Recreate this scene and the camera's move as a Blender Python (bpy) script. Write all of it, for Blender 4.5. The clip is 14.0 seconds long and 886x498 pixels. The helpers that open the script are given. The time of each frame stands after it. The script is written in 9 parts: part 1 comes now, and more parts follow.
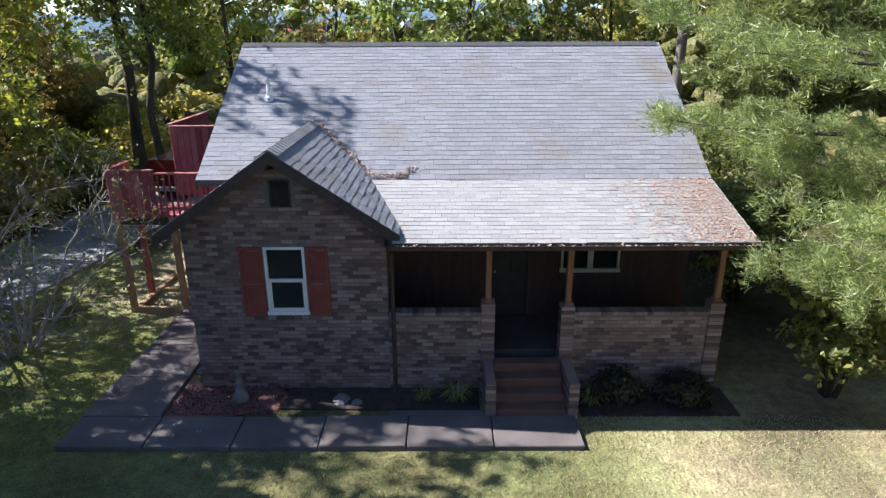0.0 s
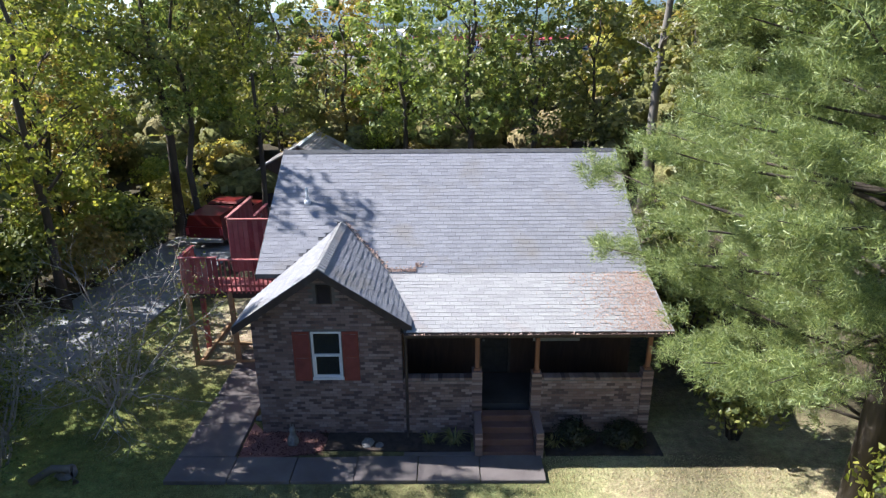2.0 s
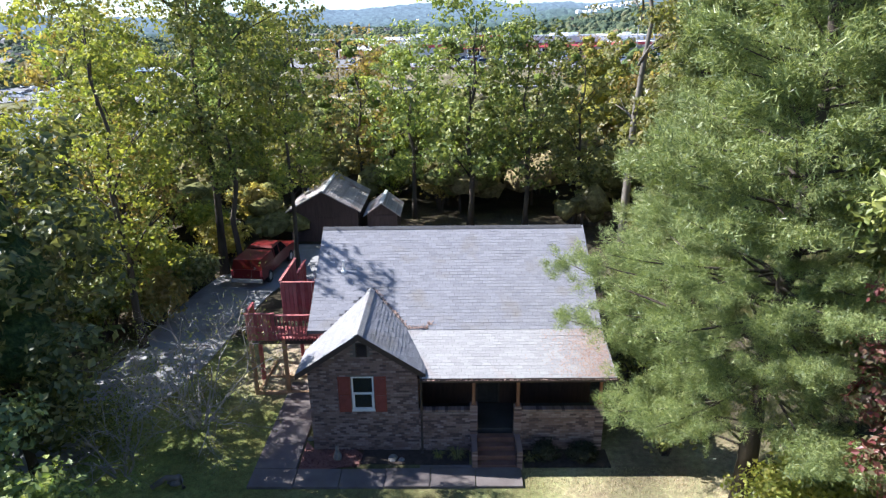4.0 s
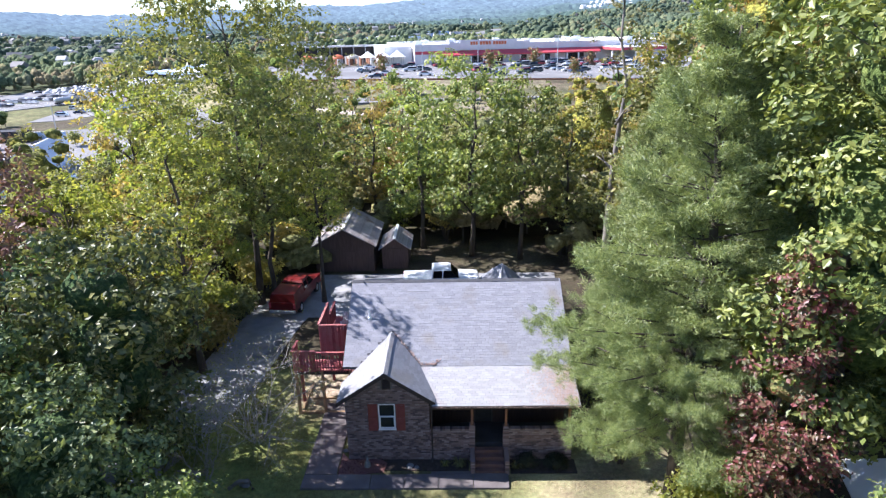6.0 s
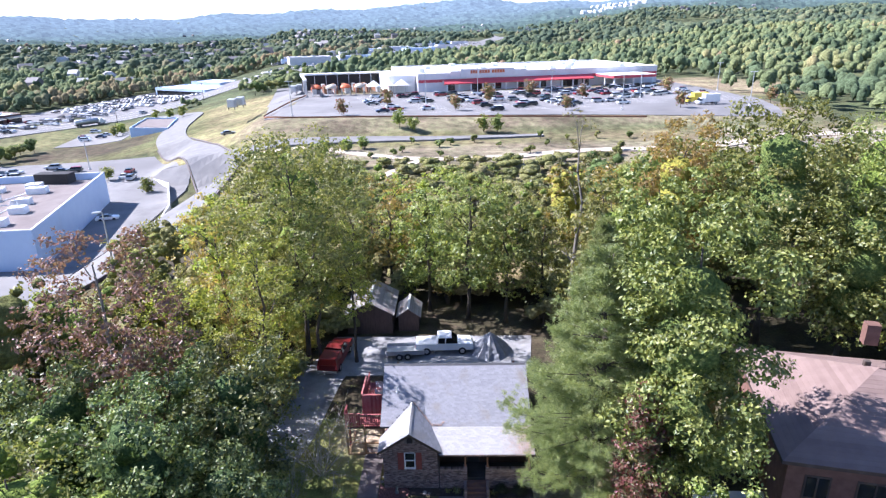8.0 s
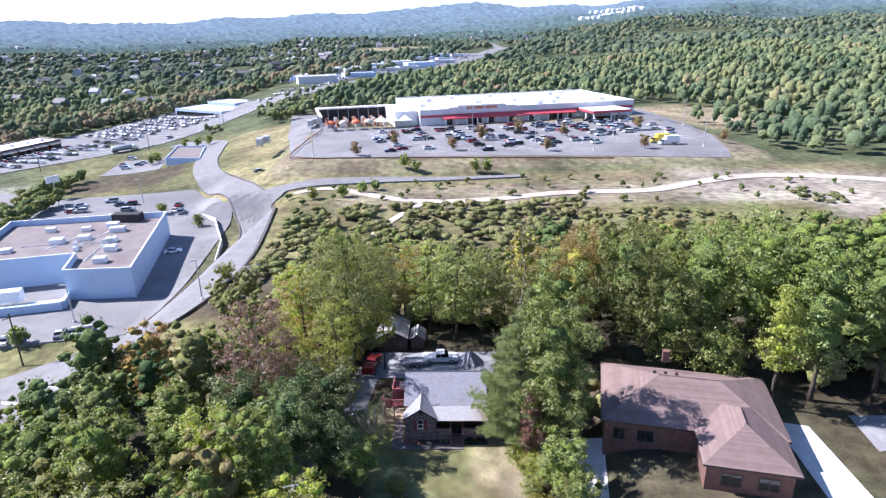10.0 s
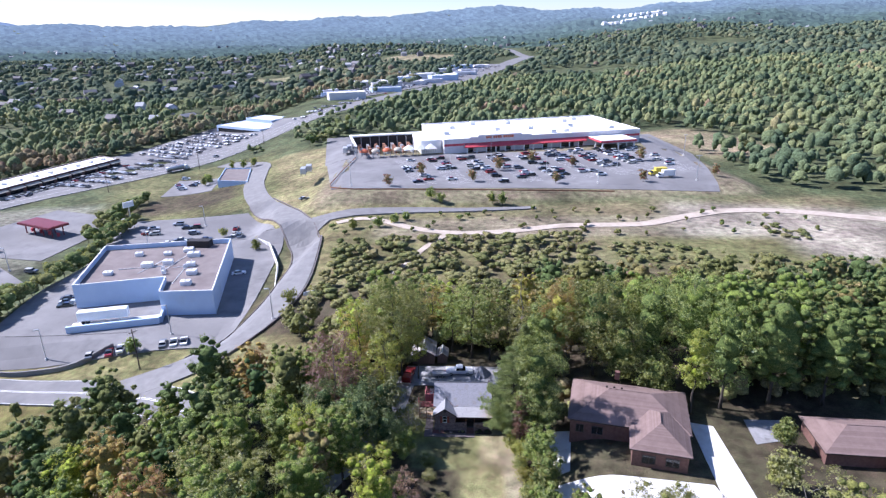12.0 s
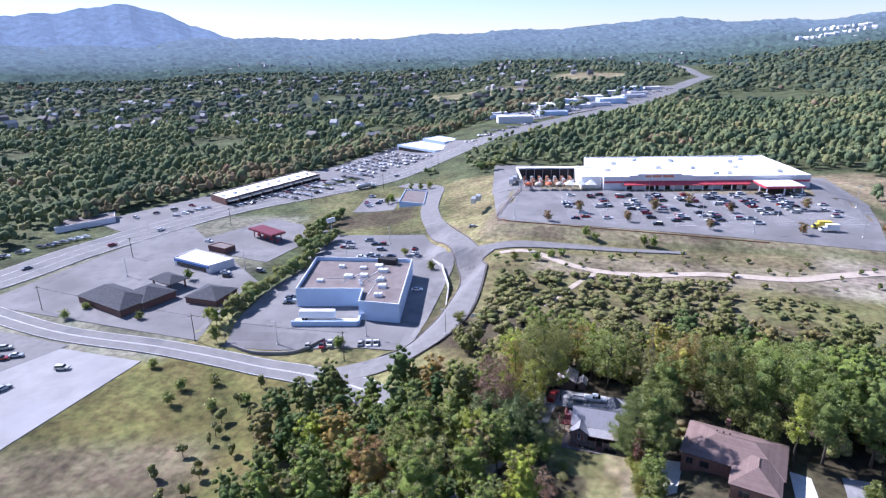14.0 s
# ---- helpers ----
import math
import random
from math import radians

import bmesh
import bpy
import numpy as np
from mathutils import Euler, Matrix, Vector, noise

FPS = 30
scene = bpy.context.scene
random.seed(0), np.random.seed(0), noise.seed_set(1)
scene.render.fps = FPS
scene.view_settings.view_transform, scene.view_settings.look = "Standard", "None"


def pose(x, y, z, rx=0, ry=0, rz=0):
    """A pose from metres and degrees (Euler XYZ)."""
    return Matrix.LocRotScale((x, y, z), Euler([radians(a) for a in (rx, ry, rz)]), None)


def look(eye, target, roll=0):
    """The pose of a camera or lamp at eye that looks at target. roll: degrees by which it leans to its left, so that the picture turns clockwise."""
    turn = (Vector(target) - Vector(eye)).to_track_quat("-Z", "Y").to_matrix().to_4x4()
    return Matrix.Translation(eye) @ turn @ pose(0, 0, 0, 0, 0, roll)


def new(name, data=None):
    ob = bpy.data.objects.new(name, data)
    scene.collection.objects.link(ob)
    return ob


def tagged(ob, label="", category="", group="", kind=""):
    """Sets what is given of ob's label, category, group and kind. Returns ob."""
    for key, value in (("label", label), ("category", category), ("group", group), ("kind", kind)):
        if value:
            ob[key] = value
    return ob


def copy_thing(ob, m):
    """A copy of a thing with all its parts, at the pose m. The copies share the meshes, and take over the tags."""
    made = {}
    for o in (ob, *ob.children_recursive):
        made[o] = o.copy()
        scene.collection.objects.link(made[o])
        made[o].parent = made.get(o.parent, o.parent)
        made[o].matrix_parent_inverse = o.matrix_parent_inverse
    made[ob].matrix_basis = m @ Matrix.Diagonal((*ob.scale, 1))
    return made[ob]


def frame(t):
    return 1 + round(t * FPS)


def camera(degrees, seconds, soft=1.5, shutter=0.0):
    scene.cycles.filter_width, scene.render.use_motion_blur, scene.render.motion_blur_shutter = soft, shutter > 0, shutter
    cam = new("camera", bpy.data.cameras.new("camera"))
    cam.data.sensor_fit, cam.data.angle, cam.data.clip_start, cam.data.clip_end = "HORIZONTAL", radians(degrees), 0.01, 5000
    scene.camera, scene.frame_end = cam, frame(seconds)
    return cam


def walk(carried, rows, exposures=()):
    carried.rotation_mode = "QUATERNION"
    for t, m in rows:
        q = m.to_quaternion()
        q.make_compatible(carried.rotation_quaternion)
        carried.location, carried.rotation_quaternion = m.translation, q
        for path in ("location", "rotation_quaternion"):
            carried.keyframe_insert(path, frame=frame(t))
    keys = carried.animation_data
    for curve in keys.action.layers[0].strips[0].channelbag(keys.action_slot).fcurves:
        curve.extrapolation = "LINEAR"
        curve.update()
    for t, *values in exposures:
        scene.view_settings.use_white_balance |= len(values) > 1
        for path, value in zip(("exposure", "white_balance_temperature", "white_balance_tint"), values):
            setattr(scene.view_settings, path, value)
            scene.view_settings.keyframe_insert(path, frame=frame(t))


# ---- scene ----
cam = camera(71.9, 14.0, soft=1.3)
METRES, EYE, TILT, LEAN, TURN = 136.0, 6.6, -19.4, 0.2, 0.0
ROWS = [
    (0.0, 0.0, 0.0, 0.0, 0.0, 0.0, -0.0),
    (0.5, 0.0001, -0.006, 0.0036, 0.03, -0.06, -0.01),
    (1.0, 0.0003, -0.0129, 0.0076, 0.09, -0.12, 0.07),
    (1.5, 0.0003, -0.0204, 0.0115, 0.11, -0.09, 0.12),
    (2.0, 0.0002, -0.0289, 0.0153, 0.12, -0.06, 0.15),
    (2.5, 0.0, -0.0383, 0.0188, 0.17, -0.02, 0.11),
    (3.0, -0.0002, -0.0484, 0.0228, 0.23, -0.01, 0.17),
    (5.5, 0.0009, -0.1012, 0.0474, 0.98, -0.63, 0.5),
    (6.0, 0.0008, -0.114, 0.0522, 1.01, -0.64, 0.52),
    (6.5, 0.0009, -0.129, 0.0572, 1.02, -0.62, 0.5),
    (7.0, 0.0007, -0.1476, 0.0664, 1.02, -0.53, 0.5),
    (7.5, 0.001, -0.1794, 0.0852, 1.09, -0.48, 0.5),
    (8.0, 0.0019, -0.2201, 0.1037, 1.11, -0.48, 0.48),
    (10.5, 0.0142, -0.5382, 0.1747, 1.15, -0.41, 0.44),
    (11.0, 0.0161, -0.5967, 0.1912, 1.15, -0.43, 0.43),
    (11.5, 0.0175, -0.6554, 0.2083, 1.18, -0.45, 0.41),
    (12.0, 0.0182, -0.7131, 0.2248, 3.09, -0.44, -0.27),
    (12.5, 0.02, -0.7723, 0.2416, 5.02, -0.46, -0.94),
    (13.0, 0.0233, -0.8326, 0.2576, 8.99, -0.43, -2.33),
    (13.5, 0.0301, -0.8919, 0.2733, 13.28, -0.33, -3.78),
    (14.0, 0.0391, -0.9514, 0.2889, 17.38, -0.32, -5.16),
]
walk(cam, [(t, pose(0, 0, EYE, TILT, LEAN, TURN) @ pose(METRES * x, METRES * y, METRES * z, 90 + pitch, roll, yaw)) for t, x, y, z, yaw, pitch, roll in ROWS],
     exposures=[(0, 1.26, 6150, 12), (3, 1.30, 6080, 12), (5.5, 1.42, 5940, 17), (8, 1.46, 5860, 21), (10.5, 1.10, 5800, 22), (14, 0.84, 5580, 25)])

# ---- sky, sun, exposure ----
SUN_TO = Vector((-1.09, 0.24, 1.0)).normalized()
world = bpy.data.worlds.new("sky")
scene.world = world
world.use_nodes = True
wn = world.node_tree
wn.nodes.clear()
sky = wn.nodes.new("ShaderNodeTexSky")
sky.sky_type = "NISHITA"
sky.sun_disc = False
sky.sun_elevation = math.asin(SUN_TO.z)
sky.sun_rotation = math.atan2(SUN_TO.x, SUN_TO.y)
sky.air_density, sky.dust_density, sky.ozone_density = 1.0, 0.1, 2.0
wbg = wn.nodes.new("ShaderNodeBackground")
wbg.inputs["Strength"].default_value = 0.078
wout = wn.nodes.new("ShaderNodeOutputWorld")
cool = wn.nodes.new("ShaderNodeMix")
cool.data_type, cool.blend_type = "RGBA", "MULTIPLY"
cool.inputs["Factor"].default_value = 1.0
cool.inputs["B"].default_value = (0.92, 0.98, 1.10, 1)
wn.links.new(sky.outputs[0], cool.inputs["A"])
wn.links.new(cool.outputs["Result"], wbg.inputs["Color"])
wn.links.new(wbg.outputs[0], wout.inputs["Surface"])
sun_data = bpy.data.lights.new("sun", "SUN")
sun_data.energy, sun_data.angle, sun_data.color = 5.0, radians(0.53), (1.0, 0.965, 0.91)
sun = new("sun", sun_data)
sun.matrix_world = look(SUN_TO * 200, (0, 0, 0))

# ---- mesh tools ----
def mesh_np(name, verts, quads, mat=None, tris=None):
    """A mesh from arrays of corners and of quads (and triangles)."""
    verts = np.asarray(verts, dtype=np.float32).reshape(-1, 3)
    me = bpy.data.meshes.new(name)
    quads = np.zeros((0, 4), np.int32) if quads is None else np.asarray(quads, np.int32).reshape(-1, 4)
    tris = np.zeros((0, 3), np.int32) if tris is None else np.asarray(tris, np.int32).reshape(-1, 3)
    me.vertices.add(len(verts))
    me.vertices.foreach_set("co", verts.ravel())
    me.loops.add(quads.size + tris.size)
    me.loops.foreach_set("vertex_index", np.concatenate([quads.ravel(), tris.ravel()]))
    me.polygons.add(len(quads) + len(tris))
    me.polygons.foreach_set("loop_start", np.concatenate([np.arange(len(quads)) * 4, quads.size + np.arange(len(tris)) * 3]).astype(np.int32))
    me.update(calc_edges=True)
    me.polygons.foreach_set("use_smooth", [False] * len(me.polygons))
    if mat:
        me.materials.append(mat)
    return me


class Shape:
    """Collects boxes, prisms, tubes and faces, and makes one mesh of them."""

    def __init__(self):
        self.v, self.f = [], []

    def face(self, pts):
        n = len(self.v)
        self.v += [tuple(p) for p in pts]
        self.f.append(tuple(range(n, n + len(pts))))
        return self

    def box(self, lo, hi, m=None, bevel=0.0):
        (x0, y0, z0), (x1, y1, z1) = lo, hi
        if bevel:
            b = min(bevel, (x1 - x0) / 3, (y1 - y0) / 3)
            ring = [(x0 + b, y0), (x1 - b, y0), (x1, y0 + b), (x1, y1 - b), (x1 - b, y1), (x0 + b, y1), (x0, y1 - b), (x0, y0 + b)]
            inner = [(x0 + b, y0 + b), (x1 - b, y0 + b), (x1 - b, y0 + b), (x1 - b, y1 - b), (x1 - b, y1 - b), (x0 + b, y1 - b), (x0 + b, y1 - b), (x0 + b, y0 + b)]
            n = len(self.v)
            pts = [(x, y, z0) for x, y in ring] + [(x, y, z1 - b) for x, y in ring] + [(x, y, z1) for x, y in inner]
            self.v += [tuple(m @ Vector(p)) if m else p for p in pts]
            for i in range(8):
                j = (i + 1) % 8
                self.f += [(n + i, n + j, n + 8 + j, n + 8 + i), (n + 8 + i, n + 8 + j, n + 16 + j, n + 16 + i)]
            self.f += [tuple(n + 16 + i for i in range(8)), tuple(n + 7 - i for i in range(8))]
            return self
        pts = [(x0, y0, z0), (x1, y0, z0), (x1, y1, z0), (x0, y1, z0), (x0, y0, z1), (x1, y0, z1), (x1, y1, z1), (x0, y1, z1)]
        n = len(self.v)
        self.v += [tuple(m @ Vector(p)) if m else p for p in pts]
        self.f += [tuple(n + i for i in q) for q in ((3, 2, 1, 0), (4, 5, 6, 7), (0, 1, 5, 4), (1, 2, 6, 5), (2, 3, 7, 6), (3, 0, 4, 7))]
        return self

    def prism(self, ring, z0, z1, m=None):
        """An upright prism over a ring of (x, y)."""
        n, k = len(self.v), len(ring)
        pts = [(x, y, z0) for x, y in ring] + [(x, y, z1) for x, y in ring]
        self.v += [tuple(m @ Vector(p)) if m else p for p in pts]
        self.f += [tuple(n + k + i for i in range(k)), tuple(n + k - 1 - i for i in range(k))]
        self.f += [(n + i, n + (i + 1) % k, n + k + (i + 1) % k, n + k + i) for i in range(k)]
        return self

    def slab(self, top, thick):
        """A flat piece with these corners as its top and a thickness straight down."""
        n, k = len(self.v), len(top)
        self.v += [tuple(p) for p in top] + [(p[0], p[1], p[2] - thick) for p in top]
        self.f += [tuple(n + i for i in range(k)), tuple(n + 2 * k - 1 - i for i in range(k))]
        self.f += [(n + (i + 1) % k, n + i, n + k + i, n + k + (i + 1) % k) for i in range(k)]
        return self

    def tube(self, path, radii, sides=7, closed=True):
        """A tapering tube along the points of a path."""
        n = len(self.v)
        path = [Vector(p) for p in path]
        for i, p in enumerate(path):
            way = (path[min(i + 1, len(path) - 1)] - path[max(i - 1, 0)]).normalized()
            a = way.orthogonal().normalized()
            b = way.cross(a)
            for k in range(sides):
                t = 2 * math.pi * k / sides
                self.v.append(tuple(p + (a * math.cos(t) + b * math.sin(t)) * radii[i]))
        for i in range(len(path) - 1):
            for k in range(sides):
                j = (k + 1) % sides
                self.f.append((n + i * sides + k, n + i * sides + j, n + (i + 1) * sides + j, n + (i + 1) * sides + k))
        if closed:
            e = n + (len(path) - 1) * sides
            self.f += [tuple(n + sides - 1 - k for k in range(sides)), tuple(e + k for k in range(sides))]
        return self

    def lathe(self, profile, at=(0, 0, 0), sides=12):
        n = len(self.v)
        for r, z in profile:
            for k in range(sides):
                t = 2 * math.pi * k / sides
                self.v.append((at[0] + r * math.cos(t), at[1] + r * math.sin(t), at[2] + z))
        for i in range(len(profile) - 1):
            for k in range(sides):
                j = (k + 1) % sides
                self.f.append((n + i * sides + k, n + i * sides + j, n + (i + 1) * sides + j, n + (i + 1) * sides + k))
        e = n + (len(profile) - 1) * sides
        self.f += [tuple(n + sides - 1 - k for k in range(sides)), tuple(e + k for k in range(sides))]
        return self

    def mesh(self, name, mat=None, smooth=False):
        me = bpy.data.meshes.new(name)
        me.from_pydata(self.v, [], self.f)
        if mat:
            me.materials.append(mat)
        if smooth:
            me.polygons.foreach_set("use_smooth", [True] * len(me.polygons))
        me.update()
        return me


def thing(name, label, category, at=(0, 0, 0), turn=0.0, group="", kind=""):
    ob = new(name)
    ob.empty_display_size = 0.2
    ob.matrix_basis = pose(at[0], at[1], at[2], 0, 0, turn)
    return tagged(ob, label, category, group, kind)


def part(name, shape, mat, parent, label="", at=None, smooth=False):
    """One mesh object under a thing or a part."""
    me = shape.mesh(name, mat, smooth) if isinstance(shape, Shape) else shape
    ob = new(name, me)
    ob.parent = parent
    if at is not None:
        ob.matrix_basis = at
    if label:
        ob["label"] = label
    return ob


def single(name, shape, mat, label, category, group="", kind="", at=None, smooth=False):
    """A thing that is one mesh."""
    me = shape.mesh(name, mat, smooth) if isinstance(shape, Shape) else shape
    ob = new(name, me)
    if at is not None:
        ob.matrix_basis = at
    return tagged(ob, label, category, group, kind)


def leaf_quads(centres, normals, size, rng, slim=0.6, fold=0.18):
    """Small folded leaf sprays at these places, as corners and quads."""
    n = len(centres)
    normals = normals / np.maximum(np.linalg.norm(normals, axis=1, keepdims=True), 1e-6)
    a = np.cross(normals, rng.normal(size=(n, 3)))
    a /= np.maximum(np.linalg.norm(a, axis=1, keepdims=True), 1e-6)
    b = np.cross(normals, a)
    s = (size * rng.uniform(0.55, 1.35, n))[:, None]
    v = np.stack([centres - a * s, centres + b * s * slim + normals * s * fold, centres + a * s, centres - b * s * slim + normals * s * fold], 1)
    return v.reshape(-1, 3), np.arange(4 * n).reshape(n, 4)


# ---- materials ----
def material(name, colours, scale=1.0, rough=0.8, bump=0.0, bump_scale=None, metal=0.0, detail=6.0, spread=(0.3, 0.7), source="world",
             random_mix=0.0, stretch=(1, 1, 1), stain=None, stain_scale=0.25, stain_range=(0.55, 0.75), specular=0.4):
    """A procedural surface: a ramp of colours over noise, stains at a second scale, and relief."""
    mat = bpy.data.materials.new(name)
    mat.use_nodes = True
    nt = mat.node_tree
    nodes, link = nt.nodes, nt.links.new
    bsdf = nodes["Principled BSDF"]
    bsdf.inputs["Roughness"].default_value = rough
    bsdf.inputs["Metallic"].default_value = metal
    bsdf.inputs["Specular IOR Level"].default_value = specular
    if source == "world":
        co = nodes.new("ShaderNodeNewGeometry").outputs["Position"]
    else:
        co = nodes.new("ShaderNodeTexCoord").outputs["Object"]
    if stretch != (1, 1, 1):
        mp = nodes.new("ShaderNodeMapping")
        mp.inputs["Scale"].default_value = stretch
        link(co, mp.inputs["Vector"])
        co = mp.outputs[0]
    tex = nodes.new("ShaderNodeTexNoise")
    tex.inputs["Scale"].default_value, tex.inputs["Detail"].default_value, tex.inputs["Roughness"].default_value = scale, detail, 0.62
    link(co, tex.inputs["Vector"])
    fac = tex.outputs["Fac"]
    rnd = None
    if random_mix:
        info = nodes.new("ShaderNodeObjectInfo").outputs["Random"]
        isl = nodes.new("ShaderNodeNewGeometry").outputs["Random Per Island"]
        add = nodes.new("ShaderNodeMath")
        add.operation = "ADD"
        link(info, add.inputs[0])
        link(isl, add.inputs[1])
        fr = nodes.new("ShaderNodeMath")
        fr.operation = "FRACT"
        link(add.outputs[0], fr.inputs[0])
        mix = nodes.new("ShaderNodeMix")
        mix.data_type = "FLOAT"
        mix.inputs[0].default_value = random_mix
        link(fac, mix.inputs[2])
        link(fr.outputs[0], mix.inputs[3])
        fac = mix.outputs[0]
    ramp = nodes.new("ShaderNodeValToRGB")
    link(fac, ramp.inputs[0])
    el = ramp.color_ramp.elements
    n = len(colours)
    while len(el) < n:
        el.new(0.5)
    for i, c in enumerate(colours):
        el[i].position = spread[0] + (spread[1] - spread[0]) * i / max(1, n - 1)
        el[i].color = (*c, 1)
    col = ramp.outputs[0]
    if stain:
        t2 = nodes.new("ShaderNodeTexNoise")
        t2.inputs["Scale"].default_value, t2.inputs["Detail"].default_value = stain_scale, 5.0
        link(co, t2.inputs["Vector"])
        mr = nodes.new("ShaderNodeMapRange")
        mr.inputs["From Min"].default_value, mr.inputs["From Max"].default_value = stain_range
        link(t2.outputs["Fac"], mr.inputs["Value"])
        mc = nodes.new("ShaderNodeMix")
        mc.data_type = "RGBA"
        link(mr.outputs[0], mc.inputs["Factor"])
        link(col, mc.inputs["A"])
        mc.inputs["B"].default_value = (*stain, 1)
        col = mc.outputs["Result"]
    link(col, bsdf.inputs["Base Color"])
    if bump:
        tb = nodes.new("ShaderNodeTexNoise")
        tb.inputs["Scale"].default_value, tb.inputs["Detail"].default_value = bump_scale or scale * 3, 5.0
        link(co, tb.inputs["Vector"])
        bp = nodes.new("ShaderNodeBump")
        bp.inputs["Strength"].default_value = min(1.0, bump)
        bp.inputs["Distance"].default_value = 0.02
        link(tb.outputs["Fac"], bp.inputs["Height"])
        link(bp.outputs[0], bsdf.inputs["Normal"])
    return mat


def foliage(name, colours, through_light=0.30, tone=0.12, pale=0.86):
    """Leaves: each one takes its own shade, each plant its own tone; light passes through."""
    mat = bpy.data.materials.new(name)
    mat.use_nodes = True
    nt = mat.node_tree
    nodes, link = nt.nodes, nt.links.new
    nodes.remove(nodes["Principled BSDF"])
    isl = nodes.new("ShaderNodeNewGeometry").outputs["Random Per Island"]
    ramp = nodes.new("ShaderNodeValToRGB")
    link(isl, ramp.inputs[0])
    el = ramp.color_ramp.elements
    while len(el) < len(colours):
        el.new(0.5)
    for i, c in enumerate(colours):
        el[i].position = i / max(1, len(colours) - 1)
        el[i].color = (c[0] * 1.02, c[1] * 0.93, c[2] * 0.80, 1)
    hsv = nodes.new("ShaderNodeHueSaturation")
    hsv.inputs["Saturation"].default_value = pale
    info = nodes.new("ShaderNodeObjectInfo").outputs["Random"]
    for k, lo, hi in (("Hue", 0.5 - tone * 0.22, 0.5 + tone * 0.16), ("Value", 1 - tone * 2, 1 + tone * 2)):
        mr = nodes.new("ShaderNodeMapRange")
        mr.inputs["To Min"].default_value, mr.inputs["To Max"].default_value = lo, hi
        link(info, mr.inputs["Value"])
        link(mr.outputs[0], hsv.inputs[k])
    link(ramp.outputs[0], hsv.inputs["Color"])
    dif = nodes.new("ShaderNodeBsdfDiffuse")
    tra = nodes.new("ShaderNodeBsdfTranslucent")
    glo = nodes.new("ShaderNodeBsdfGlossy")
    glo.inputs["Roughness"].default_value = 0.45
    glo.inputs["Color"].default_value = (0.8, 0.8, 0.8, 1)
    link(hsv.outputs[0], dif.inputs["Color"])
    warm = nodes.new("ShaderNodeMix")
    warm.data_type, warm.blend_type = "RGBA", "MULTIPLY"
    warm.inputs["Factor"].default_value = 1.0
    warm.inputs["B"].default_value = (1.22, 1.24, 0.66, 1)
    link(hsv.outputs[0], warm.inputs["A"])
    link(warm.outputs["Result"], tra.inputs["Color"])
    mx = nodes.new("ShaderNodeMixShader")
    mx.inputs[0].default_value = through_light
    link(dif.outputs[0], mx.inputs[1])
    link(tra.outputs[0], mx.inputs[2])
    m2 = nodes.new("ShaderNodeMixShader")
    m2.inputs[0].default_value = 0.04
    link(mx.outputs[0], m2.inputs[1])
    link(glo.outputs[0], m2.inputs[2])
    link(m2.outputs[0], nodes["Material Output"].inputs["Surface"])
    return mat


def forest(name, stops, through_light=0.26, pale=0.86, leafy=0.22):
    """Leaves of mixed woods: every tree has its own colour along the stops, every leaf its own shade."""
    mat = foliage(name, [(1 - leafy, 1 - leafy, 1 - leafy), (1.0, 1.0, 1.0), (1 + leafy, 1 + leafy, 1 + leafy)], through_light, 0.0, pale)
    nt = mat.node_tree
    hsv = [n for n in nt.nodes if n.type == "HUE_SAT"][0]
    leaf = [n for n in nt.nodes if n.type == "VALTORGB"][0]
    at = nt.nodes.new("ShaderNodeAttribute")
    at.attribute_name = "tone"
    ramp = nt.nodes.new("ShaderNodeValToRGB")
    nt.links.new(at.outputs["Fac"], ramp.inputs[0])
    el = ramp.color_ramp.elements
    while len(el) < len(stops):
        el.new(0.5)
    for i, (pos, c) in enumerate(stops):
        el[i].position = pos
        el[i].color = (*c, 1)
    mul = nt.nodes.new("ShaderNodeMix")
    mul.data_type, mul.blend_type = "RGBA", "MULTIPLY"
    mul.inputs["Factor"].default_value = 1.0
    nt.links.new(ramp.outputs[0], mul.inputs["A"])
    nt.links.new(leaf.outputs[0], mul.inputs["B"])
    nt.links.new(mul.outputs["Result"], hsv.inputs["Color"])
    return mat


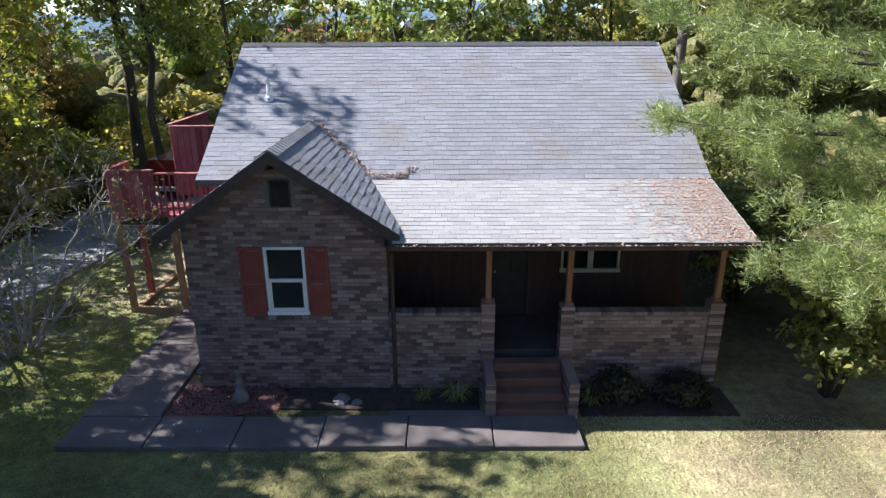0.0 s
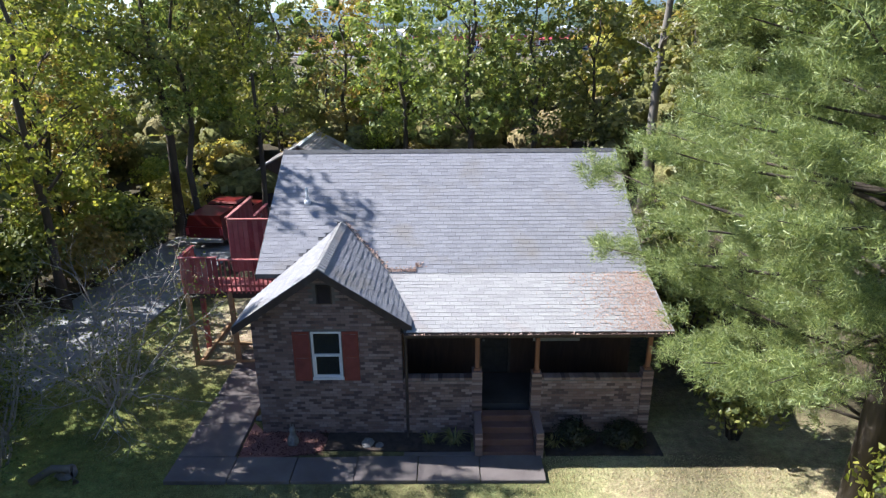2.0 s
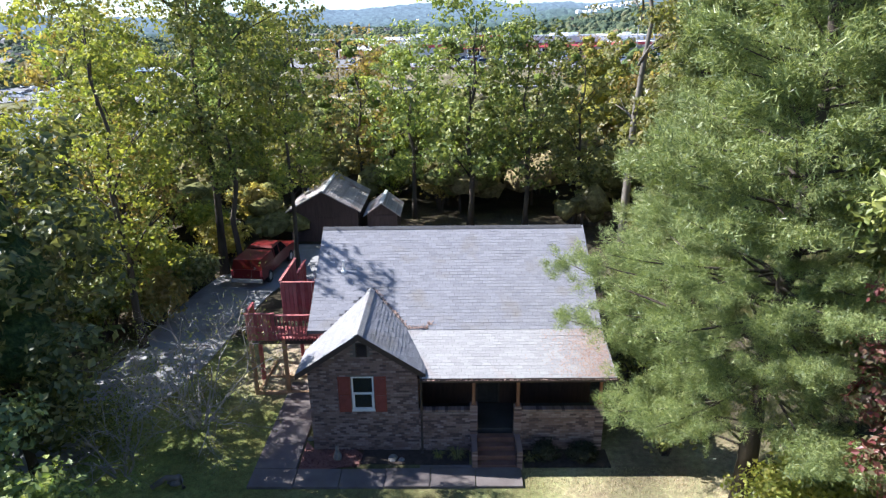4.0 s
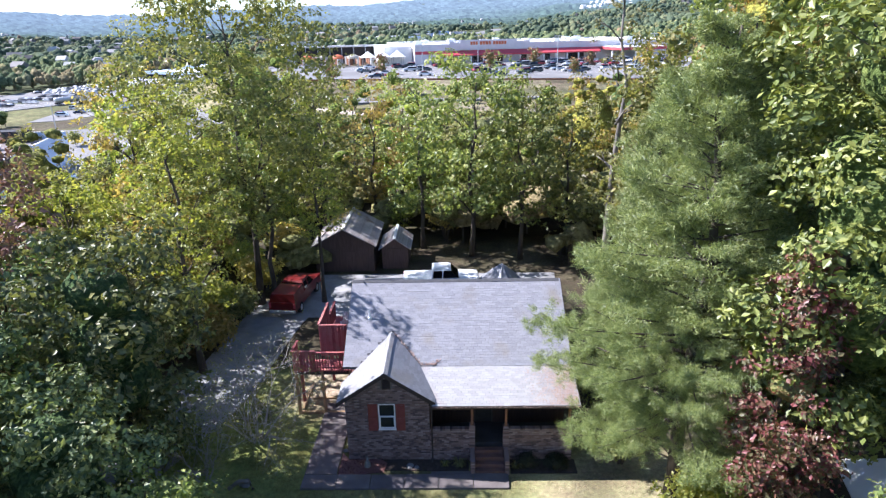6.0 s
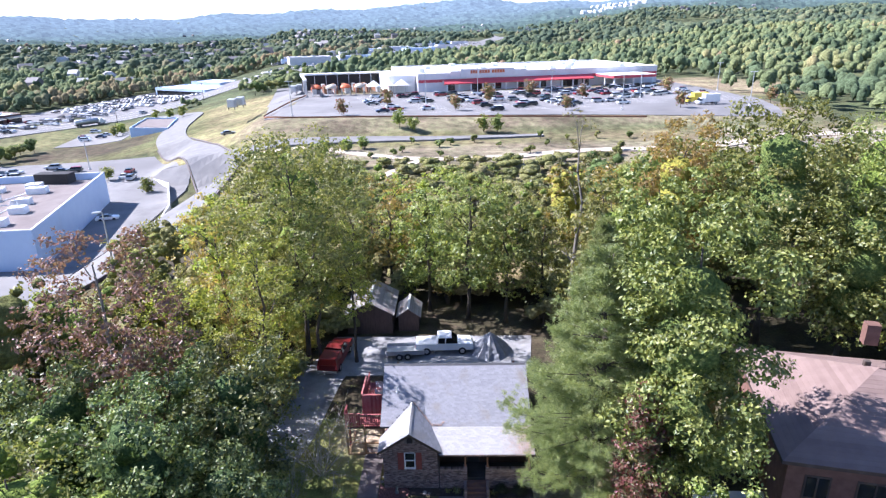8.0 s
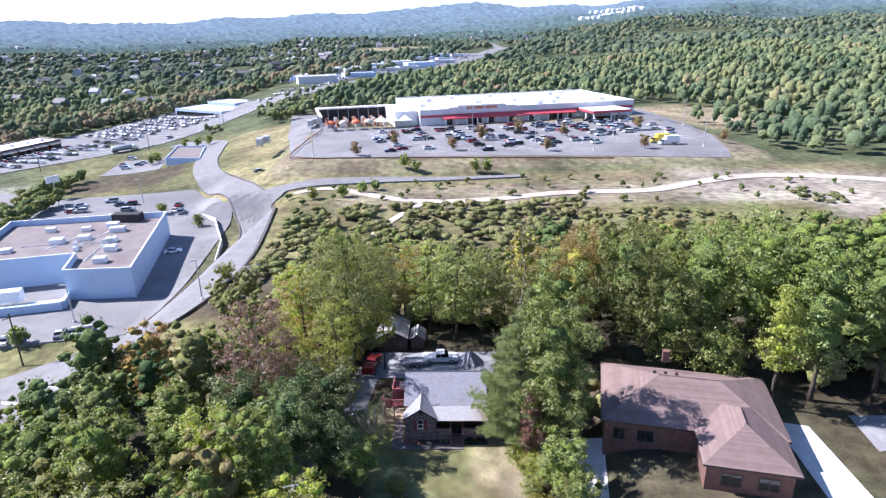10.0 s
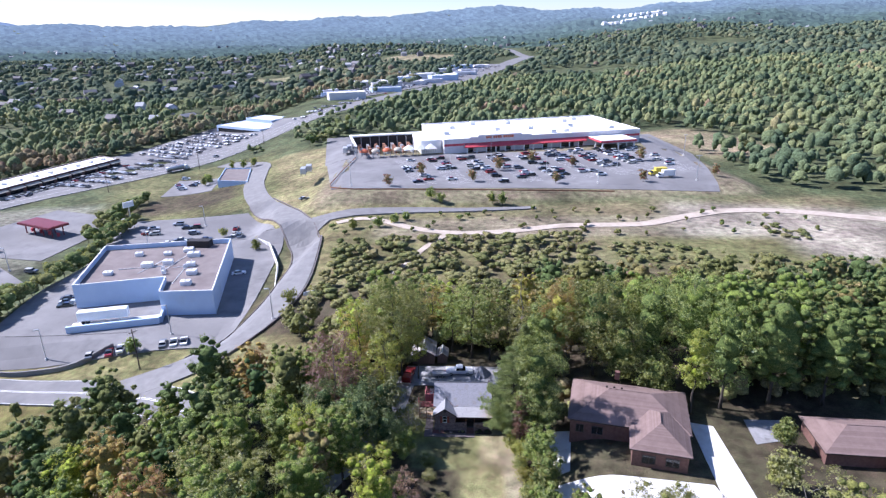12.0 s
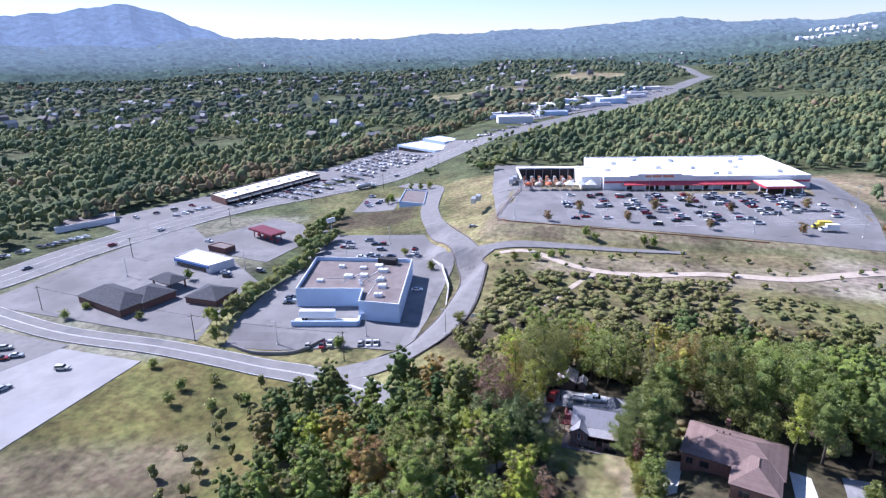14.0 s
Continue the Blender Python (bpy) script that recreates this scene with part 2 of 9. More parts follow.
def crown_mass(name, stops, scale=0.9, relief=1.0):
    """The leafy mass of a crown seen from far off: each tree its own colour, clumps as relief."""
    mat = bpy.data.materials.new(name)
    mat.use_nodes = True
    nt = mat.node_tree
    nodes, link = nt.nodes, nt.links.new
    b = nodes["Principled BSDF"]
    b.inputs["Roughness"].default_value = 0.95
    b.inputs["Specular IOR Level"].default_value = 0.1
    at = nodes.new("ShaderNodeAttribute")
    at.attribute_name = "tone"
    ramp = nodes.new("ShaderNodeValToRGB")
    link(at.outputs["Fac"], ramp.inputs[0])
    el = ramp.color_ramp.elements
    while len(el) < len(stops):
        el.new(0.5)
    for i, (p, c) in enumerate(stops):
        el[i].position = p
        el[i].color = (*c, 1)
    pos = nodes.new("ShaderNodeNewGeometry").outputs["Position"]
    tex = nodes.new("ShaderNodeTexNoise")
    tex.inputs["Scale"].default_value, tex.inputs["Detail"].default_value, tex.inputs["Roughness"].default_value = scale, 5.0, 0.65
    link(pos, tex.inputs["Vector"])
    mr = nodes.new("ShaderNodeMapRange")
    mr.inputs["From Min"].default_value, mr.inputs["From Max"].default_value = 0.3, 0.7
    mr.inputs["To Min"].default_value, mr.inputs["To Max"].default_value = 0.42, 1.5
    link(tex.outputs["Fac"], mr.inputs["Value"])
    hs = nodes.new("ShaderNodeHueSaturation")
    link(ramp.outputs[0], hs.inputs["Color"])
    link(mr.outputs[0], hs.inputs["Value"])
    link(hs.outputs[0], b.inputs["Base Color"])
    bp = nodes.new("ShaderNodeBump")
    bp.inputs["Strength"].default_value, bp.inputs["Distance"].default_value = 1.0, relief
    link(tex.outputs["Fac"], bp.inputs["Height"])
    link(bp.outputs[0], b.inputs["Normal"])
    return mat


def glass(name, tint=(0.03, 0.035, 0.04)):
    mat = bpy.data.materials.new(name)
    mat.use_nodes = True
    b = mat.node_tree.nodes["Principled BSDF"]
    b.inputs["Base Color"].default_value = (*tint, 1)
    b.inputs["Roughness"].default_value = 0.06
    b.inputs["Transmission Weight"].default_value = 0.35
    b.inputs["Specular IOR Level"].default_value = 0.6
    return mat


def car_paint(name):
    mat = bpy.data.materials.new(name)
    mat.use_nodes = True
    nt = mat.node_tree
    b = nt.nodes["Principled BSDF"]
    info = nt.nodes.new("ShaderNodeObjectInfo")
    ramp = nt.nodes.new("ShaderNodeValToRGB")
    ramp.color_ramp.interpolation = "CONSTANT"
    cols = [(0.75, 0.75, 0.75), (0.01, 0.01, 0.012), (0.42, 0.44, 0.46), (0.02, 0.03, 0.07), (0.13, 0.14, 0.15), (0.8, 0.8, 0.79), (0.28, 0.015, 0.015), (0.03, 0.04, 0.035), (0.5, 0.48, 0.42)]
    while len(ramp.color_ramp.elements) < len(cols):
        ramp.color_ramp.elements.new(0.5)
    for i, c in enumerate(cols):
        ramp.color_ramp.elements[i].position = i / len(cols)
        ramp.color_ramp.elements[i].color = (*c, 1)
    nt.links.new(info.outputs["Random"], ramp.inputs[0])
    nt.links.new(ramp.outputs[0], b.inputs["Base Color"])
    b.inputs["Roughness"].default_value = 0.28
    b.inputs["Coat Weight"].default_value = 0.6
    return mat


M_BRICK = material("brick_clay", [(0.108, 0.078, 0.074), (0.184, 0.126, 0.114), (0.232, 0.162, 0.146), (0.268, 0.194, 0.178), (0.335, 0.264, 0.248), (0.20, 0.130, 0.115)], 9, 0.9, 0.6, 60, random_mix=0.9, spread=(0.12, 0.9))
M_MORTAR = material("mortar", [(0.13, 0.118, 0.11), (0.19, 0.175, 0.165)], 6, 0.95, 0.4, 50, stain=(0.16, 0.145, 0.135), stain_scale=0.8)
M_SHINGLE = material("asphalt_shingle", [(0.215, 0.215, 0.235), (0.265, 0.265, 0.288), (0.315, 0.315, 0.34)], 14, 0.93, 0.7, 90, random_mix=0.35, stain=(0.24, 0.22, 0.2), stain_scale=0.7, spread=(0.2, 0.8))
M_SHINGLE_PALE = material("pale_shingle", [(0.28, 0.275, 0.28), (0.335, 0.33, 0.33), (0.39, 0.385, 0.38)], 14, 0.93, 0.7, 90, random_mix=0.35, stain=(0.34, 0.24, 0.19), stain_scale=0.45, spread=(0.2, 0.8))
M_FELT = material("roof_deck", [(0.07, 0.07, 0.075), (0.11, 0.11, 0.115)], 4, 0.95, 0.3, 40)
M_TRIM_DARK = material("dark_brown_trim", [(0.045, 0.032, 0.028), (0.075, 0.055, 0.046)], 5, 0.7, 0.3, 40, stain=(0.1, 0.085, 0.075), stain_scale=1.2)
M_SHUTTER = material("brick_red_paint", [(0.20, 0.045, 0.03), (0.27, 0.07, 0.05)], 4, 0.7, 0.3, 30, stain=(0.17, 0.05, 0.04), stain_scale=1.5)
M_DECK = material("faded_red_stain", [(0.25, 0.055, 0.06), (0.36, 0.10, 0.10), (0.42, 0.16, 0.15)], 3, 0.8, 0.5, 40, random_mix=0.35, stain=(0.3, 0.17, 0.14), stain_scale=1.4)
M_POST = material("brown_post_wood", [(0.20, 0.09, 0.05), (0.30, 0.15, 0.09)], 5, 0.8, 0.5, 40, stretch=(1, 1, 0.2))
M_RAW_WOOD = material("raw_timber", [(0.30, 0.19, 0.10), (0.44, 0.30, 0.17)], 5, 0.85, 0.5, 40, stain=(0.2, 0.13, 0.08), stain_scale=1.5)
M_WHITE = material("white_paint", [(0.70, 0.70, 0.69), (0.82, 0.82, 0.81)], 3, 0.55, 0.1, 20)
M_CREAM = material("cream_paint", [(0.42, 0.38, 0.30), (0.52, 0.47, 0.38)], 3, 0.6, 0.1, 20)
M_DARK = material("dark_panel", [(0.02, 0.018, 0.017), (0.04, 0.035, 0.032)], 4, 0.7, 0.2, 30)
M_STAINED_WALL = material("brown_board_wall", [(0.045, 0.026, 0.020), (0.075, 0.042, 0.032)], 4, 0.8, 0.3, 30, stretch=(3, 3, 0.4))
M_GLASS = glass("window_glass")
M_CONCRETE = material("concrete", [(0.115, 0.098, 0.095), (0.175, 0.152, 0.146)], 1.5, 0.9, 0.4, 40, stain=(0.20, 0.172, 0.155), stain_scale=0.9)
# Darker than M_CONCRETE: shade under the porch roof is put into its colour.
M_PORCH_FLOOR = material("shade_dark_concrete", [(0.045, 0.042, 0.04), (0.075, 0.07, 0.066)], 1.5, 0.85, 0.3, 40)
M_PALE_CONCRETE = material("pale_concrete", [(0.62, 0.61, 0.58), (0.74, 0.73, 0.70)], 0.8, 0.9, 0.3, 20, stain=(0.5, 0.48, 0.45), stain_scale=0.3)
M_ASPHALT = material("worn_asphalt", [(0.165, 0.160, 0.155), (0.225, 0.220, 0.212)], 0.35, 0.92, 0.4, 20, stain=(0.13, 0.13, 0.135), stain_scale=0.06)
M_LOT = material("grey_lot_asphalt", [(0.150, 0.146, 0.144), (0.205, 0.200, 0.196), (0.245, 0.240, 0.234)], 0.16, 0.92, 0.3, 10, stain=(0.135, 0.130, 0.128), stain_scale=0.04, stain_range=(0.45, 0.75))
M_DRIVE = material("driveway_asphalt", [(0.21, 0.21, 0.215), (0.32, 0.32, 0.325)], 0.9, 0.92, 0.5, 40, stain=(0.11, 0.105, 0.1), stain_scale=0.4)
M_DIRT = material("bare_dirt", [(0.38, 0.31, 0.24), (0.52, 0.45, 0.36)], 0.4, 0.97, 0.5, 6, stain=(0.30, 0.25, 0.18), stain_scale=0.1)
M_MULCH = material("red_mulch", [(0.06, 0.02, 0.02), (0.13, 0.05, 0.045), (0.24, 0.12, 0.105)], 8, 0.97, 0.9, 30, random_mix=0.6)
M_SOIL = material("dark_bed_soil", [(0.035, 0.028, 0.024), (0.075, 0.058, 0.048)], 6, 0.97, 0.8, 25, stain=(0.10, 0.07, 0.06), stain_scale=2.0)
M_STONE = material("grey_stone", [(0.14, 0.135, 0.13), (0.28, 0.275, 0.265)], 8, 0.9, 0.6, 40)
M_BARK = material("bark", [(0.045, 0.036, 0.028), (0.11, 0.09, 0.07)], 3, 0.95, 0.9, 12, stretch=(1, 1, 0.25))
M_BARK_PALE = material("pale_bark", [(0.13, 0.115, 0.095), (0.24, 0.215, 0.185)], 3, 0.95, 0.7, 12, stretch=(1, 1, 0.25))
M_BLUE_WALL = material("pale_blue_wall", [(0.45, 0.57, 0.74), (0.51, 0.63, 0.79)], 0.3, 0.7, 0.1, 4, stain=(0.46, 0.55, 0.66), stain_scale=0.12)
M_ROOF_BROWN = material("gravel_roof", [(0.17, 0.14, 0.13), (0.23, 0.20, 0.185)], 0.25, 0.95, 0.3, 5, stain=(0.13, 0.105, 0.10), stain_scale=0.07)
M_ROOF_WHITE = material("white_membrane", [(0.76, 0.75, 0.72), (0.84, 0.83, 0.80)], 0.1, 0.7, 0.1, 4, stain=(0.68, 0.67, 0.63), stain_scale=0.03)
M_WALL_GREY = material("pale_block_wall", [(0.66, 0.625, 0.635), (0.73, 0.695, 0.70)], 0.4, 0.85, 0.2, 5, stain=(0.61, 0.575, 0.58), stain_scale=0.1)
M_RED = material("red_band", [(0.52, 0.065, 0.085), (0.59, 0.09, 0.105)], 0.5, 0.6, 0.1, 5)
M_ORANGE = material("orange_sign", [(0.55, 0.13, 0.05), (0.62, 0.17, 0.07)], 0.5, 0.6)
M_METAL = material("galvanised_metal", [(0.42, 0.43, 0.44), (0.58, 0.59, 0.60)], 2, 0.5, 0.1, 10, metal=0.6)
M_MAROON = material("maroon_metal", [(0.13, 0.02, 0.03), (0.19, 0.03, 0.04)], 1, 0.5)
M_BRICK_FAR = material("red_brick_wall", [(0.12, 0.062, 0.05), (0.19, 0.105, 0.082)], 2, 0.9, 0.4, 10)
M_BROWN_ROOF = material("brown_shingle", [(0.170, 0.118, 0.103), (0.228, 0.163, 0.144)], 1.2, 0.93, 0.6, 25, random_mix=0.3, stain=(0.24, 0.17, 0.15), stain_scale=0.2)
M_DARK_ROOF = material("dark_shingle", [(0.045, 0.048, 0.056), (0.08, 0.084, 0.095)], 1.0, 0.93, 0.5, 20)
M_SHED_ROOF = material("old_shed_roof", [(0.30, 0.27, 0.26), (0.42, 0.385, 0.37)], 3, 0.93, 0.6, 50, random_mix=0.4, stain=(0.2, 0.12, 0.1), stain_scale=0.8)
M_SHED_WALL = material("brown_board", [(0.075, 0.05, 0.045), (0.115, 0.08, 0.072)], 4, 0.85, 0.4, 30, stretch=(2, 2, 0.3))
M_TYRE = material("tyre_rubber", [(0.015, 0.015, 0.015), (0.03, 0.03, 0.03)], 10, 0.85)
M_CAR = car_paint("car_paint")
M_WHITE_CAR = material("white_car_paint", [(0.66, 0.68, 0.70), (0.74, 0.75, 0.77)], 1, 0.3)
M_RED_CAR = material("dark_red_paint", [(0.13, 0.012, 0.012), (0.17, 0.016, 0.016)], 1, 0.35)
M_TARP = material("grey_tarp", [(0.17, 0.18, 0.20), (0.27, 0.28, 0.31)], 2, 0.6, 0.6, 6)
M_LINE = material("white_line_paint", [(0.62, 0.62, 0.60), (0.74, 0.74, 0.72)], 1, 0.8)
M_LEAF_LITTER = material("dry_leaves", [(0.27, 0.17, 0.135), (0.40, 0.27, 0.22), (0.50, 0.39, 0.33)], 12, 0.95, random_mix=0.9, spread=(0, 1))
M_YELLOW = material("yellow_paint", [(0.62, 0.48, 0.05), (0.70, 0.55, 0.08)], 1, 0.5)
M_CAR_GLASS = glass("car_glass", (0.015, 0.018, 0.02))

F_GREEN = foliage("green_leaves", [(0.110, 0.165, 0.042), (0.185, 0.250, 0.058), (0.280, 0.335, 0.075), (0.385, 0.410, 0.105)], 0.42)
F_DEEP = foliage("deep_green_leaves", [(0.080, 0.126, 0.043), (0.145, 0.198, 0.064), (0.232, 0.275, 0.092), (0.290, 0.345, 0.115)], 0.28, pale=1.04)
F_LIME = foliage("lime_leaves", [(0.180, 0.250, 0.038), (0.300, 0.365, 0.052), (0.430, 0.450, 0.090)], 0.46, pale=0.92)
F_YELLOW = foliage("yellow_leaves", [(0.26, 0.23, 0.05), (0.40, 0.33, 0.075), (0.48, 0.38, 0.10), (0.23, 0.25, 0.06)], 0.58)
F_ORANGE = foliage("orange_leaves", [(0.290, 0.165, 0.045), (0.410, 0.245, 0.058), (0.420, 0.310, 0.085), (0.230, 0.205, 0.070)], 0.4)
F_RED = foliage("russet_leaves", [(0.210, 0.068, 0.050), (0.290, 0.100, 0.065), (0.270, 0.170, 0.080), (0.140, 0.165, 0.070), (0.190, 0.205, 0.085)])
F_BROWN = foliage("thin_brown_leaves", [(0.260, 0.150, 0.110), (0.340, 0.200, 0.150), (0.230, 0.190, 0.100), (0.380, 0.260, 0.200)])
F_OLIVE = foliage("olive_leaves", [(0.145, 0.170, 0.055), (0.225, 0.240, 0.080), (0.310, 0.305, 0.115)], 0.42)
F_DARK_OAK = foliage("dark_oak_leaves", [(0.060, 0.104, 0.044), (0.110, 0.168, 0.068), (0.190, 0.245, 0.100), (0.310, 0.365, 0.150)], 0.28, pale=0.98)
# Near-black leaves: shade before the porch wall put into the shrubs' colour.
F_SHADY = foliage("shaded_evergreen_leaves", [(0.020, 0.034, 0.018), (0.035, 0.055, 0.028), (0.055, 0.075, 0.040)], 0.2)
F_PINE = foliage("pine_needles", [(0.105, 0.168, 0.068), (0.170, 0.246, 0.095), (0.265, 0.345, 0.130), (0.390, 0.470, 0.190)], 0.33, 0.06, 0.92)
F_MIXED = forest("mixed_wood_leaves", [(0.0, (0.098, 0.162, 0.052)), (0.35, (0.172, 0.240, 0.066)), (0.62, (0.250, 0.296, 0.076)), (0.82, (0.310, 0.292, 0.084)), (0.94, (0.330, 0.265, 0.075)), (0.98, (0.330, 0.200, 0.075)), (1.0, (0.230, 0.150, 0.095))])
F_SCRUB = forest("scrub_leaves", [(0.0, (0.13, 0.175, 0.065)), (0.4, (0.21, 0.235, 0.08)), (0.75, (0.275, 0.265, 0.11)), (1.0, (0.33, 0.28, 0.14))], 0.45)
FAR_STOPS = [(0.0, (0.062, 0.092, 0.054)), (0.3, (0.104, 0.142, 0.074)), (0.6, (0.166, 0.198, 0.090)), (0.85, (0.240, 0.244, 0.108)), (0.95, (0.280, 0.245, 0.120)), (1.0, (0.27, 0.19, 0.12))]
OCHRE_STOPS = [(0.0, (0.14, 0.16, 0.085)), (0.4, (0.22, 0.195, 0.105)), (0.8, (0.255, 0.19, 0.105)), (1.0, (0.23, 0.15, 0.10))]
# Bluer and darker than FAR_STOPS: haze over the distant woods put into the colour.
DISTANT_STOPS = [(0.0, (0.046, 0.070, 0.052)), (0.3, (0.074, 0.104, 0.068)), (0.6, (0.116, 0.144, 0.082)), (0.85, (0.170, 0.182, 0.098)), (0.95, (0.21, 0.19, 0.11)), (1.0, (0.21, 0.15, 0.11))]
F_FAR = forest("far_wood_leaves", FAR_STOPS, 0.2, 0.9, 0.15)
F_OCHRE = forest("ochre_wood_leaves", OCHRE_STOPS, 0.2, 0.9, 0.15)
B_FAR = crown_mass("far_wood_crowns", FAR_STOPS)
B_DISTANT = crown_mass("distant_wood_crowns", DISTANT_STOPS)
B_OCHRE = crown_mass("ochre_wood_crowns", OCHRE_STOPS)
# B_SCRUB and B_NEAR are darker than their leaves: inner shade in the colour.
B_SCRUB = crown_mass("scrub_leafage", [(0.0, (0.10, 0.125, 0.045)), (0.4, (0.165, 0.175, 0.062)), (0.75, (0.215, 0.20, 0.085)), (1.0, (0.26, 0.21, 0.11))], 2.2, 0.4)
B_NEAR = crown_mass("shaded_inner_crowns", [(0.0, (0.062, 0.104, 0.038)), (0.5, (0.115, 0.150, 0.048)), (1.0, (0.190, 0.165, 0.062))], 1.6, 0.5)


def shaded_leaf_mass(name, colours):
    """The dense inner leafage of a clump: leaf colours darkened for the shade inside, with deep relief."""
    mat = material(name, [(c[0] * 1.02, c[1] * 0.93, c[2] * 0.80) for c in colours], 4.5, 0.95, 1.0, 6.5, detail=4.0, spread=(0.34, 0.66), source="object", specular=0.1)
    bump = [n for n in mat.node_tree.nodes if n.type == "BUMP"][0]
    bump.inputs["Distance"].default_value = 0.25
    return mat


# Each ramp starts below its leaves' own colours: the crown's inner shade painted in.
G_GREEN = shaded_leaf_mass("green_leafage", [(0.078, 0.124, 0.034), (0.143, 0.215, 0.055), (0.240, 0.325, 0.075)])
G_DEEP = shaded_leaf_mass("deep_green_leafage", [(0.062, 0.100, 0.034), (0.108, 0.165, 0.056), (0.180, 0.240, 0.080)])
G_LIME = shaded_leaf_mass("lime_leafage", [(0.124, 0.176, 0.034), (0.234, 0.325, 0.049), (0.390, 0.474, 0.068)])
G_YELLOW = shaded_leaf_mass("yellow_leafage", [(0.156, 0.156, 0.042), (0.299, 0.325, 0.078), (0.338, 0.299, 0.065)])
G_ORANGE = shaded_leaf_mass("orange_leafage", [(0.156, 0.130, 0.052), (0.299, 0.267, 0.091), (0.377, 0.215, 0.058)])
G_RED = shaded_leaf_mass("russet_leafage", [(0.130, 0.078, 0.046), (0.182, 0.215, 0.091), (0.273, 0.088, 0.065)])
G_OLIVE = shaded_leaf_mass("olive_leafage", [(0.104, 0.124, 0.047), (0.189, 0.221, 0.072), (0.293, 0.312, 0.104)])
G_OAK = shaded_leaf_mass("dark_oak_leafage", [(0.039, 0.068, 0.031), (0.060, 0.109, 0.049), (0.112, 0.177, 0.075)])
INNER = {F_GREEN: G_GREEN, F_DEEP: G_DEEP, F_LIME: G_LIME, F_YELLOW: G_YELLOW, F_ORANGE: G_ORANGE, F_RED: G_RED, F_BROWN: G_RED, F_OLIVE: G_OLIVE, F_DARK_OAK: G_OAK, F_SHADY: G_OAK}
M_PALE_LOT = material("pale_lot_surface", [(0.25, 0.245, 0.24), (0.34, 0.334, 0.326)], 0.1, 0.92, 0.2, 4, stain=(0.32, 0.32, 0.33), stain_scale=0.03)
M_FAR_CARS = material("mixed_car_paint", [(0.03, 0.03, 0.035), (0.10, 0.10, 0.11), (0.30, 0.31, 0.33), (0.70, 0.70, 0.70), (0.78, 0.78, 0.78)], 0.01, 0.35, random_mix=0.97, spread=(0.05, 0.95))

# ---- the lie of the land ----
def ease(a, b, v):
    t = np.clip((v - a) / (b - a), 0, 1)
    return t * t * (3 - 2 * t)


def pad(x, y, cx, cy, deg, hx, hy, soft):
    """1 inside a turned rectangle, easing to 0 outside."""
    c, s = math.cos(radians(deg)), math.sin(radians(deg))
    a = np.maximum(np.abs(c * (x - cx) + s * (y - cy)) - hx, 0)
    b = np.maximum(np.abs(-s * (x - cx) + c * (y - cy)) - hy, 0)
    return 1 - ease(0, soft, np.hypot(a, b))


LOT_Z, BLUE_Z, VALLEY_Z = 3.8, -9.5, -14.0


def height(x, y):
    """The ground's height: the house's shelf, the fall to the valley, the levelled plots, and the far hills."""
    x, y = np.asarray(x, float), np.asarray(y, float)
    u = x + 0.25 * (y - 75)
    z = VALLEY_Z * ease(-24, -122, u)
    z = z + 5 * ease(9, 24, x) * (1 - ease(28, 80, y)) * (1 - ease(60, 200, -y))
    w = np.maximum(pad(x, y, -100, 98, -5, 35, 37, 12), pad(x, y, -117, 154, 12, 25, 17, 12))
    z = z + (BLUE_Z - z) * w
    w = pad(x, y, 22, 236, 6, 84, 62, 20)
    z = z + (LOT_Z - z) * w
    z = z + 18 * ease(140, 420, x) * ease(120, 400, y)
    r = np.hypot(x, y + 100)
    az = np.degrees(np.arctan2(x, y + 100))
    crest = 112 + 62 * ease(-20, -3, az) + 30 * ease(8, 30, az)
    crest = crest + 14 * np.sin(az * 0.33 + 1.0) + 7 * np.sin(az * 0.9)
    start = 2700 - 1700 * ease(-3, 18, az)
    hills = 0.12 * ease(800, 2600, r) + 0.88 * np.clip((r - start) / (4300 - start), 0, 1) ** 1.5
    z = z + (crest - z) * hills * ease(-250, 200, y + 0.4 * np.abs(x))
    roll = np.sin(x * 0.0071 + 1.3) * np.sin(y * 0.0063 + 0.4) + 0.6 * np.sin(x * 0.013 - y * 0.011)
    z = z + 7 * roll * ease(600, 1500, r)
    return z


def hz(x, y):
    return float(height(x, y))


def steps(stops):
    """Coordinates that run through (start, spacing) stops."""
    out = []
    for (a, d), (b, _) in zip(stops, stops[1:]):
        n = max(1, round((b - a) / d))
        out += [a + (b - a) * i / n for i in range(n)]
    return np.array(out + [stops[-1][0]])


gx = steps([(-4600, 130), (-1500, 45), (-500, 10), (-160, 4), (-25, 1.3), (25, 5), (130, 9), (420, 40), (1500, 120), (4600, 1)])
gy = steps([(-900, 60), (-200, 12), (-40, 3), (-15, 1.3), (35, 3.5), (185, 8), (480, 20), (1100, 50), (2200, 110), (4700, 1)])
GX, GY = np.meshgrid(gx, gy)
GZ = height(GX, GY)
rng = np.random.default_rng(4)
near = (np.abs(GX) < 140) & (np.abs(GY - 60) < 160)
GZ = GZ + np.where(near, 0.03, 0.0) * rng.normal(size=GZ.shape) * (1 - pad(GX, GY, 0, 18, 0, 16, 16, 4))
ny, nx = GX.shape
idx = np.arange(ny * nx).reshape(ny, nx)
ground_me = mesh_np("ground", np.stack([GX, GY, GZ], -1), np.stack([idx[:-1, :-1], idx[:-1, 1:], idx[1:, 1:], idx[1:, :-1]], -1))

# what grows or lies where, as ground colours
ZONES = np.zeros(GX.shape + (3,)) + (0.085, 0.095, 0.045)


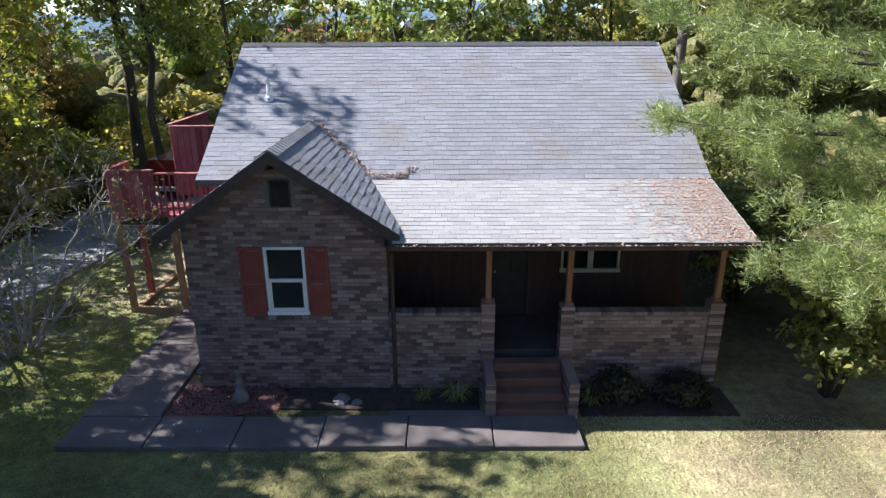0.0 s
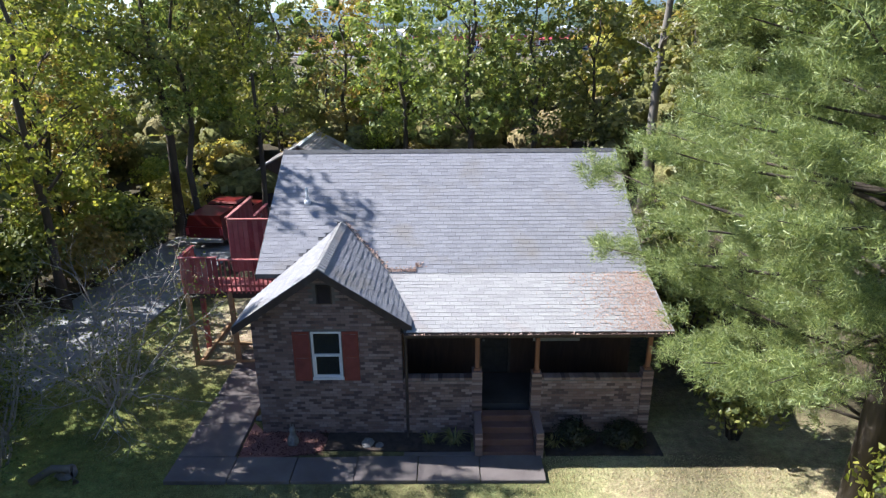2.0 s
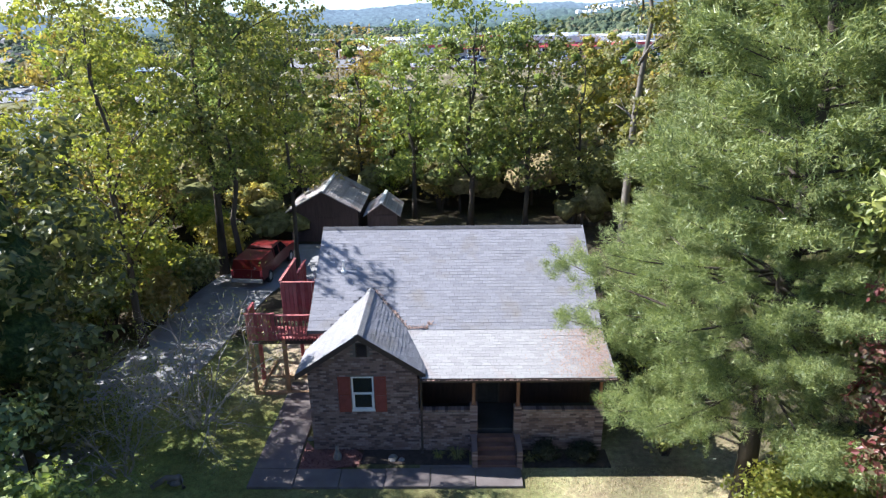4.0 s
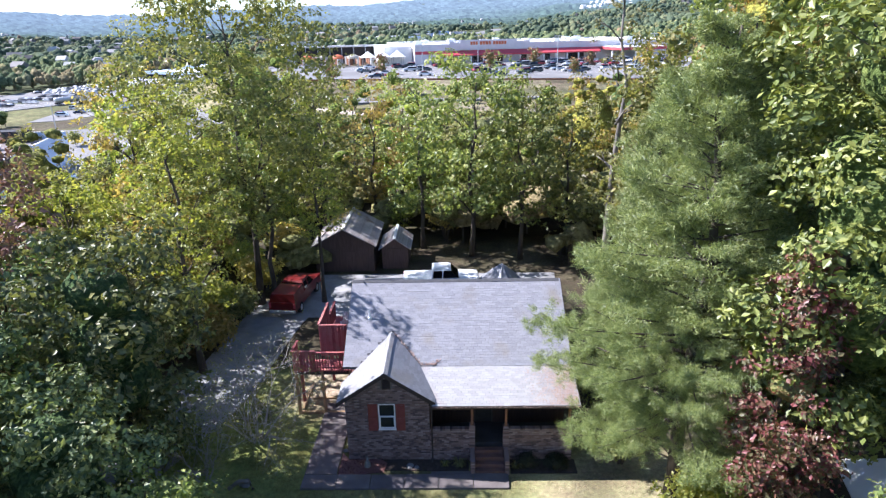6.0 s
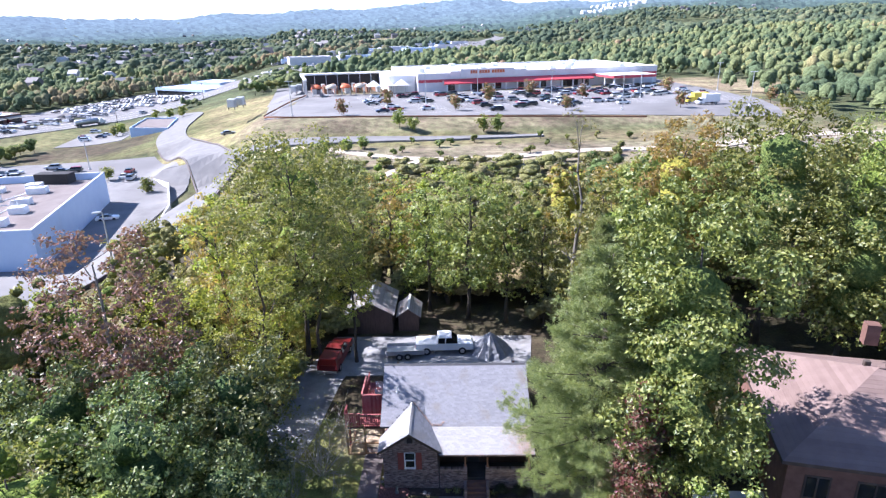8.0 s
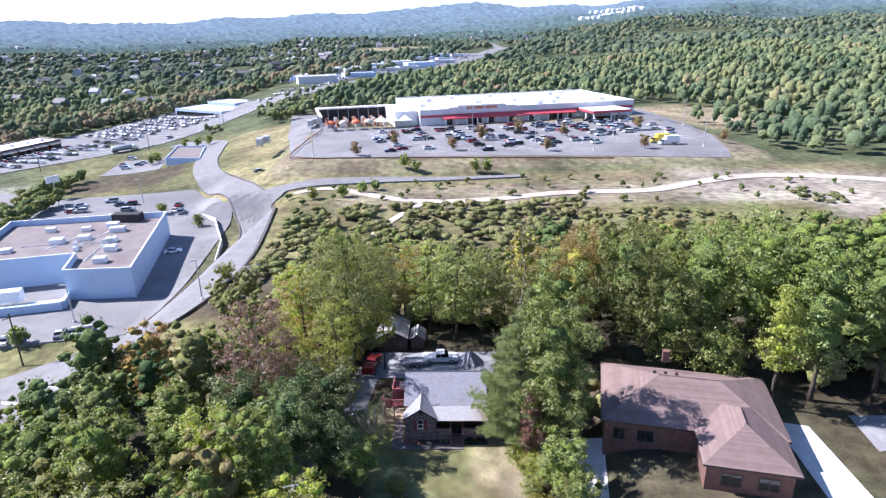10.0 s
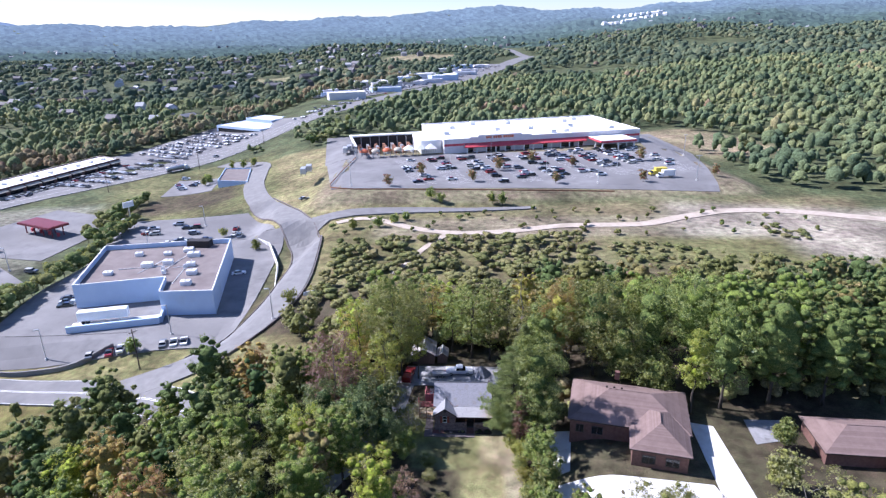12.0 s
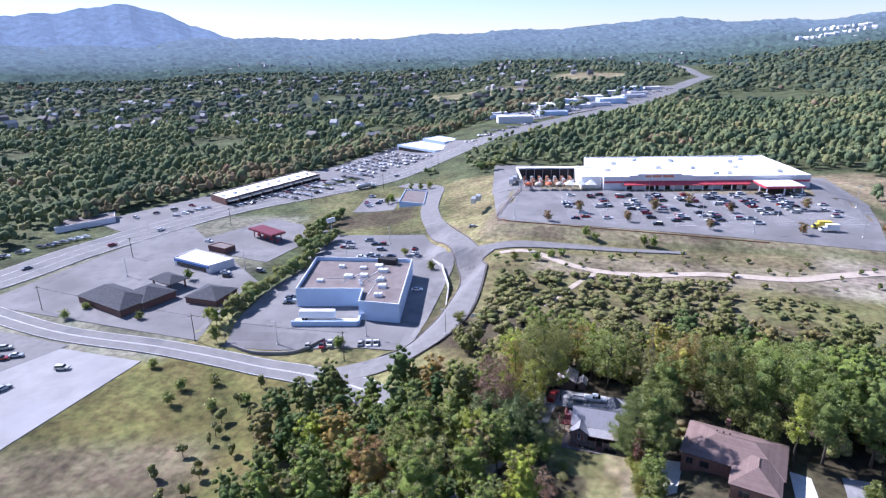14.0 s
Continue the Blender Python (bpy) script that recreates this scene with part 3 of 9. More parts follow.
def spread_zone(weight, colour):
    global ZONES
    ZONES = ZONES * (1 - weight[..., None]) + np.array(colour) * weight[..., None]


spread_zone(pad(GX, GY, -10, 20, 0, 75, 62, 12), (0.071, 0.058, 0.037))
spread_zone(pad(GX, GY, 45, 122, 6, 105, 34, 10), (0.170, 0.143, 0.078))
spread_zone(pad(GX, GY, -28, 118, 0, 26, 34, 10), (0.163, 0.143, 0.068))
spread_zone(pad(GX, GY, 60, 132, 3, 90, 8, 8) * 0.7, (0.231, 0.190, 0.136))
spread_zone(pad(GX, GY, -280, 1010, 20, 95, 70, 30), (0.22, 0.195, 0.11))
spread_zone(pad(GX, GY, -110, 1320, 0, 70, 100, 30), (0.24, 0.20, 0.12))
spread_zone(pad(GX, GY, 125, 125, -10, 45, 22, 16), (0.286, 0.245, 0.190))
spread_zone(pad(GX, GY, 75, 104, 0, 25, 10, 10), (0.150, 0.140, 0.060))
spread_zone(pad(GX, GY, -85, 215, 15, 18, 75, 8), (0.224, 0.190, 0.099))
spread_zone(pad(GX, GY, 22, 236, 6, 92, 72, 4), (0.204, 0.170, 0.109))
spread_zone(pad(GX, GY, 140, 300, 20, 22, 40, 12), (0.231, 0.184, 0.116))
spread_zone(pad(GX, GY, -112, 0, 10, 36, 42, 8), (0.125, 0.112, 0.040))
spread_zone(pad(GX, GY, -118, -24, 20, 22, 12, 14) * 0.7, (0.160, 0.125, 0.092))
spread_zone(pad(GX, GY, -100, 50, -12, 70, 9, 6), (0.184, 0.163, 0.075))
spread_zone(pad(GX, GY, -150, 235, 20, 40, 60, 10), (0.136, 0.129, 0.058))
spread_zone(pad(GX, GY, -143, 212, 20, 20, 14, 6), (0.095, 0.075, 0.048))
spread_zone(pad(GX, GY, -215, 110, 15, 45, 85, 10), (0.190, 0.184, 0.136))
spread_zone(pad(GX, GY, 5.2, -6, 0, 4.2, 16.5, 1.5), (0.19, 0.165, 0.082))
# lawn close to the house, paler than the strip beyond it
spread_zone(pad(GX, GY, 5.4, 6.2, 0, 4.2, 3.4, 1.5), (0.38, 0.325, 0.195))
spread_zone(pad(GX, GY, 8.6, -8, 4, 0.7, 12, 1.0) * 0.8, (0.300, 0.245, 0.175))
spread_zone(pad(GX, GY, -2.5, 5.0, 0, 5.0, 3.6, 2.0), (0.200, 0.195, 0.085))
spread_zone(pad(GX, GY, -10.5, 13.0, 0, 4.5, 5.0, 1.5), (0.235, 0.245, 0.075))
spread_zone(pad(GX, GY, -6.5, 16.5, 0, 2.0, 2.0, 1.0), (0.420, 0.330, 0.240))
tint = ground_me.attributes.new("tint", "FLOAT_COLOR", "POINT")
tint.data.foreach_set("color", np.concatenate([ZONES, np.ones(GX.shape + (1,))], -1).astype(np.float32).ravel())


def ground_material():
    mat = bpy.data.materials.new("grass_and_soil")
    mat.use_nodes = True
    nt = mat.node_tree
    nodes, link = nt.nodes, nt.links.new
    bsdf = nodes["Principled BSDF"]
    bsdf.inputs["Roughness"].default_value = 0.97
    bsdf.inputs["Specular IOR Level"].default_value = 0.15
    at = nodes.new("ShaderNodeAttribute")
    at.attribute_name = "tint"
    pos = nodes.new("ShaderNodeNewGeometry").outputs["Position"]
    col = at.outputs["Color"]
    for scale, lo, hi, amount in ((0.045, 0.55, 1.42, 1), (0.4, 0.55, 1.42, 1), (5.0, 0.72, 1.28, 1), (28.0, 0.7, 1.3, 1)):
        t = nodes.new("ShaderNodeTexNoise")
        t.inputs["Scale"].default_value, t.inputs["Detail"].default_value = scale, 5.0
        link(pos, t.inputs["Vector"])
        mr = nodes.new("ShaderNodeMapRange")
        mr.inputs["From Min"].default_value, mr.inputs["From Max"].default_value = 0.3, 0.7
        mr.inputs["To Min"].default_value, mr.inputs["To Max"].default_value = lo, hi
        link(t.outputs["Fac"], mr.inputs["Value"])
        hs = nodes.new("ShaderNodeHueSaturation")
        link(col, hs.inputs["Color"])
        link(mr.outputs[0], hs.inputs["Value"])
        mh = nodes.new("ShaderNodeMapRange")
        mh.inputs["From Min"].default_value, mh.inputs["From Max"].default_value = 0.35, 0.65
        mh.inputs["To Min"].default_value, mh.inputs["To Max"].default_value = 0.485, 0.52
        t2 = nodes.new("ShaderNodeTexNoise")
        t2.inputs["Scale"].default_value = scale * 1.7
        link(pos, t2.inputs["Vector"])
        link(t2.outputs["Fac"], mh.inputs["Value"])
        link(mh.outputs[0], hs.inputs["Hue"])
        col = hs.outputs[0]
    link(col, bsdf.inputs["Base Color"])
    tb = nodes.new("ShaderNodeTexNoise")
    tb.inputs["Scale"].default_value, tb.inputs["Detail"].default_value = 14.0, 6.0
    link(pos, tb.inputs["Vector"])
    bp = nodes.new("ShaderNodeBump")
    bp.inputs["Strength"].default_value, bp.inputs["Distance"].default_value = 0.8, 0.06
    link(tb.outputs["Fac"], bp.inputs["Height"])
    link(bp.outputs[0], bsdf.inputs["Normal"])
    return mat


ground_me.materials.append(ground_material())
ground_me.polygons.foreach_set("use_smooth", [True] * len(ground_me.polygons))
tagged(new("ground", ground_me), "grassy and wooded ground falling to a wide valley", "ground", kind="structure")


def smooth_line(points, spacing):
    """A curve through points, cut into even steps."""
    pts = [Vector((*p, 0)) for p in points]
    out = []
    for i in range(len(pts) - 1):
        p0, p1, p2, p3 = pts[max(i - 1, 0)], pts[i], pts[i + 1], pts[min(i + 2, len(pts) - 1)]
        n = max(2, int((p2 - p1).length / spacing))
        for k in range(n):
            t = k / n
            out.append(0.5 * ((2 * p1) + (p2 - p0) * t + (2 * p0 - 5 * p1 + 4 * p2 - p3) * t * t + (3 * p1 - p0 - 3 * p2 + p3) * t ** 3))
    out.append(pts[-1])
    return out


def ribbon(points, width, lift, spacing=4.0, offset=0.0, across=4, skirt=0.5):
    """A strip laid over the ground along a line. width: a number, or one for each end."""
    line = smooth_line(points, spacing)
    w0, w1 = width if isinstance(width, tuple) else (width, width)
    rows = []
    for i, p in enumerate(line):
        way = (line[min(i + 1, len(line) - 1)] - line[max(i - 1, 0)]).normalized()
        side = Vector((way.y, -way.x, 0))
        w = w0 + (w1 - w0) * i / (len(line) - 1)
        row = []
        for k in range(across + 1):
            q = p + side * (offset + w * (k / across - 0.5))
            row.append((q.x, q.y, hz(q.x, q.y) + lift))
        row = [(row[0][0], row[0][1], row[0][2] - skirt)] + row + [(row[-1][0], row[-1][1], row[-1][2] - skirt)]
        rows.append(row)
    n = len(rows[0])
    v = np.array(rows).reshape(-1, 3)
    ids = np.arange(len(rows) * n).reshape(len(rows), n)
    return v, np.stack([ids[:-1, :-1], ids[:-1, 1:], ids[1:, 1:], ids[1:, :-1]], -1)


def road(name, label, points, width, lift, mat, **kw):
    v, q = ribbon(points, width, lift, **kw)
    return tagged(new(name, mesh_np(name, v, q, mat)), label, "road", kind="structure")


def patch(name, label, corners, lift, mat, category="car park", n=24, level=None):
    """A four-cornered paved plot laid over the ground, with skirts at its edges."""
    a, b, c, d = [Vector((*p, 0)) for p in corners]
    rows = []
    for j in range(n + 1):
        t = j / n
        row = []
        for i in range(n + 1):
            s = i / n
            p = (a * (1 - s) + b * s) * (1 - t) + (d * (1 - s) + c * s) * t
            row.append((p.x, p.y, (hz(p.x, p.y) if level is None else level) + lift))
        rows.append(row)
    drop = 0.6
    rows = [[(x, y, z - drop) for x, y, z in rows[0]]] + rows + [[(x, y, z - drop) for x, y, z in rows[-1]]]
    rows = [[(r[0][0], r[0][1], r[0][2] - drop)] + r + [(r[-1][0], r[-1][1], r[-1][2] - drop)] for r in rows]
    m, k = len(rows), len(rows[0])
    ids = np.arange(m * k).reshape(m, k)
    me = mesh_np(name, np.array(rows).reshape(-1, 3), np.stack([ids[:-1, :-1], ids[:-1, 1:], ids[1:, 1:], ids[1:, :-1]], -1), mat)
    return tagged(new(name, me), label, category, kind="structure")


# ---- roads and paved plots ----
HIGHWAY = [(-330, -130), (-288, 0), (-272, 75), (-268, 125), (-246, 210), (-198, 292), (-166, 370), (-128, 480), (-74, 640), (2, 870), (60, 1060), (104, 1220), (118, 1350), (106, 1540), (66, 1820), (10, 2150)]
road("road", "wide grey asphalt highway along the valley", HIGHWAY, (26, 26), 0.35, M_ASPHALT, spacing=8, across=8)
LOCAL = [(-262, 52), (-200, 42), (-150, 43), (-110, 41), (-84, 36), (-55, 20), (-30, -30), (-20, -90), (-14, -200), (0, -400), (30, -700)]
road("road", "grey two-lane asphalt road below the wood", LOCAL, 10.0, 0.40, M_ASPHALT, spacing=4, across=6)
FORK = [(-82, 36), (-64, 44), (-55, 60), (-52, 78), (-55, 105), (-60, 128), (-72, 150), (-96, 185), (-112, 220), (-120, 250), (-128, 275), (-160, 300)]
road("road", "pale asphalt access road curving up to the store", FORK, (10, 11), 0.45, M_ASPHALT, spacing=3, across=6)
EAST = [(-62, 140), (-46, 147), (-22, 150), (0, 151), (26, 154)]
road("road", "asphalt service road under the store's car park", EAST, (9, 2.5), 0.5, M_ASPHALT, spacing=4)
for k, off in enumerate((-4.8, -0.2, 0.2, 4.8)):
    road("road_marking", "white painted line on the asphalt road", LOCAL[:-1], 0.15, 0.43, M_LINE, spacing=4, offset=off, across=1, skirt=0.02)
for off in (-12.3, -4.2, 4.2, 12.3):
    road("road_marking", "white painted line on the asphalt highway", HIGHWAY[1:8], 0.2, 0.39, M_LINE, spacing=8, offset=off, across=1, skirt=0.02)
TRACK = [(-50, 136), (-38, 140), (-20, 128), (-7, 123), (12, 124), (34, 131), (62, 133), (80, 142), (100, 150), (125, 148), (170, 130)]
road("dirt_track", "pale sandy dirt track across the scrub", TRACK, (3.4, 6.5), 0.22, M_DIRT, spacing=3, across=4, skirt=0.3)
road("dirt_track", "narrow sandy dirt path into the scrub", [(-7, 123), (-14, 108), (-18, 96), (-22, 84)], (2.6, 1.8), 0.2, M_DIRT, spacing=3, across=3, skirt=0.3)
patch("car_park", "large grey asphalt car park before the store", [(-60, 172), (104, 172), (122, 262), (-78, 240)], 0.12, M_LOT, n=30)
patch("car_park", "grey asphalt strip beside the store's garden yard", [(-78, 236), (-50, 238), (-62, 330), (-98, 326)], 0.16, M_LOT, n=14)
patch("car_park", "grey asphalt yard beside the store", [(96, 258), (122, 258), (116, 330), (100, 330)], 0.16, M_LOT, n=10)
patch("car_park", "grey asphalt yard round the blue building", [(-130, 50), (-61, 56), (-72, 142), (-146, 142)], 0.3, M_LOT, n=26)
patch("car_park", "grey asphalt staff parking behind the blue building", [(-146, 142.2), (-76, 142.2), (-100, 178), (-147, 166)], 0.3, M_LOT, n=20)
patch("car_park", "pale asphalt lot round the roadside businesses", [(-254, 53), (-142, 51), (-150, 104), (-251, 178)], 0.2, M_LOT, n=26)
patch("car_park", "asphalt forecourt of the filling station", [(-225, 140), (-165, 130), (-160, 185), (-205, 200)], 0.24, M_LOT, n=16)
patch("car_park", "asphalt lot of the shopping strip", [(-310, 165), (-270, 150), (-212, 320), (-250, 350)], 0.2, M_LOT, n=20)
patch("car_park", "crowded asphalt lot of the car dealer", [(-250, 330), (-200, 318), (-140, 450), (-230, 520)], 0.26, M_LOT, n=24)
patch("car_park", "asphalt lots of far roadside dealers", [(-178, 600), (-122, 590), (-6, 850), (-90, 860)], 0.5, M_LOT, n=24)
patch("car_park", "asphalt lots of the farthest roadside dealers", [(-92, 864), (-8, 854), (58, 1040), (-20, 1050)], 0.5, M_LOT, n=18)
patch("car_park", "wide pale concrete lot beyond the field", [(-310, -110), (-150, -26), (-150, 33), (-310, 30)], 0.2, M_PALE_LOT, n=24)
patch("car_park", "dark asphalt lot across the pale concrete", [(-262, 6), (-191, 10), (-184, 35), (-258, 38)], 0.26, M_ASPHALT, n=12)
patch("car_park", "asphalt lot beside the small grey building", [(-165, 225), (-140, 232), (-146, 262), (-172, 262)], 0.2, M_LOT, n=10)
DRIVE = [(-34, -22), (-22, -4), (-16.0, 8), (-13.2, 15), (-12.6, 20), (-11.8, 26), (-9, 30)]
road("driveway", "worn grey asphalt driveway in dappled shade", DRIVE, (3.4, 4.4), 0.05, M_DRIVE, spacing=1.5, across=4, skirt=0.1)
patch("driveway", "worn asphalt yard behind the house", [(-13, 25), (7, 25), (8, 32.5), (-12, 32.5)], 0.06, M_DRIVE, category="driveway", n=12)

# ---- the brick house ----
HL, HR = -4.75, 5.2            # side walls
WR = -1.05                     # the wing's inner side
FRONT, BACKWALL = 10.5, 12.2   # the wing's front and the porch's back wall
RIDGE_Y, RIDGE_Z = 16.3, 6.38
BREAK_Y, BREAK_Z = 12.2, 3.80
EAVE_Y, EAVE_Z = 9.95, 3.20
REAR_Y, REAR_Z = 22.4, 2.62
GAB_X, GAB_Z, GAB_EAVE = -2.9, 4.78, 3.34
FLOOR_Z = 0.75
house = thing("house", "single-storey brick house with grey shingle roof and deep shaded porch", "house")

PIECES = []  # pieces that are built as objects of their own, linked last


def brick_face(name, origin, along, width, tall, keep, parent, out, singles=None, label=""):
    """A mortar slab with bricks proud of it. keep(u, v): whether a brick stands there."""
    o, a, n = Vector(origin), Vector(along), Vector(out)
    lu, lv, b, h, proud = 0.2125, 0.0765, 0.2, 0.066, 0.009
    verts, quads = [], []
    rng = np.random.default_rng(len(name) + int(width * 100))
    rows = int(tall / lv)
    for j in range(rows):
        shift = 0 if j % 2 else lu / 2
        i = 0
        while i * lu - shift < width:
            u0, u1 = max(0.0, i * lu - shift), min(width, i * lu - shift + b)
            i += 1
            if u1 - u0 < 0.05 or not keep((u0 + u1) / 2, (j + 0.5) * lv):
                continue
            p = proud + rng.normal() * 0.0015
            v0 = j * lv + 0.005
            if singles and u1 - u0 > 0.19 and singles(u0, v0):
                PIECES.append(("brick", o + a * u0 + Vector((0, 0, v0)) + n * (p - proud), a, n))
                continue
            c = [o + a * u + Vector((0, 0, v)) for u, v in ((u0, v0), (u1, v0), (u1, v0 + h), (u0, v0 + h))]
            k = len(verts)
            verts += c + [q + n * p for q in c]
            quads += [(k + 4, k + 5, k + 6, k + 7), (k, k + 1, k + 5, k + 4), (k + 1, k + 2, k + 6, k + 5), (k + 2, k + 3, k + 7, k + 6), (k + 3, k, k + 4, k + 7)]
    ob = part(name, mesh_np(name, np.array([tuple(v) for v in verts]), quads, M_BRICK), M_BRICK, parent, label)
    ob["kind"] = "stuff"
    return ob


def gable_line(x):
    return GAB_Z - 0.20 - abs(x - GAB_X) * (GAB_Z - GAB_EAVE) / 2.12


# wing: hollow walls with a window opening and an attic vent opening
WX0, WX1, WZ0, WZ1 = -3.30, -2.55, 1.62, 2.95
VX0, VX1, VZ0, VZ1 = -3.08, -2.70, 3.70, 4.20
s = Shape()
t = 0.2
gz = gable_line


def wall_ring(x0, x1, z0):
    """Front wall piece between x0 and x1 from z0 up to the gable's slope."""
    xs = [x0] + [x for x in (GAB_X,) if x0 < x < x1] + [x1]
    top = [(x, gz(x)) for x in xs]
    pts = [(x0, z0), (x1, z0)] + top[::-1]
    n = len(s.v)
    k = len(pts)
    s.v += [(x, FRONT, z) for x, z in pts] + [(x, FRONT + t, z) for x, z in pts]
    s.f.append(tuple(n + i for i in range(k)))
    s.f.append(tuple(n + 2 * k - 1 - i for i in range(k)))
    s.f.extend((n + (i + 1) % k, n + i, n + k + i, n + k + (i + 1) % k) for i in range(k))


wall_ring(HL, WX0, -0.4)
wall_ring(WX1, WR, -0.4)
s.box((WX0, FRONT, -0.4), (WX1, FRONT + t, WZ0))
s.box((WX0, FRONT, WZ1), (WX1, FRONT + t, VZ0))
wall_ring(WX0, VX0, VZ0)
wall_ring(VX1, WX1, VZ0)
s.box((VX0, FRONT, VZ1), (VX1, FRONT + t, 4.35))
front_wall = part("wall_front", s, M_MORTAR, house, "brown and grey mottled brick wall in shade")
s = Shape()
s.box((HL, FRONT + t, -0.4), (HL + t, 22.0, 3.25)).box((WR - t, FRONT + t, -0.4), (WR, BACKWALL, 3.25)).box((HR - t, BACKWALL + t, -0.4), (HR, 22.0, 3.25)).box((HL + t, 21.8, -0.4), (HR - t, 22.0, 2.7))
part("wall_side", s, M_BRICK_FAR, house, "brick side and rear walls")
s = Shape()
DX0, DX1 = 0.98, 1.86
QX0, QX1, QZ0, QZ1 = 2.50, 3.75, 1.80, 2.92
s.box((WR, BACKWALL, -0.4), (DX0, BACKWALL + t, 3.3)).box((DX1, BACKWALL, -0.4), (QX0, BACKWALL + t, 3.3)).box((QX1, BACKWALL, -0.4), (HR, BACKWALL + t, 3.3))
s.box((DX0, BACKWALL, 2.80), (DX1, BACKWALL + t, 3.3)).box((QX0, BACKWALL, -0.4), (QX1, BACKWALL + t, QZ0)).box((QX0, BACKWALL, QZ1), (QX1, BACKWALL + t, 3.3)).box((DX0, BACKWALL, -0.4), (DX1, BACKWALL + t, FLOOR_Z))
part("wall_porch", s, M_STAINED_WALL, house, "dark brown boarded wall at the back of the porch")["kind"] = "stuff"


def front_keep(u, v):
    x, z = HL + u, -0.35 + v
    if z > gz(x) - 0.05:
        return False
    if WX0 - 0.08 < x < WX1 + 0.08 and WZ0 - 0.1 < z < WZ1 + 0.05:
        return False
    return not (VX0 - 0.1 < x < VX1 + 0.1 and VZ0 - 0.03 < z < VZ1 + 0.03)


brick_face("brickwork", (HL, FRONT, -0.35), (1, 0, 0), WR - HL, 5.0, front_keep, front_wall, (0, -1, 0), singles=lambda u, v: 1.15 < v < 3.15 and 1.0 < u < 3.5 and len(PIECES) < 230)
s = Shape()
for i in range(5):
    x = WX0 - 0.02 + i * (WX1 - WX0 + 0.04) / 5
    s.box((x + 0.006, FRONT - 0.045, WZ0 - 0.11), (x + (WX1 - WX0 + 0.04) / 5 - 0.006, FRONT + 0.02, WZ0 - 0.02), bevel=0.006)
part("window_sill", s, M_BRICK, house, "row of bricks on edge as sill")


def sash_window(parent, x0, x1, z0, z1, y, depth, mat, mullions=1, upright=False):
    """A window with a frame, a meeting rail or mullion and real panes."""
    win = part("window", Shape().box((x0, y - 0.012, z0), (x0 + 0.05, y + depth, z1)).box((x1 - 0.05, y - 0.012, z0), (x1, y + depth, z1)).box((x0 + 0.05, y - 0.012, z1 - 0.05), (x1 - 0.05, y + depth, z1)).box((x0 - 0.02, y - 0.03, z0 - 0.03), (x1 + 0.02, y + depth, z0 + 0.05)), mat, parent)
    if upright:
        xm = (x0 + x1) / 2
        part("mullion", Shape().box((xm - 0.06, y - 0.008, z0 + 0.05), (xm + 0.06, y + depth - 0.01, z1 - 0.05)), mat, win)
        spans = [(x0 + 0.05, xm - 0.06, z0 + 0.05, z1 - 0.05), (xm + 0.06, x1 - 0.05, z0 + 0.05, z1 - 0.05)]
    else:
        zm = (z0 + z1) / 2
        part("meeting_rail", Shape().box((x0 + 0.05, y + 0.0, zm - 0.03), (x1 - 0.05, y + depth - 0.02, zm + 0.03)), mat, win)
        spans = [(x0 + 0.05, x1 - 0.05, z0 + 0.05, zm - 0.03), (x0 + 0.05, x1 - 0.05, zm + 0.03, z1 - 0.05)]
        lo = spans[0]
        part("lower_sash", Shape().box((lo[0], y + 0.01, lo[2]), (lo[0] + 0.035, y + 0.05, lo[3])).box((lo[1] - 0.035, y + 0.01, lo[2]), (lo[1], y + 0.05, lo[3])).box((lo[0] + 0.035, y + 0.01, lo[2]), (lo[1] - 0.035, y + 0.05, lo[2] + 0.05)), mat, win)
    for a, b, c, d in spans:
        pane = part("pane", Shape().box((a, y + 0.045, c), (b, y + 0.053, d)), M_GLASS, win)
        pane.visible_shadow = False
    return win


sash_window(house, WX0, WX1, WZ0, WZ1, FRONT, 0.09, M_WHITE)
sash_window(house, QX0, QX1, QZ0, QZ1, BACKWALL, 0.09, M_CREAM, upright=True)


def shutter(x0, x1):
    s = Shape()
    z0, z1, y0, y1 = WZ0 - 0.03, WZ1 + 0.01, FRONT - 0.045, FRONT - 0.012
    s.box((x0, y0, z0), (x0 + 0.05, y1, z1)).box((x1 - 0.05, y0, z0), (x1, y1, z1))
    for z in (z0, (z0 + z1) / 2 - 0.03, z1 - 0.06):
        s.box((x0 + 0.05, y0, z), (x1 - 0.05, y1, z + 0.06))
    ob = part("shutter", s, M_SHUTTER, house, "brick-red louvred shutter")
    for half in (0, 1):
        a = z0 + 0.06 + half * ((z1 - z0) / 2 - 0.03)
        b = a + (z1 - z0) / 2 - 0.12
        for i in range(12):
            z = a + (b - a) * i / 12
            part("slat", Shape().slab([(x0 + 0.05, y0 + 0.006, z + 0.006), (x1 - 0.05, y0 + 0.006, z + 0.006), (x1 - 0.05, y1, z + (b - a) / 12), (x0 + 0.05, y1, z + (b - a) / 12)], 0.006), M_SHUTTER, ob)


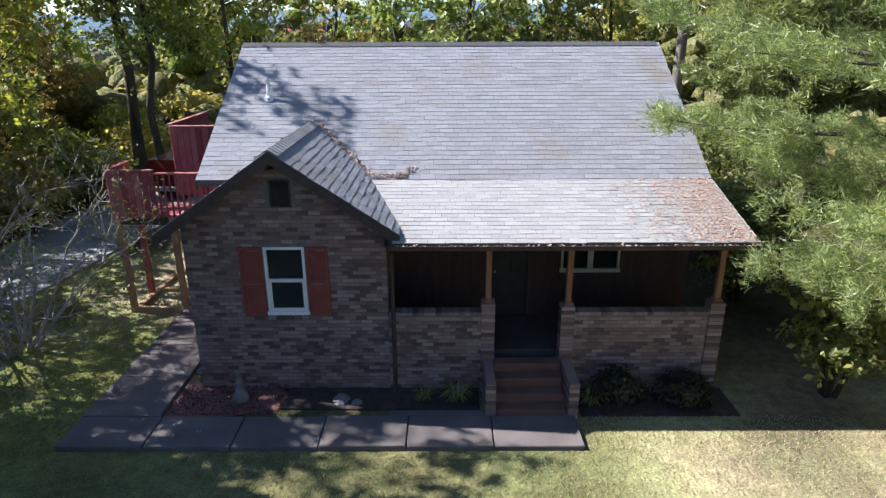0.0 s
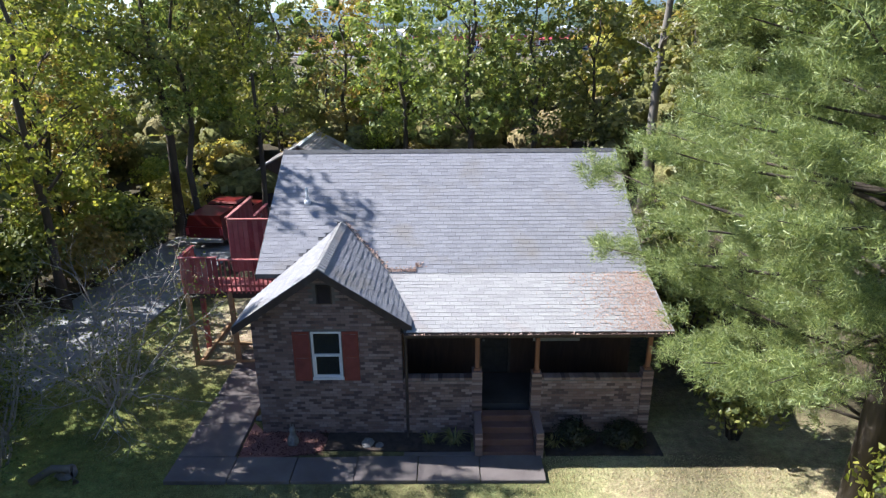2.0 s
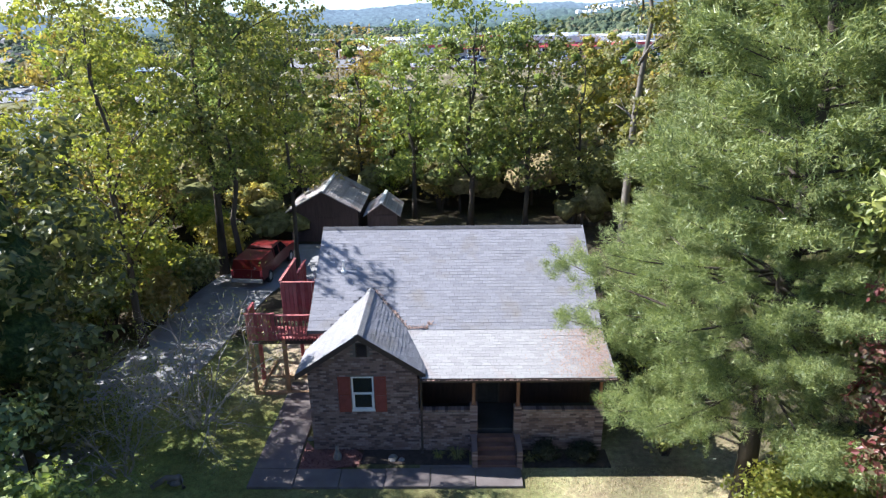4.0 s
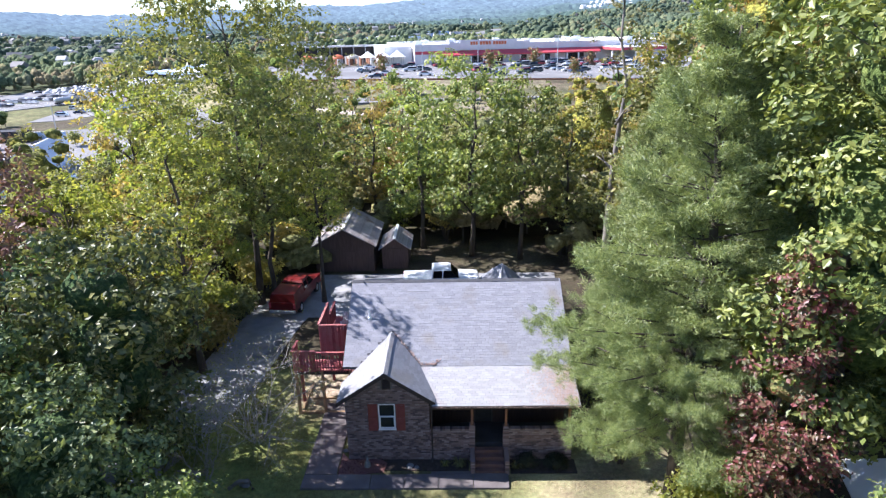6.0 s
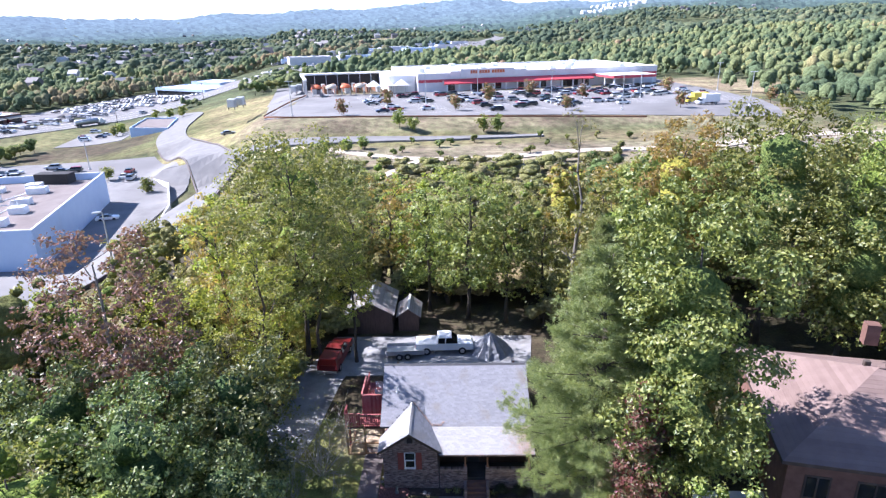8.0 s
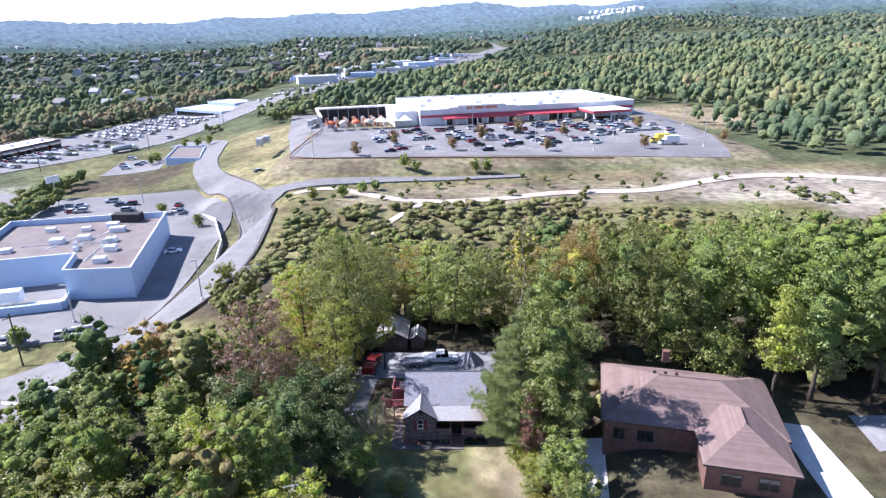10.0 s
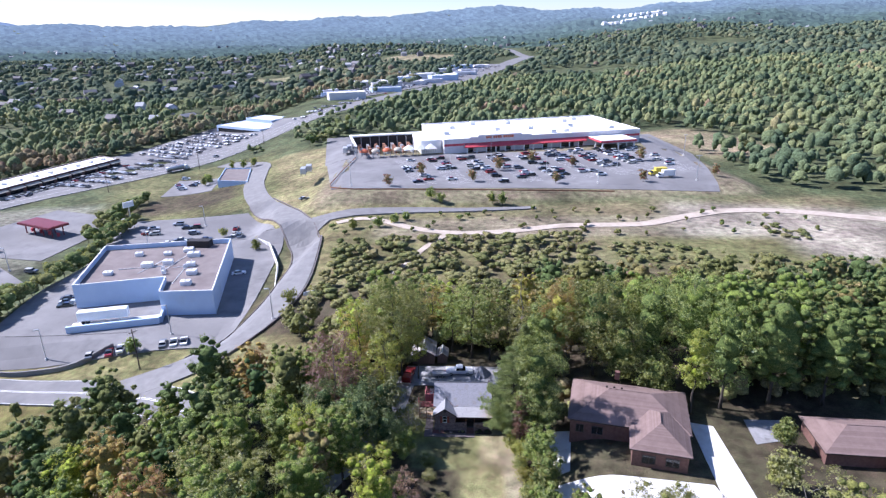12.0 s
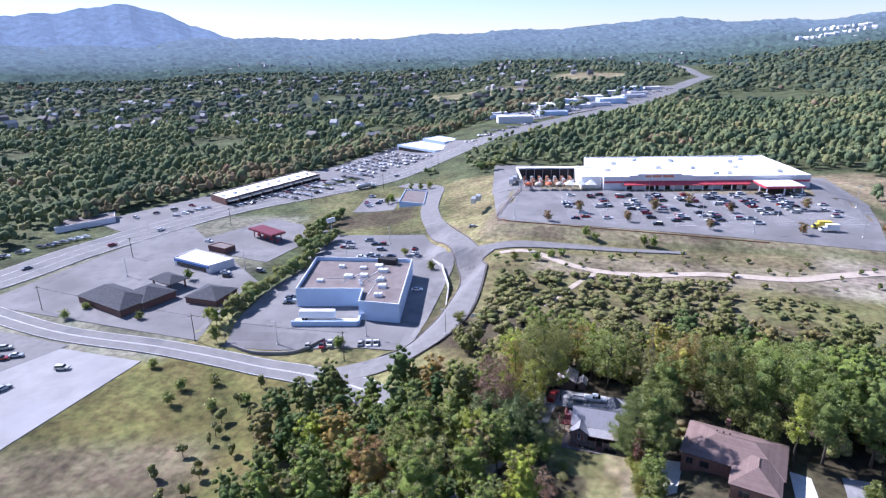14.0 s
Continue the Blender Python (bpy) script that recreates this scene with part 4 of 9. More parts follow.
shutter(-3.75, -3.33)
shutter(-2.52, -2.12)
s = Shape()
s.box((VX0, FRONT - 0.03, VZ0), (VX0 + 0.03, FRONT + 0.1, VZ1)).box((VX1 - 0.03, FRONT - 0.03, VZ0), (VX1, FRONT + 0.1, VZ1)).box((VX0 + 0.03, FRONT - 0.03, VZ1 - 0.03), (VX1 - 0.03, FRONT + 0.1, VZ1)).box((VX0 + 0.03, FRONT - 0.03, VZ0), (VX1 - 0.03, FRONT + 0.1, VZ0 + 0.03))
for i in range(7):
    z = VZ0 + 0.04 + i * 0.062
    s.face([(VX0 + 0.03, FRONT - 0.02, z), (VX1 - 0.03, FRONT - 0.02, z), (VX1 - 0.03, FRONT + 0.05, z + 0.055), (VX0 + 0.03, FRONT + 0.05, z + 0.055)])
part("attic_vent", s, M_TRIM_DARK, house, "dark louvred attic vent")

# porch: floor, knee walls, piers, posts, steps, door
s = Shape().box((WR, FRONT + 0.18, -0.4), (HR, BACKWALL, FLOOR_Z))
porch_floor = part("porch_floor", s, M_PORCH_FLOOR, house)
porch_wall_left = part("porch_wall", Shape().box((WR, FRONT - 0.06, -0.4), (0.72, FRONT + 0.14, 1.60)), M_MORTAR, house, "low brick porch wall")
porch_wall = part("porch_wall", Shape().box((2.42, FRONT - 0.06, -0.4), (5.02, FRONT + 0.14, 1.60)), M_MORTAR, house, "low brick porch wall")
brick_face("brickwork", (WR, FRONT - 0.06, -0.35), (1, 0, 0), 0.72 - WR, 1.95, lambda u, v: True, porch_wall_left, (0, -1, 0))
brick_face("brickwork", (2.42, FRONT - 0.06, -0.35), (1, 0, 0), 2.6, 1.95, lambda u, v: True, porch_wall, (0, -1, 0), singles=lambda u, v: 0.9 < v < 1.95 and len(PIECES) < 300)
for x0, x1 in ((WR + 0.02, 0.72), (2.42, 5.02)):
    n = int((x1 - x0) / 0.105)
    w = (x1 - x0) / n
    cap = part("coping", Shape().box((x0, FRONT - 0.075, 1.585), (x1, FRONT + 0.145, 1.60)), M_MORTAR, house, "bricks on edge capping the porch wall")
    cap_brick = Shape().box((0.004, FRONT - 0.085, 1.601), (w - 0.004, FRONT + 0.155, 1.665), bevel=0.006).mesh("brick", M_BRICK)
    for i in range(n):
        part("brick", cap_brick, None, cap, at=pose(x0 + w * i, 0, 0))


def brick_pier(x0, x1, y0, y1, z0, z1, parent):
    s = Shape()
    z = z0
    j = 0
    while z < z1 - 0.02:
        k = 0.004 if j % 2 else 0.0
        s.box((x0 + k, y0 + k, z), (x1 - k, y1 - k, min(z + 0.066, z1)), bevel=0.005)
        z += 0.0765
        j += 1
    core = part("pier", Shape().box((x0 + 0.012, y0 + 0.012, z0), (x1 - 0.012, y1 - 0.012, z1 - 0.01)), M_MORTAR, parent, "square brick pier")
    part("brickwork", s, M_BRICK, core)["kind"] = "stuff"


brick_pier(0.70, 0.96, FRONT - 0.12, FRONT + 0.16, -0.35, 1.85, house)
brick_pier(2.20, 2.46, FRONT - 0.12, FRONT + 0.16, -0.35, 1.78, house)
brick_pier(4.98, 5.26, FRONT - 0.12, FRONT + 0.16, -0.35, 1.85, house)
brick_pier(0.74, 0.93, 9.42, FRONT - 0.13, -0.3, 0.72, house)
brick_pier(2.23, 2.42, 9.42, FRONT - 0.13, -0.3, 0.72, house)
for x, z in ((0.83, 1.85), (2.33, 1.78), (5.12, 1.85)):
    s = Shape()
    s.box((x - 0.055, FRONT - 0.035, z), (x + 0.055, FRONT + 0.075, 3.10), bevel=0.012)
    s.box((x - 0.08, FRONT - 0.06, z), (x + 0.08, FRONT + 0.10, z + 0.07), bevel=0.01).box((x - 0.08, FRONT - 0.06, 3.0), (x + 0.08, FRONT + 0.10, 3.08), bevel=0.01)
    part("porch_post", s, M_POST, house, "square red-brown timber post")
s = Shape()
for i in range(4):
    s.box((0.94, 9.45 + 0.26 * i, -0.3), (2.22, 9.45 + 0.26 * (i + 1) + (0.02 if i < 3 else 0.0), 0.17 * (i + 1)), bevel=0.012)
part("porch_steps", s, M_BRICK_FAR, house, "dark red brick porch steps")
door = part("front_door", Shape().box((DX0 + 0.06, BACKWALL + 0.05, FLOOR_Z), (DX1 - 0.06, BACKWALL + 0.1, 2.76)), M_DARK, house, "dark panelled front door")
s = Shape()
for z0, z1 in ((0.95, 1.55), (1.7, 2.6)):
    for x0 in (DX0 + 0.16, (DX0 + DX1) / 2 + 0.03):
        s.box((x0, BACKWALL + 0.035, z0), (x0 + 0.25, BACKWALL + 0.05, z1), bevel=0.01)
part("door_panel", s, M_DARK, door)
part("door_knob", Shape().lathe([(0.012, 0), (0.03, 0.02), (0.03, 0.05), (0.01, 0.06)], (DX0 + 0.12, BACKWALL + 0.02, 1.75), 8), M_METAL, door, "small metal door knob")
part("door_frame", Shape().box((DX0, BACKWALL - 0.02, FLOOR_Z), (DX0 + 0.06, BACKWALL + 0.12, 2.8)).box((DX1 - 0.06, BACKWALL - 0.02, FLOOR_Z), (DX1, BACKWALL + 0.12, 2.8)).box((DX0 + 0.06, BACKWALL - 0.02, 2.76), (DX1 - 0.06, BACKWALL + 0.12, 2.8)), M_TRIM_DARK, house)
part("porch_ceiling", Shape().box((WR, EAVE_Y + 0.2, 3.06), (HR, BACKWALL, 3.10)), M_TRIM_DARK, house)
part("porch_beam", Shape().box((WR, FRONT - 0.05, 2.93), (HR + 0.1, FRONT + 0.10, 3.06)), M_TRIM_DARK, house)

# roof: decks, shingles in courses, caps, trim
TAB_W, TAB_E = 0.305, 0.142


def roof_deck(name, corners, label=""):
    return part(name, Shape().slab(corners, 0.12), M_FELT, house, label)


def shingle_field(deck, origin, along, up, width, length, keep, mat, singles=None):
    """Courses of shingle tabs: each a thin wedge with a raised lower edge."""
    o, a, b = Vector(origin), Vector(along).normalized(), Vector(up).normalized()
    n = a.cross(b).normalized()
    rng = np.random.default_rng(int(abs(o.x * 31 + o.y * 17 + width * 7)))
    verts, quads = [], []
    for j in range(int(length / TAB_E) + 1):
        v0 = j * TAB_E
        v1 = min(length, v0 + TAB_E + 0.02)
        if v1 - v0 < 0.03:
            continue
        shift = (j * 0.37 % 1) * TAB_W
        i = 0
        while i * TAB_W - shift < width:
            u0, u1 = max(0.0, i * TAB_W - shift), min(width, (i + 1) * TAB_W - shift - 0.006)
            i += 1
            if u1 - u0 < 0.03 or not keep((u0 + u1) / 2, (v0 + v1) / 2):
                continue
            h = 0.010 + rng.uniform(-0.003, 0.006)
            dv = rng.normal() * 0.005
            if singles and u1 - u0 > 0.29 and singles(u0, v0):
                PIECES.append(("shingle", o + a * u0 + b * (v0 + dv) + n * 0.004, a, b))
                continue
            p = [o + a * u0 + b * (v0 + dv), o + a * u1 + b * (v0 + dv), o + a * u1 + b * v1, o + a * u0 + b * v1]
            k = len(verts)
            verts += [p[0], p[1], p[0] + n * h, p[1] + n * h, p[2] + n * 0.005, p[3] + n * 0.005]
            quads += [(k, k + 1, k + 3, k + 2), (k + 2, k + 3, k + 4, k + 5)]
            if u0 > 0:
                kk = len(verts)
                verts += [p[0], p[3], p[3] + n * 0.005, p[0] + n * h]
                quads.append((kk, kk + 1, kk + 2, kk + 3))
            kk = len(verts)
            verts += [p[1], p[2], p[2] + n * 0.005, p[1] + n * h]
            quads.append((kk, kk + 1, kk + 2, kk + 3))
    ob = part("shingles", mesh_np("shingles", np.array([tuple(v) for v in verts]), quads, mat), mat, deck)
    ob["kind"] = "stuff"


RL, RR = -5.05, 5.45
gab_slope = (GAB_Z - GAB_EAVE) / 2.12
main_slope = (RIDGE_Z - BREAK_Z) / (RIDGE_Y - BREAK_Y)
meet_y = BREAK_Y + (GAB_Z - BREAK_Z) / main_slope   # where the wing's ridge runs into the main slope


def main_keep(u, v):
    """Main slope, but where the wing's roof covers it."""
    x = RL + u
    L = math.hypot(RIDGE_Y - BREAK_Y, RIDGE_Z - BREAK_Z)
    z = BREAK_Z + (RIDGE_Z - BREAK_Z) * v / L
    return not (abs(x - GAB_X) < 2.15 and z < GAB_Z - abs(x - GAB_X) * gab_slope)


deck_main = roof_deck("roof_front", [(RL, BREAK_Y, BREAK_Z), (RR, BREAK_Y, BREAK_Z), (RR, RIDGE_Y, RIDGE_Z), (RL, RIDGE_Y, RIDGE_Z)], "grey asphalt shingle main roof slope")
deck_rear = roof_deck("roof_rear", [(RL, RIDGE_Y, RIDGE_Z), (RR, RIDGE_Y, RIDGE_Z), (RR, REAR_Y, REAR_Z), (RL, REAR_Y, REAR_Z)], "rear roof slope")
deck_rear.data.materials[0] = M_SHINGLE
deck_porch = roof_deck("roof_porch", [(WR + 0.15, EAVE_Y, EAVE_Z), (RR, EAVE_Y, EAVE_Z), (RR, BREAK_Y, BREAK_Z), (WR - 0.75, BREAK_Y, BREAK_Z)], "paler shingle porch roof")
gl_top = [(GAB_X - 2.12, FRONT - 0.48, GAB_EAVE), (GAB_X, FRONT - 0.48, GAB_Z), (GAB_X, meet_y, GAB_Z), (GAB_X - 2.12, BREAK_Y - 0.55, GAB_EAVE)]
gr_top = [(GAB_X, FRONT - 0.48, GAB_Z), (GAB_X + 2.12, FRONT - 0.48, GAB_EAVE), (GAB_X + 2.12, BREAK_Y - 0.55, GAB_EAVE), (GAB_X, meet_y, GAB_Z)]
deck_gl = roof_deck("roof_gable", gl_top, "grey shingle gable slope")
deck_gr = roof_deck("roof_gable", gr_top, "grey shingle gable slope with deep course shadows")
shingle_field(deck_main, (RL, BREAK_Y, BREAK_Z + 0.004), (1, 0, 0), (0, RIDGE_Y - BREAK_Y, RIDGE_Z - BREAK_Z), RR - RL, math.hypot(RIDGE_Y - BREAK_Y, RIDGE_Z - BREAK_Z), main_keep, M_SHINGLE,
              singles=lambda u, v: 4.6 < u < 9.2 and 0.2 < v < 2.9 and sum(p[0] == "shingle" for p in PIECES) < 290)
shingle_field(deck_porch, (WR - 0.75, EAVE_Y - 0.02, EAVE_Z), (1, 0, 0), (0, BREAK_Y - EAVE_Y, BREAK_Z - EAVE_Z), RR - WR + 0.75, math.hypot(BREAK_Y - EAVE_Y, BREAK_Z - EAVE_Z), lambda u, v: u > 0.9 - 0.38 * v, M_SHINGLE_PALE)
L = math.hypot(2.12, GAB_Z - GAB_EAVE)


def gable_keep(u, v):
    return u < (BREAK_Y - 0.55 - FRONT + 0.48) + (meet_y - BREAK_Y + 0.55) * v / L


shingle_field(deck_gr, (GAB_X + 2.12, FRONT - 0.5, GAB_EAVE), (0, 1, 0), (-2.12, 0, GAB_Z - GAB_EAVE), meet_y - FRONT + 0.5, L, gable_keep, M_SHINGLE)
a_len = meet_y - FRONT + 0.5
shingle_field(deck_gl, (GAB_X - 2.12, FRONT - 0.5 + a_len, GAB_EAVE), (0, -1, 0), (2.12, 0, GAB_Z - GAB_EAVE), a_len, L, lambda u, v: gable_keep(a_len - u, v), M_SHINGLE)


def ridge_caps(start, way, length, slope, mat, name="ridge_cap"):
    """Overlapping bent caps along a ridge."""
    o, a = Vector(start), Vector(way)
    side = Vector((0, 0, 1)).cross(a).normalized()
    s = Shape()
    for i in range(int(length / 0.16)):
        p, q = o + a * (i * 0.16) + Vector((0, 0, 0.035)), o + a * (i * 0.16 + 0.19) + Vector((0, 0, 0.018))
        w, d = 0.16, 0.16 * slope
        s.face([p - side * w - Vector((0, 0, d)), p, q, q - side * w - Vector((0, 0, d))])
        s.face([p, p + side * w - Vector((0, 0, d)), q + side * w - Vector((0, 0, d)), q])
        s.face([p - side * w - Vector((0, 0, d + 0.02)), p - Vector((0, 0, 0.02)), p, p - side * w - Vector((0, 0, d))])
        s.face([p - Vector((0, 0, 0.02)), p + side * w - Vector((0, 0, d + 0.02)), p + side * w - Vector((0, 0, d)), p])
    part(name, s, mat, house)["kind"] = "stuff"


ridge_caps((RL, RIDGE_Y, RIDGE_Z), (1, 0, 0), RR - RL, 0.6, M_FELT)
ridge_caps((GAB_X, FRONT - 0.5, GAB_Z + 0.01), (0, 1, 0), meet_y - FRONT + 0.45, gab_slope, M_SHINGLE_PALE)
# rake and fascia boards, soffits
s = Shape()
for sx in (-1, 1):
    a, b = Vector((GAB_X, FRONT - 0.50, GAB_Z - 0.02)), Vector((GAB_X + sx * 2.14, FRONT - 0.50, GAB_EAVE - 0.03))
    s.slab([a, b, b + Vector((0, 0.04, 0)), a + Vector((0, 0.04, 0))] if sx > 0 else [b, a, a + Vector((0, 0.04, 0)), b + Vector((0, 0.04, 0))], 0.19)
part("rake_board", s, M_TRIM_DARK, house)
s = Shape()
for sx in (-1, 1):
    a, b = Vector((GAB_X, FRONT - 0.45, GAB_Z - 0.15)), Vector((GAB_X + sx * 2.12, FRONT - 0.45, GAB_EAVE - 0.14))
    s.slab([a, b, b + Vector((0, 0.45, 0)), a + Vector((0, 0.45, 0))] if sx > 0 else [b, a, a + Vector((0, 0.45, 0)), b + Vector((0, 0.45, 0))], 0.03)
part("soffit", s, M_TRIM_DARK, house)
for x in (RL, RR):
    s = Shape()
    for (y0, z0), (y1, z1) in (((BREAK_Y, BREAK_Z), (RIDGE_Y, RIDGE_Z)), ((RIDGE_Y, RIDGE_Z), (REAR_Y, REAR_Z))) + ((((EAVE_Y, EAVE_Z), (BREAK_Y, BREAK_Z)),) if x > 0 else ()):
        s.slab([(x - 0.02, y0, z0 - 0.02), (x + 0.02, y0, z0 - 0.02), (x + 0.02, y1, z1 - 0.02), (x - 0.02, y1, z1 - 0.02)], 0.17)
    part("rake_board", s, M_TRIM_DARK, house)
# gutter with a real trough, hung along the porch eave, and its downpipe
s = Shape()
prof = [(-0.02, 0.0), (-0.03, -0.10), (-0.10, -0.11), (-0.125, -0.02), (-0.115, -0.02), (-0.093, -0.10), (-0.035, -0.092), (-0.03, 0.0)]
x0, x1 = WR + 0.10, RR + 0.02
n = len(s.v)
s.v += [(x, EAVE_Y + dy, EAVE_Z + dz) for x in (x0, x1) for dy, dz in prof]
k = len(prof)
s.f += [(n + i, n + (i + 1) % k, n + k + (i + 1) % k, n + k + i) for i in range(k)]
s.f += [tuple(n + i for i in range(k)), tuple(n + 2 * k - 1 - i for i in range(k))]
part("gutter", s, M_TRIM_DARK, house, "dark metal gutter with leaves in it")
part("downpipe", Shape().tube([(WR + 0.13, EAVE_Y - 0.06, 3.1), (WR + 0.1, FRONT - 0.08, 2.85), (WR + 0.1, FRONT - 0.08, 0.1), (WR + 0.1, FRONT - 0.25, 0.02)], [0.04] * 4, 8), M_TRIM_DARK, house)
# vent pipe on the roof
vz = BREAK_Z + (14.4 - BREAK_Y) * main_slope
s = Shape().lathe([(0.11, -0.03), (0.10, 0.05), (0.05, 0.10), (0.045, 0.46), (0.03, 0.46)], (-4.0, 14.4, vz), 10)
part("vent_pipe", s, M_WHITE, house, "white plastic vent pipe")
# dead leaves lying in the valley, on the porch roof and in the gutter
rng = np.random.default_rng(21)
pts, nr = [], []
pn = np.array([0, -(BREAK_Z - EAVE_Z), BREAK_Y - EAVE_Y])
for _ in range(2600):
    x, y = 5.4 - abs(rng.normal()) * 0.85, rng.uniform(EAVE_Y, BREAK_Y)
    pts.append((x, y, EAVE_Z + (y - EAVE_Y) * (BREAK_Z - EAVE_Z) / (BREAK_Y - EAVE_Y) + 0.03))
    nr.append(pn + rng.normal(size=3) * 0.35)
for _ in range(420):
    f = rng.uniform(0, 1) ** 1.8
    x = GAB_X + 2.12 * (1 - f) + abs(rng.normal()) * 0.12
    z = GAB_Z - (x - GAB_X) * gab_slope if x < GAB_X + 2.12 else BREAK_Z + 0.1
    y = BREAK_Y + max(0.02, (z - BREAK_Z) / main_slope) + abs(rng.normal()) * 0.06
    pts.append((x + 0.03, y, BREAK_Z + (y - BREAK_Y) * main_slope + 0.04))
    nr.append(np.array([0, -0.5, 0.8]) + rng.normal(size=3) * 0.5)
for _ in range(260):
    pts.append((rng.uniform(WR + 0.2, RR), EAVE_Y - 0.065 + rng.normal() * 0.02, EAVE_Z - 0.045 + abs(rng.normal()) * 0.02))
    nr.append(np.array([0, 0, 1]) + rng.normal(size=3) * 0.6)
v, q = leaf_quads(np.array(pts), np.array(nr), 0.027, rng)
tagged(new("leaf_litter", mesh_np("leaf_litter", v, q, M_LEAF_LITTER)), "dry brown leaves lying on the roof and gutter", "leaves", kind="stuff")

# ---- front walk, beds and yard ----
walk_ob = thing("front_walk", "cracked grey concrete walk in front of the house", "path", kind="structure")
slabs = [(-6.55 + 1.48 * i, 8.55, -6.55 + 1.48 * (i + 1) - 0.02, 9.42) for i in range(6)] + [(-6.55, 9.44 + 1.35 * i, -5.15, 9.42 + 1.35 * (i + 1)) for i in range(4)]
slabs[5] = (0.85, 8.55, 2.36, 9.42)
rng = np.random.default_rng(3)
for x0, y0, x1, y1 in slabs:
    m = pose((x0 + x1) / 2, (y0 + y1) / 2, rng.normal() * 0.004, rng.normal() * 0.3, rng.normal() * 0.3, 0)
    part("slab", Shape().box((x0 - (x0 + x1) / 2, y0 - (y0 + y1) / 2, -0.2), (x1 - (x0 + x1) / 2, y1 - (y0 + y1) / 2, 0.09), bevel=0.012), M_CONCRETE, walk_ob, at=m)
part("slab", Shape().box((-1.0, 9.44, -0.2), (2.36, 9.60, 0.085), bevel=0.01), M_CONCRETE, walk_ob)

bed = Shape()
ring = [(-5.1, 9.46), (-4.1, 9.46), (-3.1, 9.7), (-3.0, 10.2), (-3.3, 10.46), (-4.7, 10.46), (-5.1, 10.9)]
bed.prism(ring, -0.1, 0.04)
single("mulch_bed", bed, M_MULCH, "bed of dark red bark mulch by the wall", "flower bed", kind="structure")
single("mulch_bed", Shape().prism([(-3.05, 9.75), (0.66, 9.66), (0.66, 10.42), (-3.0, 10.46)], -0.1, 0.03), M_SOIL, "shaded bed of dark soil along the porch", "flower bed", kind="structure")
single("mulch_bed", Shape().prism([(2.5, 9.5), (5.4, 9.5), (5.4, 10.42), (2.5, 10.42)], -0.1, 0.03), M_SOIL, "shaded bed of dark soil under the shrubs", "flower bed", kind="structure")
n = 1500
c = np.stack([rng.uniform(-5.1, -3.0, n), rng.uniform(9.5, 10.5, n), 0.04 + rng.uniform(0, 0.035, n)], 1)
v, q = leaf_quads(c, rng.normal(size=(n, 3)) * 0.5 + np.array([0, 0, 1]), 0.035, rng, 0.3, 0.1)
tagged(new("mulch_chips", mesh_np("mulch_chips", v, q, M_MULCH)), "red-brown bark chips scattered over the bed", "mulch", kind="stuff")

# small garden figure: a seated animal shape
s = Shape()
s.lathe([(0.13, 0), (0.15, 0.05), (0.13, 0.16), (0.085, 0.28), (0.06, 0.34), (0.075, 0.40), (0.07, 0.47), (0.03, 0.51)], (-3.85, 10.0, 0.03), 12)
s.lathe([(0.02, 0), (0.018, 0.10), (0.004, 0.13)], (-3.88, 9.99, 0.50), 6).lathe([(0.02, 0), (0.018, 0.10), (0.004, 0.13)], (-3.81, 9.99, 0.50), 6)
s.tube([(-3.95, 9.94, 0.03), (-3.93, 9.90, 0.14), (-3.88, 9.92, 0.25)], [0.035, 0.035, 0.03], 7).tube([(-3.77, 9.92, 0.03), (-3.80, 9.89, 0.14), (-3.83, 9.92, 0.25)], [0.035, 0.035, 0.03], 7)
single("garden_statue", s, M_STONE, "small pale stone seated animal in the mulch", "statue", smooth=True)


def rock(at, r, seed, mat=M_STONE, label="rounded grey field stone in the bed"):
    rg = np.random.default_rng(seed)
    s = Shape().lathe([(0.6 * r, -0.1 * r), (r, 0.15 * r), (0.95 * r, 0.45 * r), (0.6 * r, 0.75 * r), (0.15 * r, 0.85 * r)], (0, 0, 0), 9)
    s.v = [(x * (1 + rg.normal() * 0.13), y * (1 + rg.normal() * 0.13), z * (1 + rg.normal() * 0.1)) for x, y, z in s.v]
    single("stone", s, mat, label, "stone", group="stones by the house", at=pose(*at, 0, 0, rg.uniform(0, 360)))


rock((-1.95, 10.0, 0.0), 0.17, 1)
rock((-1.65, 9.92, 0.0), 0.11, 2)
rock((-9.0, 8.9, 0.0), 0.26, 3, label="grey stone at the lawn's edge")
for i in range(4):
    rock((-5.0 + 0.1 * i, 11.1 + 0.5 * i, 0.0), 0.12, 10 + i)


def tuft(at, r, n, mat, seed, label):
    """A clump of long arching blades."""
    rg = np.random.default_rng(seed)
    s = Shape()
    for _ in range(n):
        a, l = rg.uniform(0, 6.28), r * rg.uniform(0.6, 1.2)
        d = Vector((math.cos(a), math.sin(a), 0))
        w = Vector((-d.y, d.x, 0)) * 0.012
        p0, p1, p2 = Vector(at), Vector(at) + d * l * 0.45 + Vector((0, 0, l * 0.8)), Vector(at) + d * l + Vector((0, 0, l * 0.6))
        s.face([p0 - w, p0 + w, p1 + w, p1 - w])
        s.face([p1 - w, p1 + w, p2])
    single("plant", s, mat, label, "plant", group="plants before the porch")


tuft((0.25, 9.95, 0.0), 0.42, 70, F_OLIVE, 5, "grey-green spiky plant before the porch wall")
tuft((-0.4, 10.0, 0.0), 0.3, 45, F_GREEN, 6, "small green strappy plant before the porch wall")
tuft((2.75, 9.8, 0.0), 0.35, 50, F_OLIVE, 7, "spiky plant beside the steps")

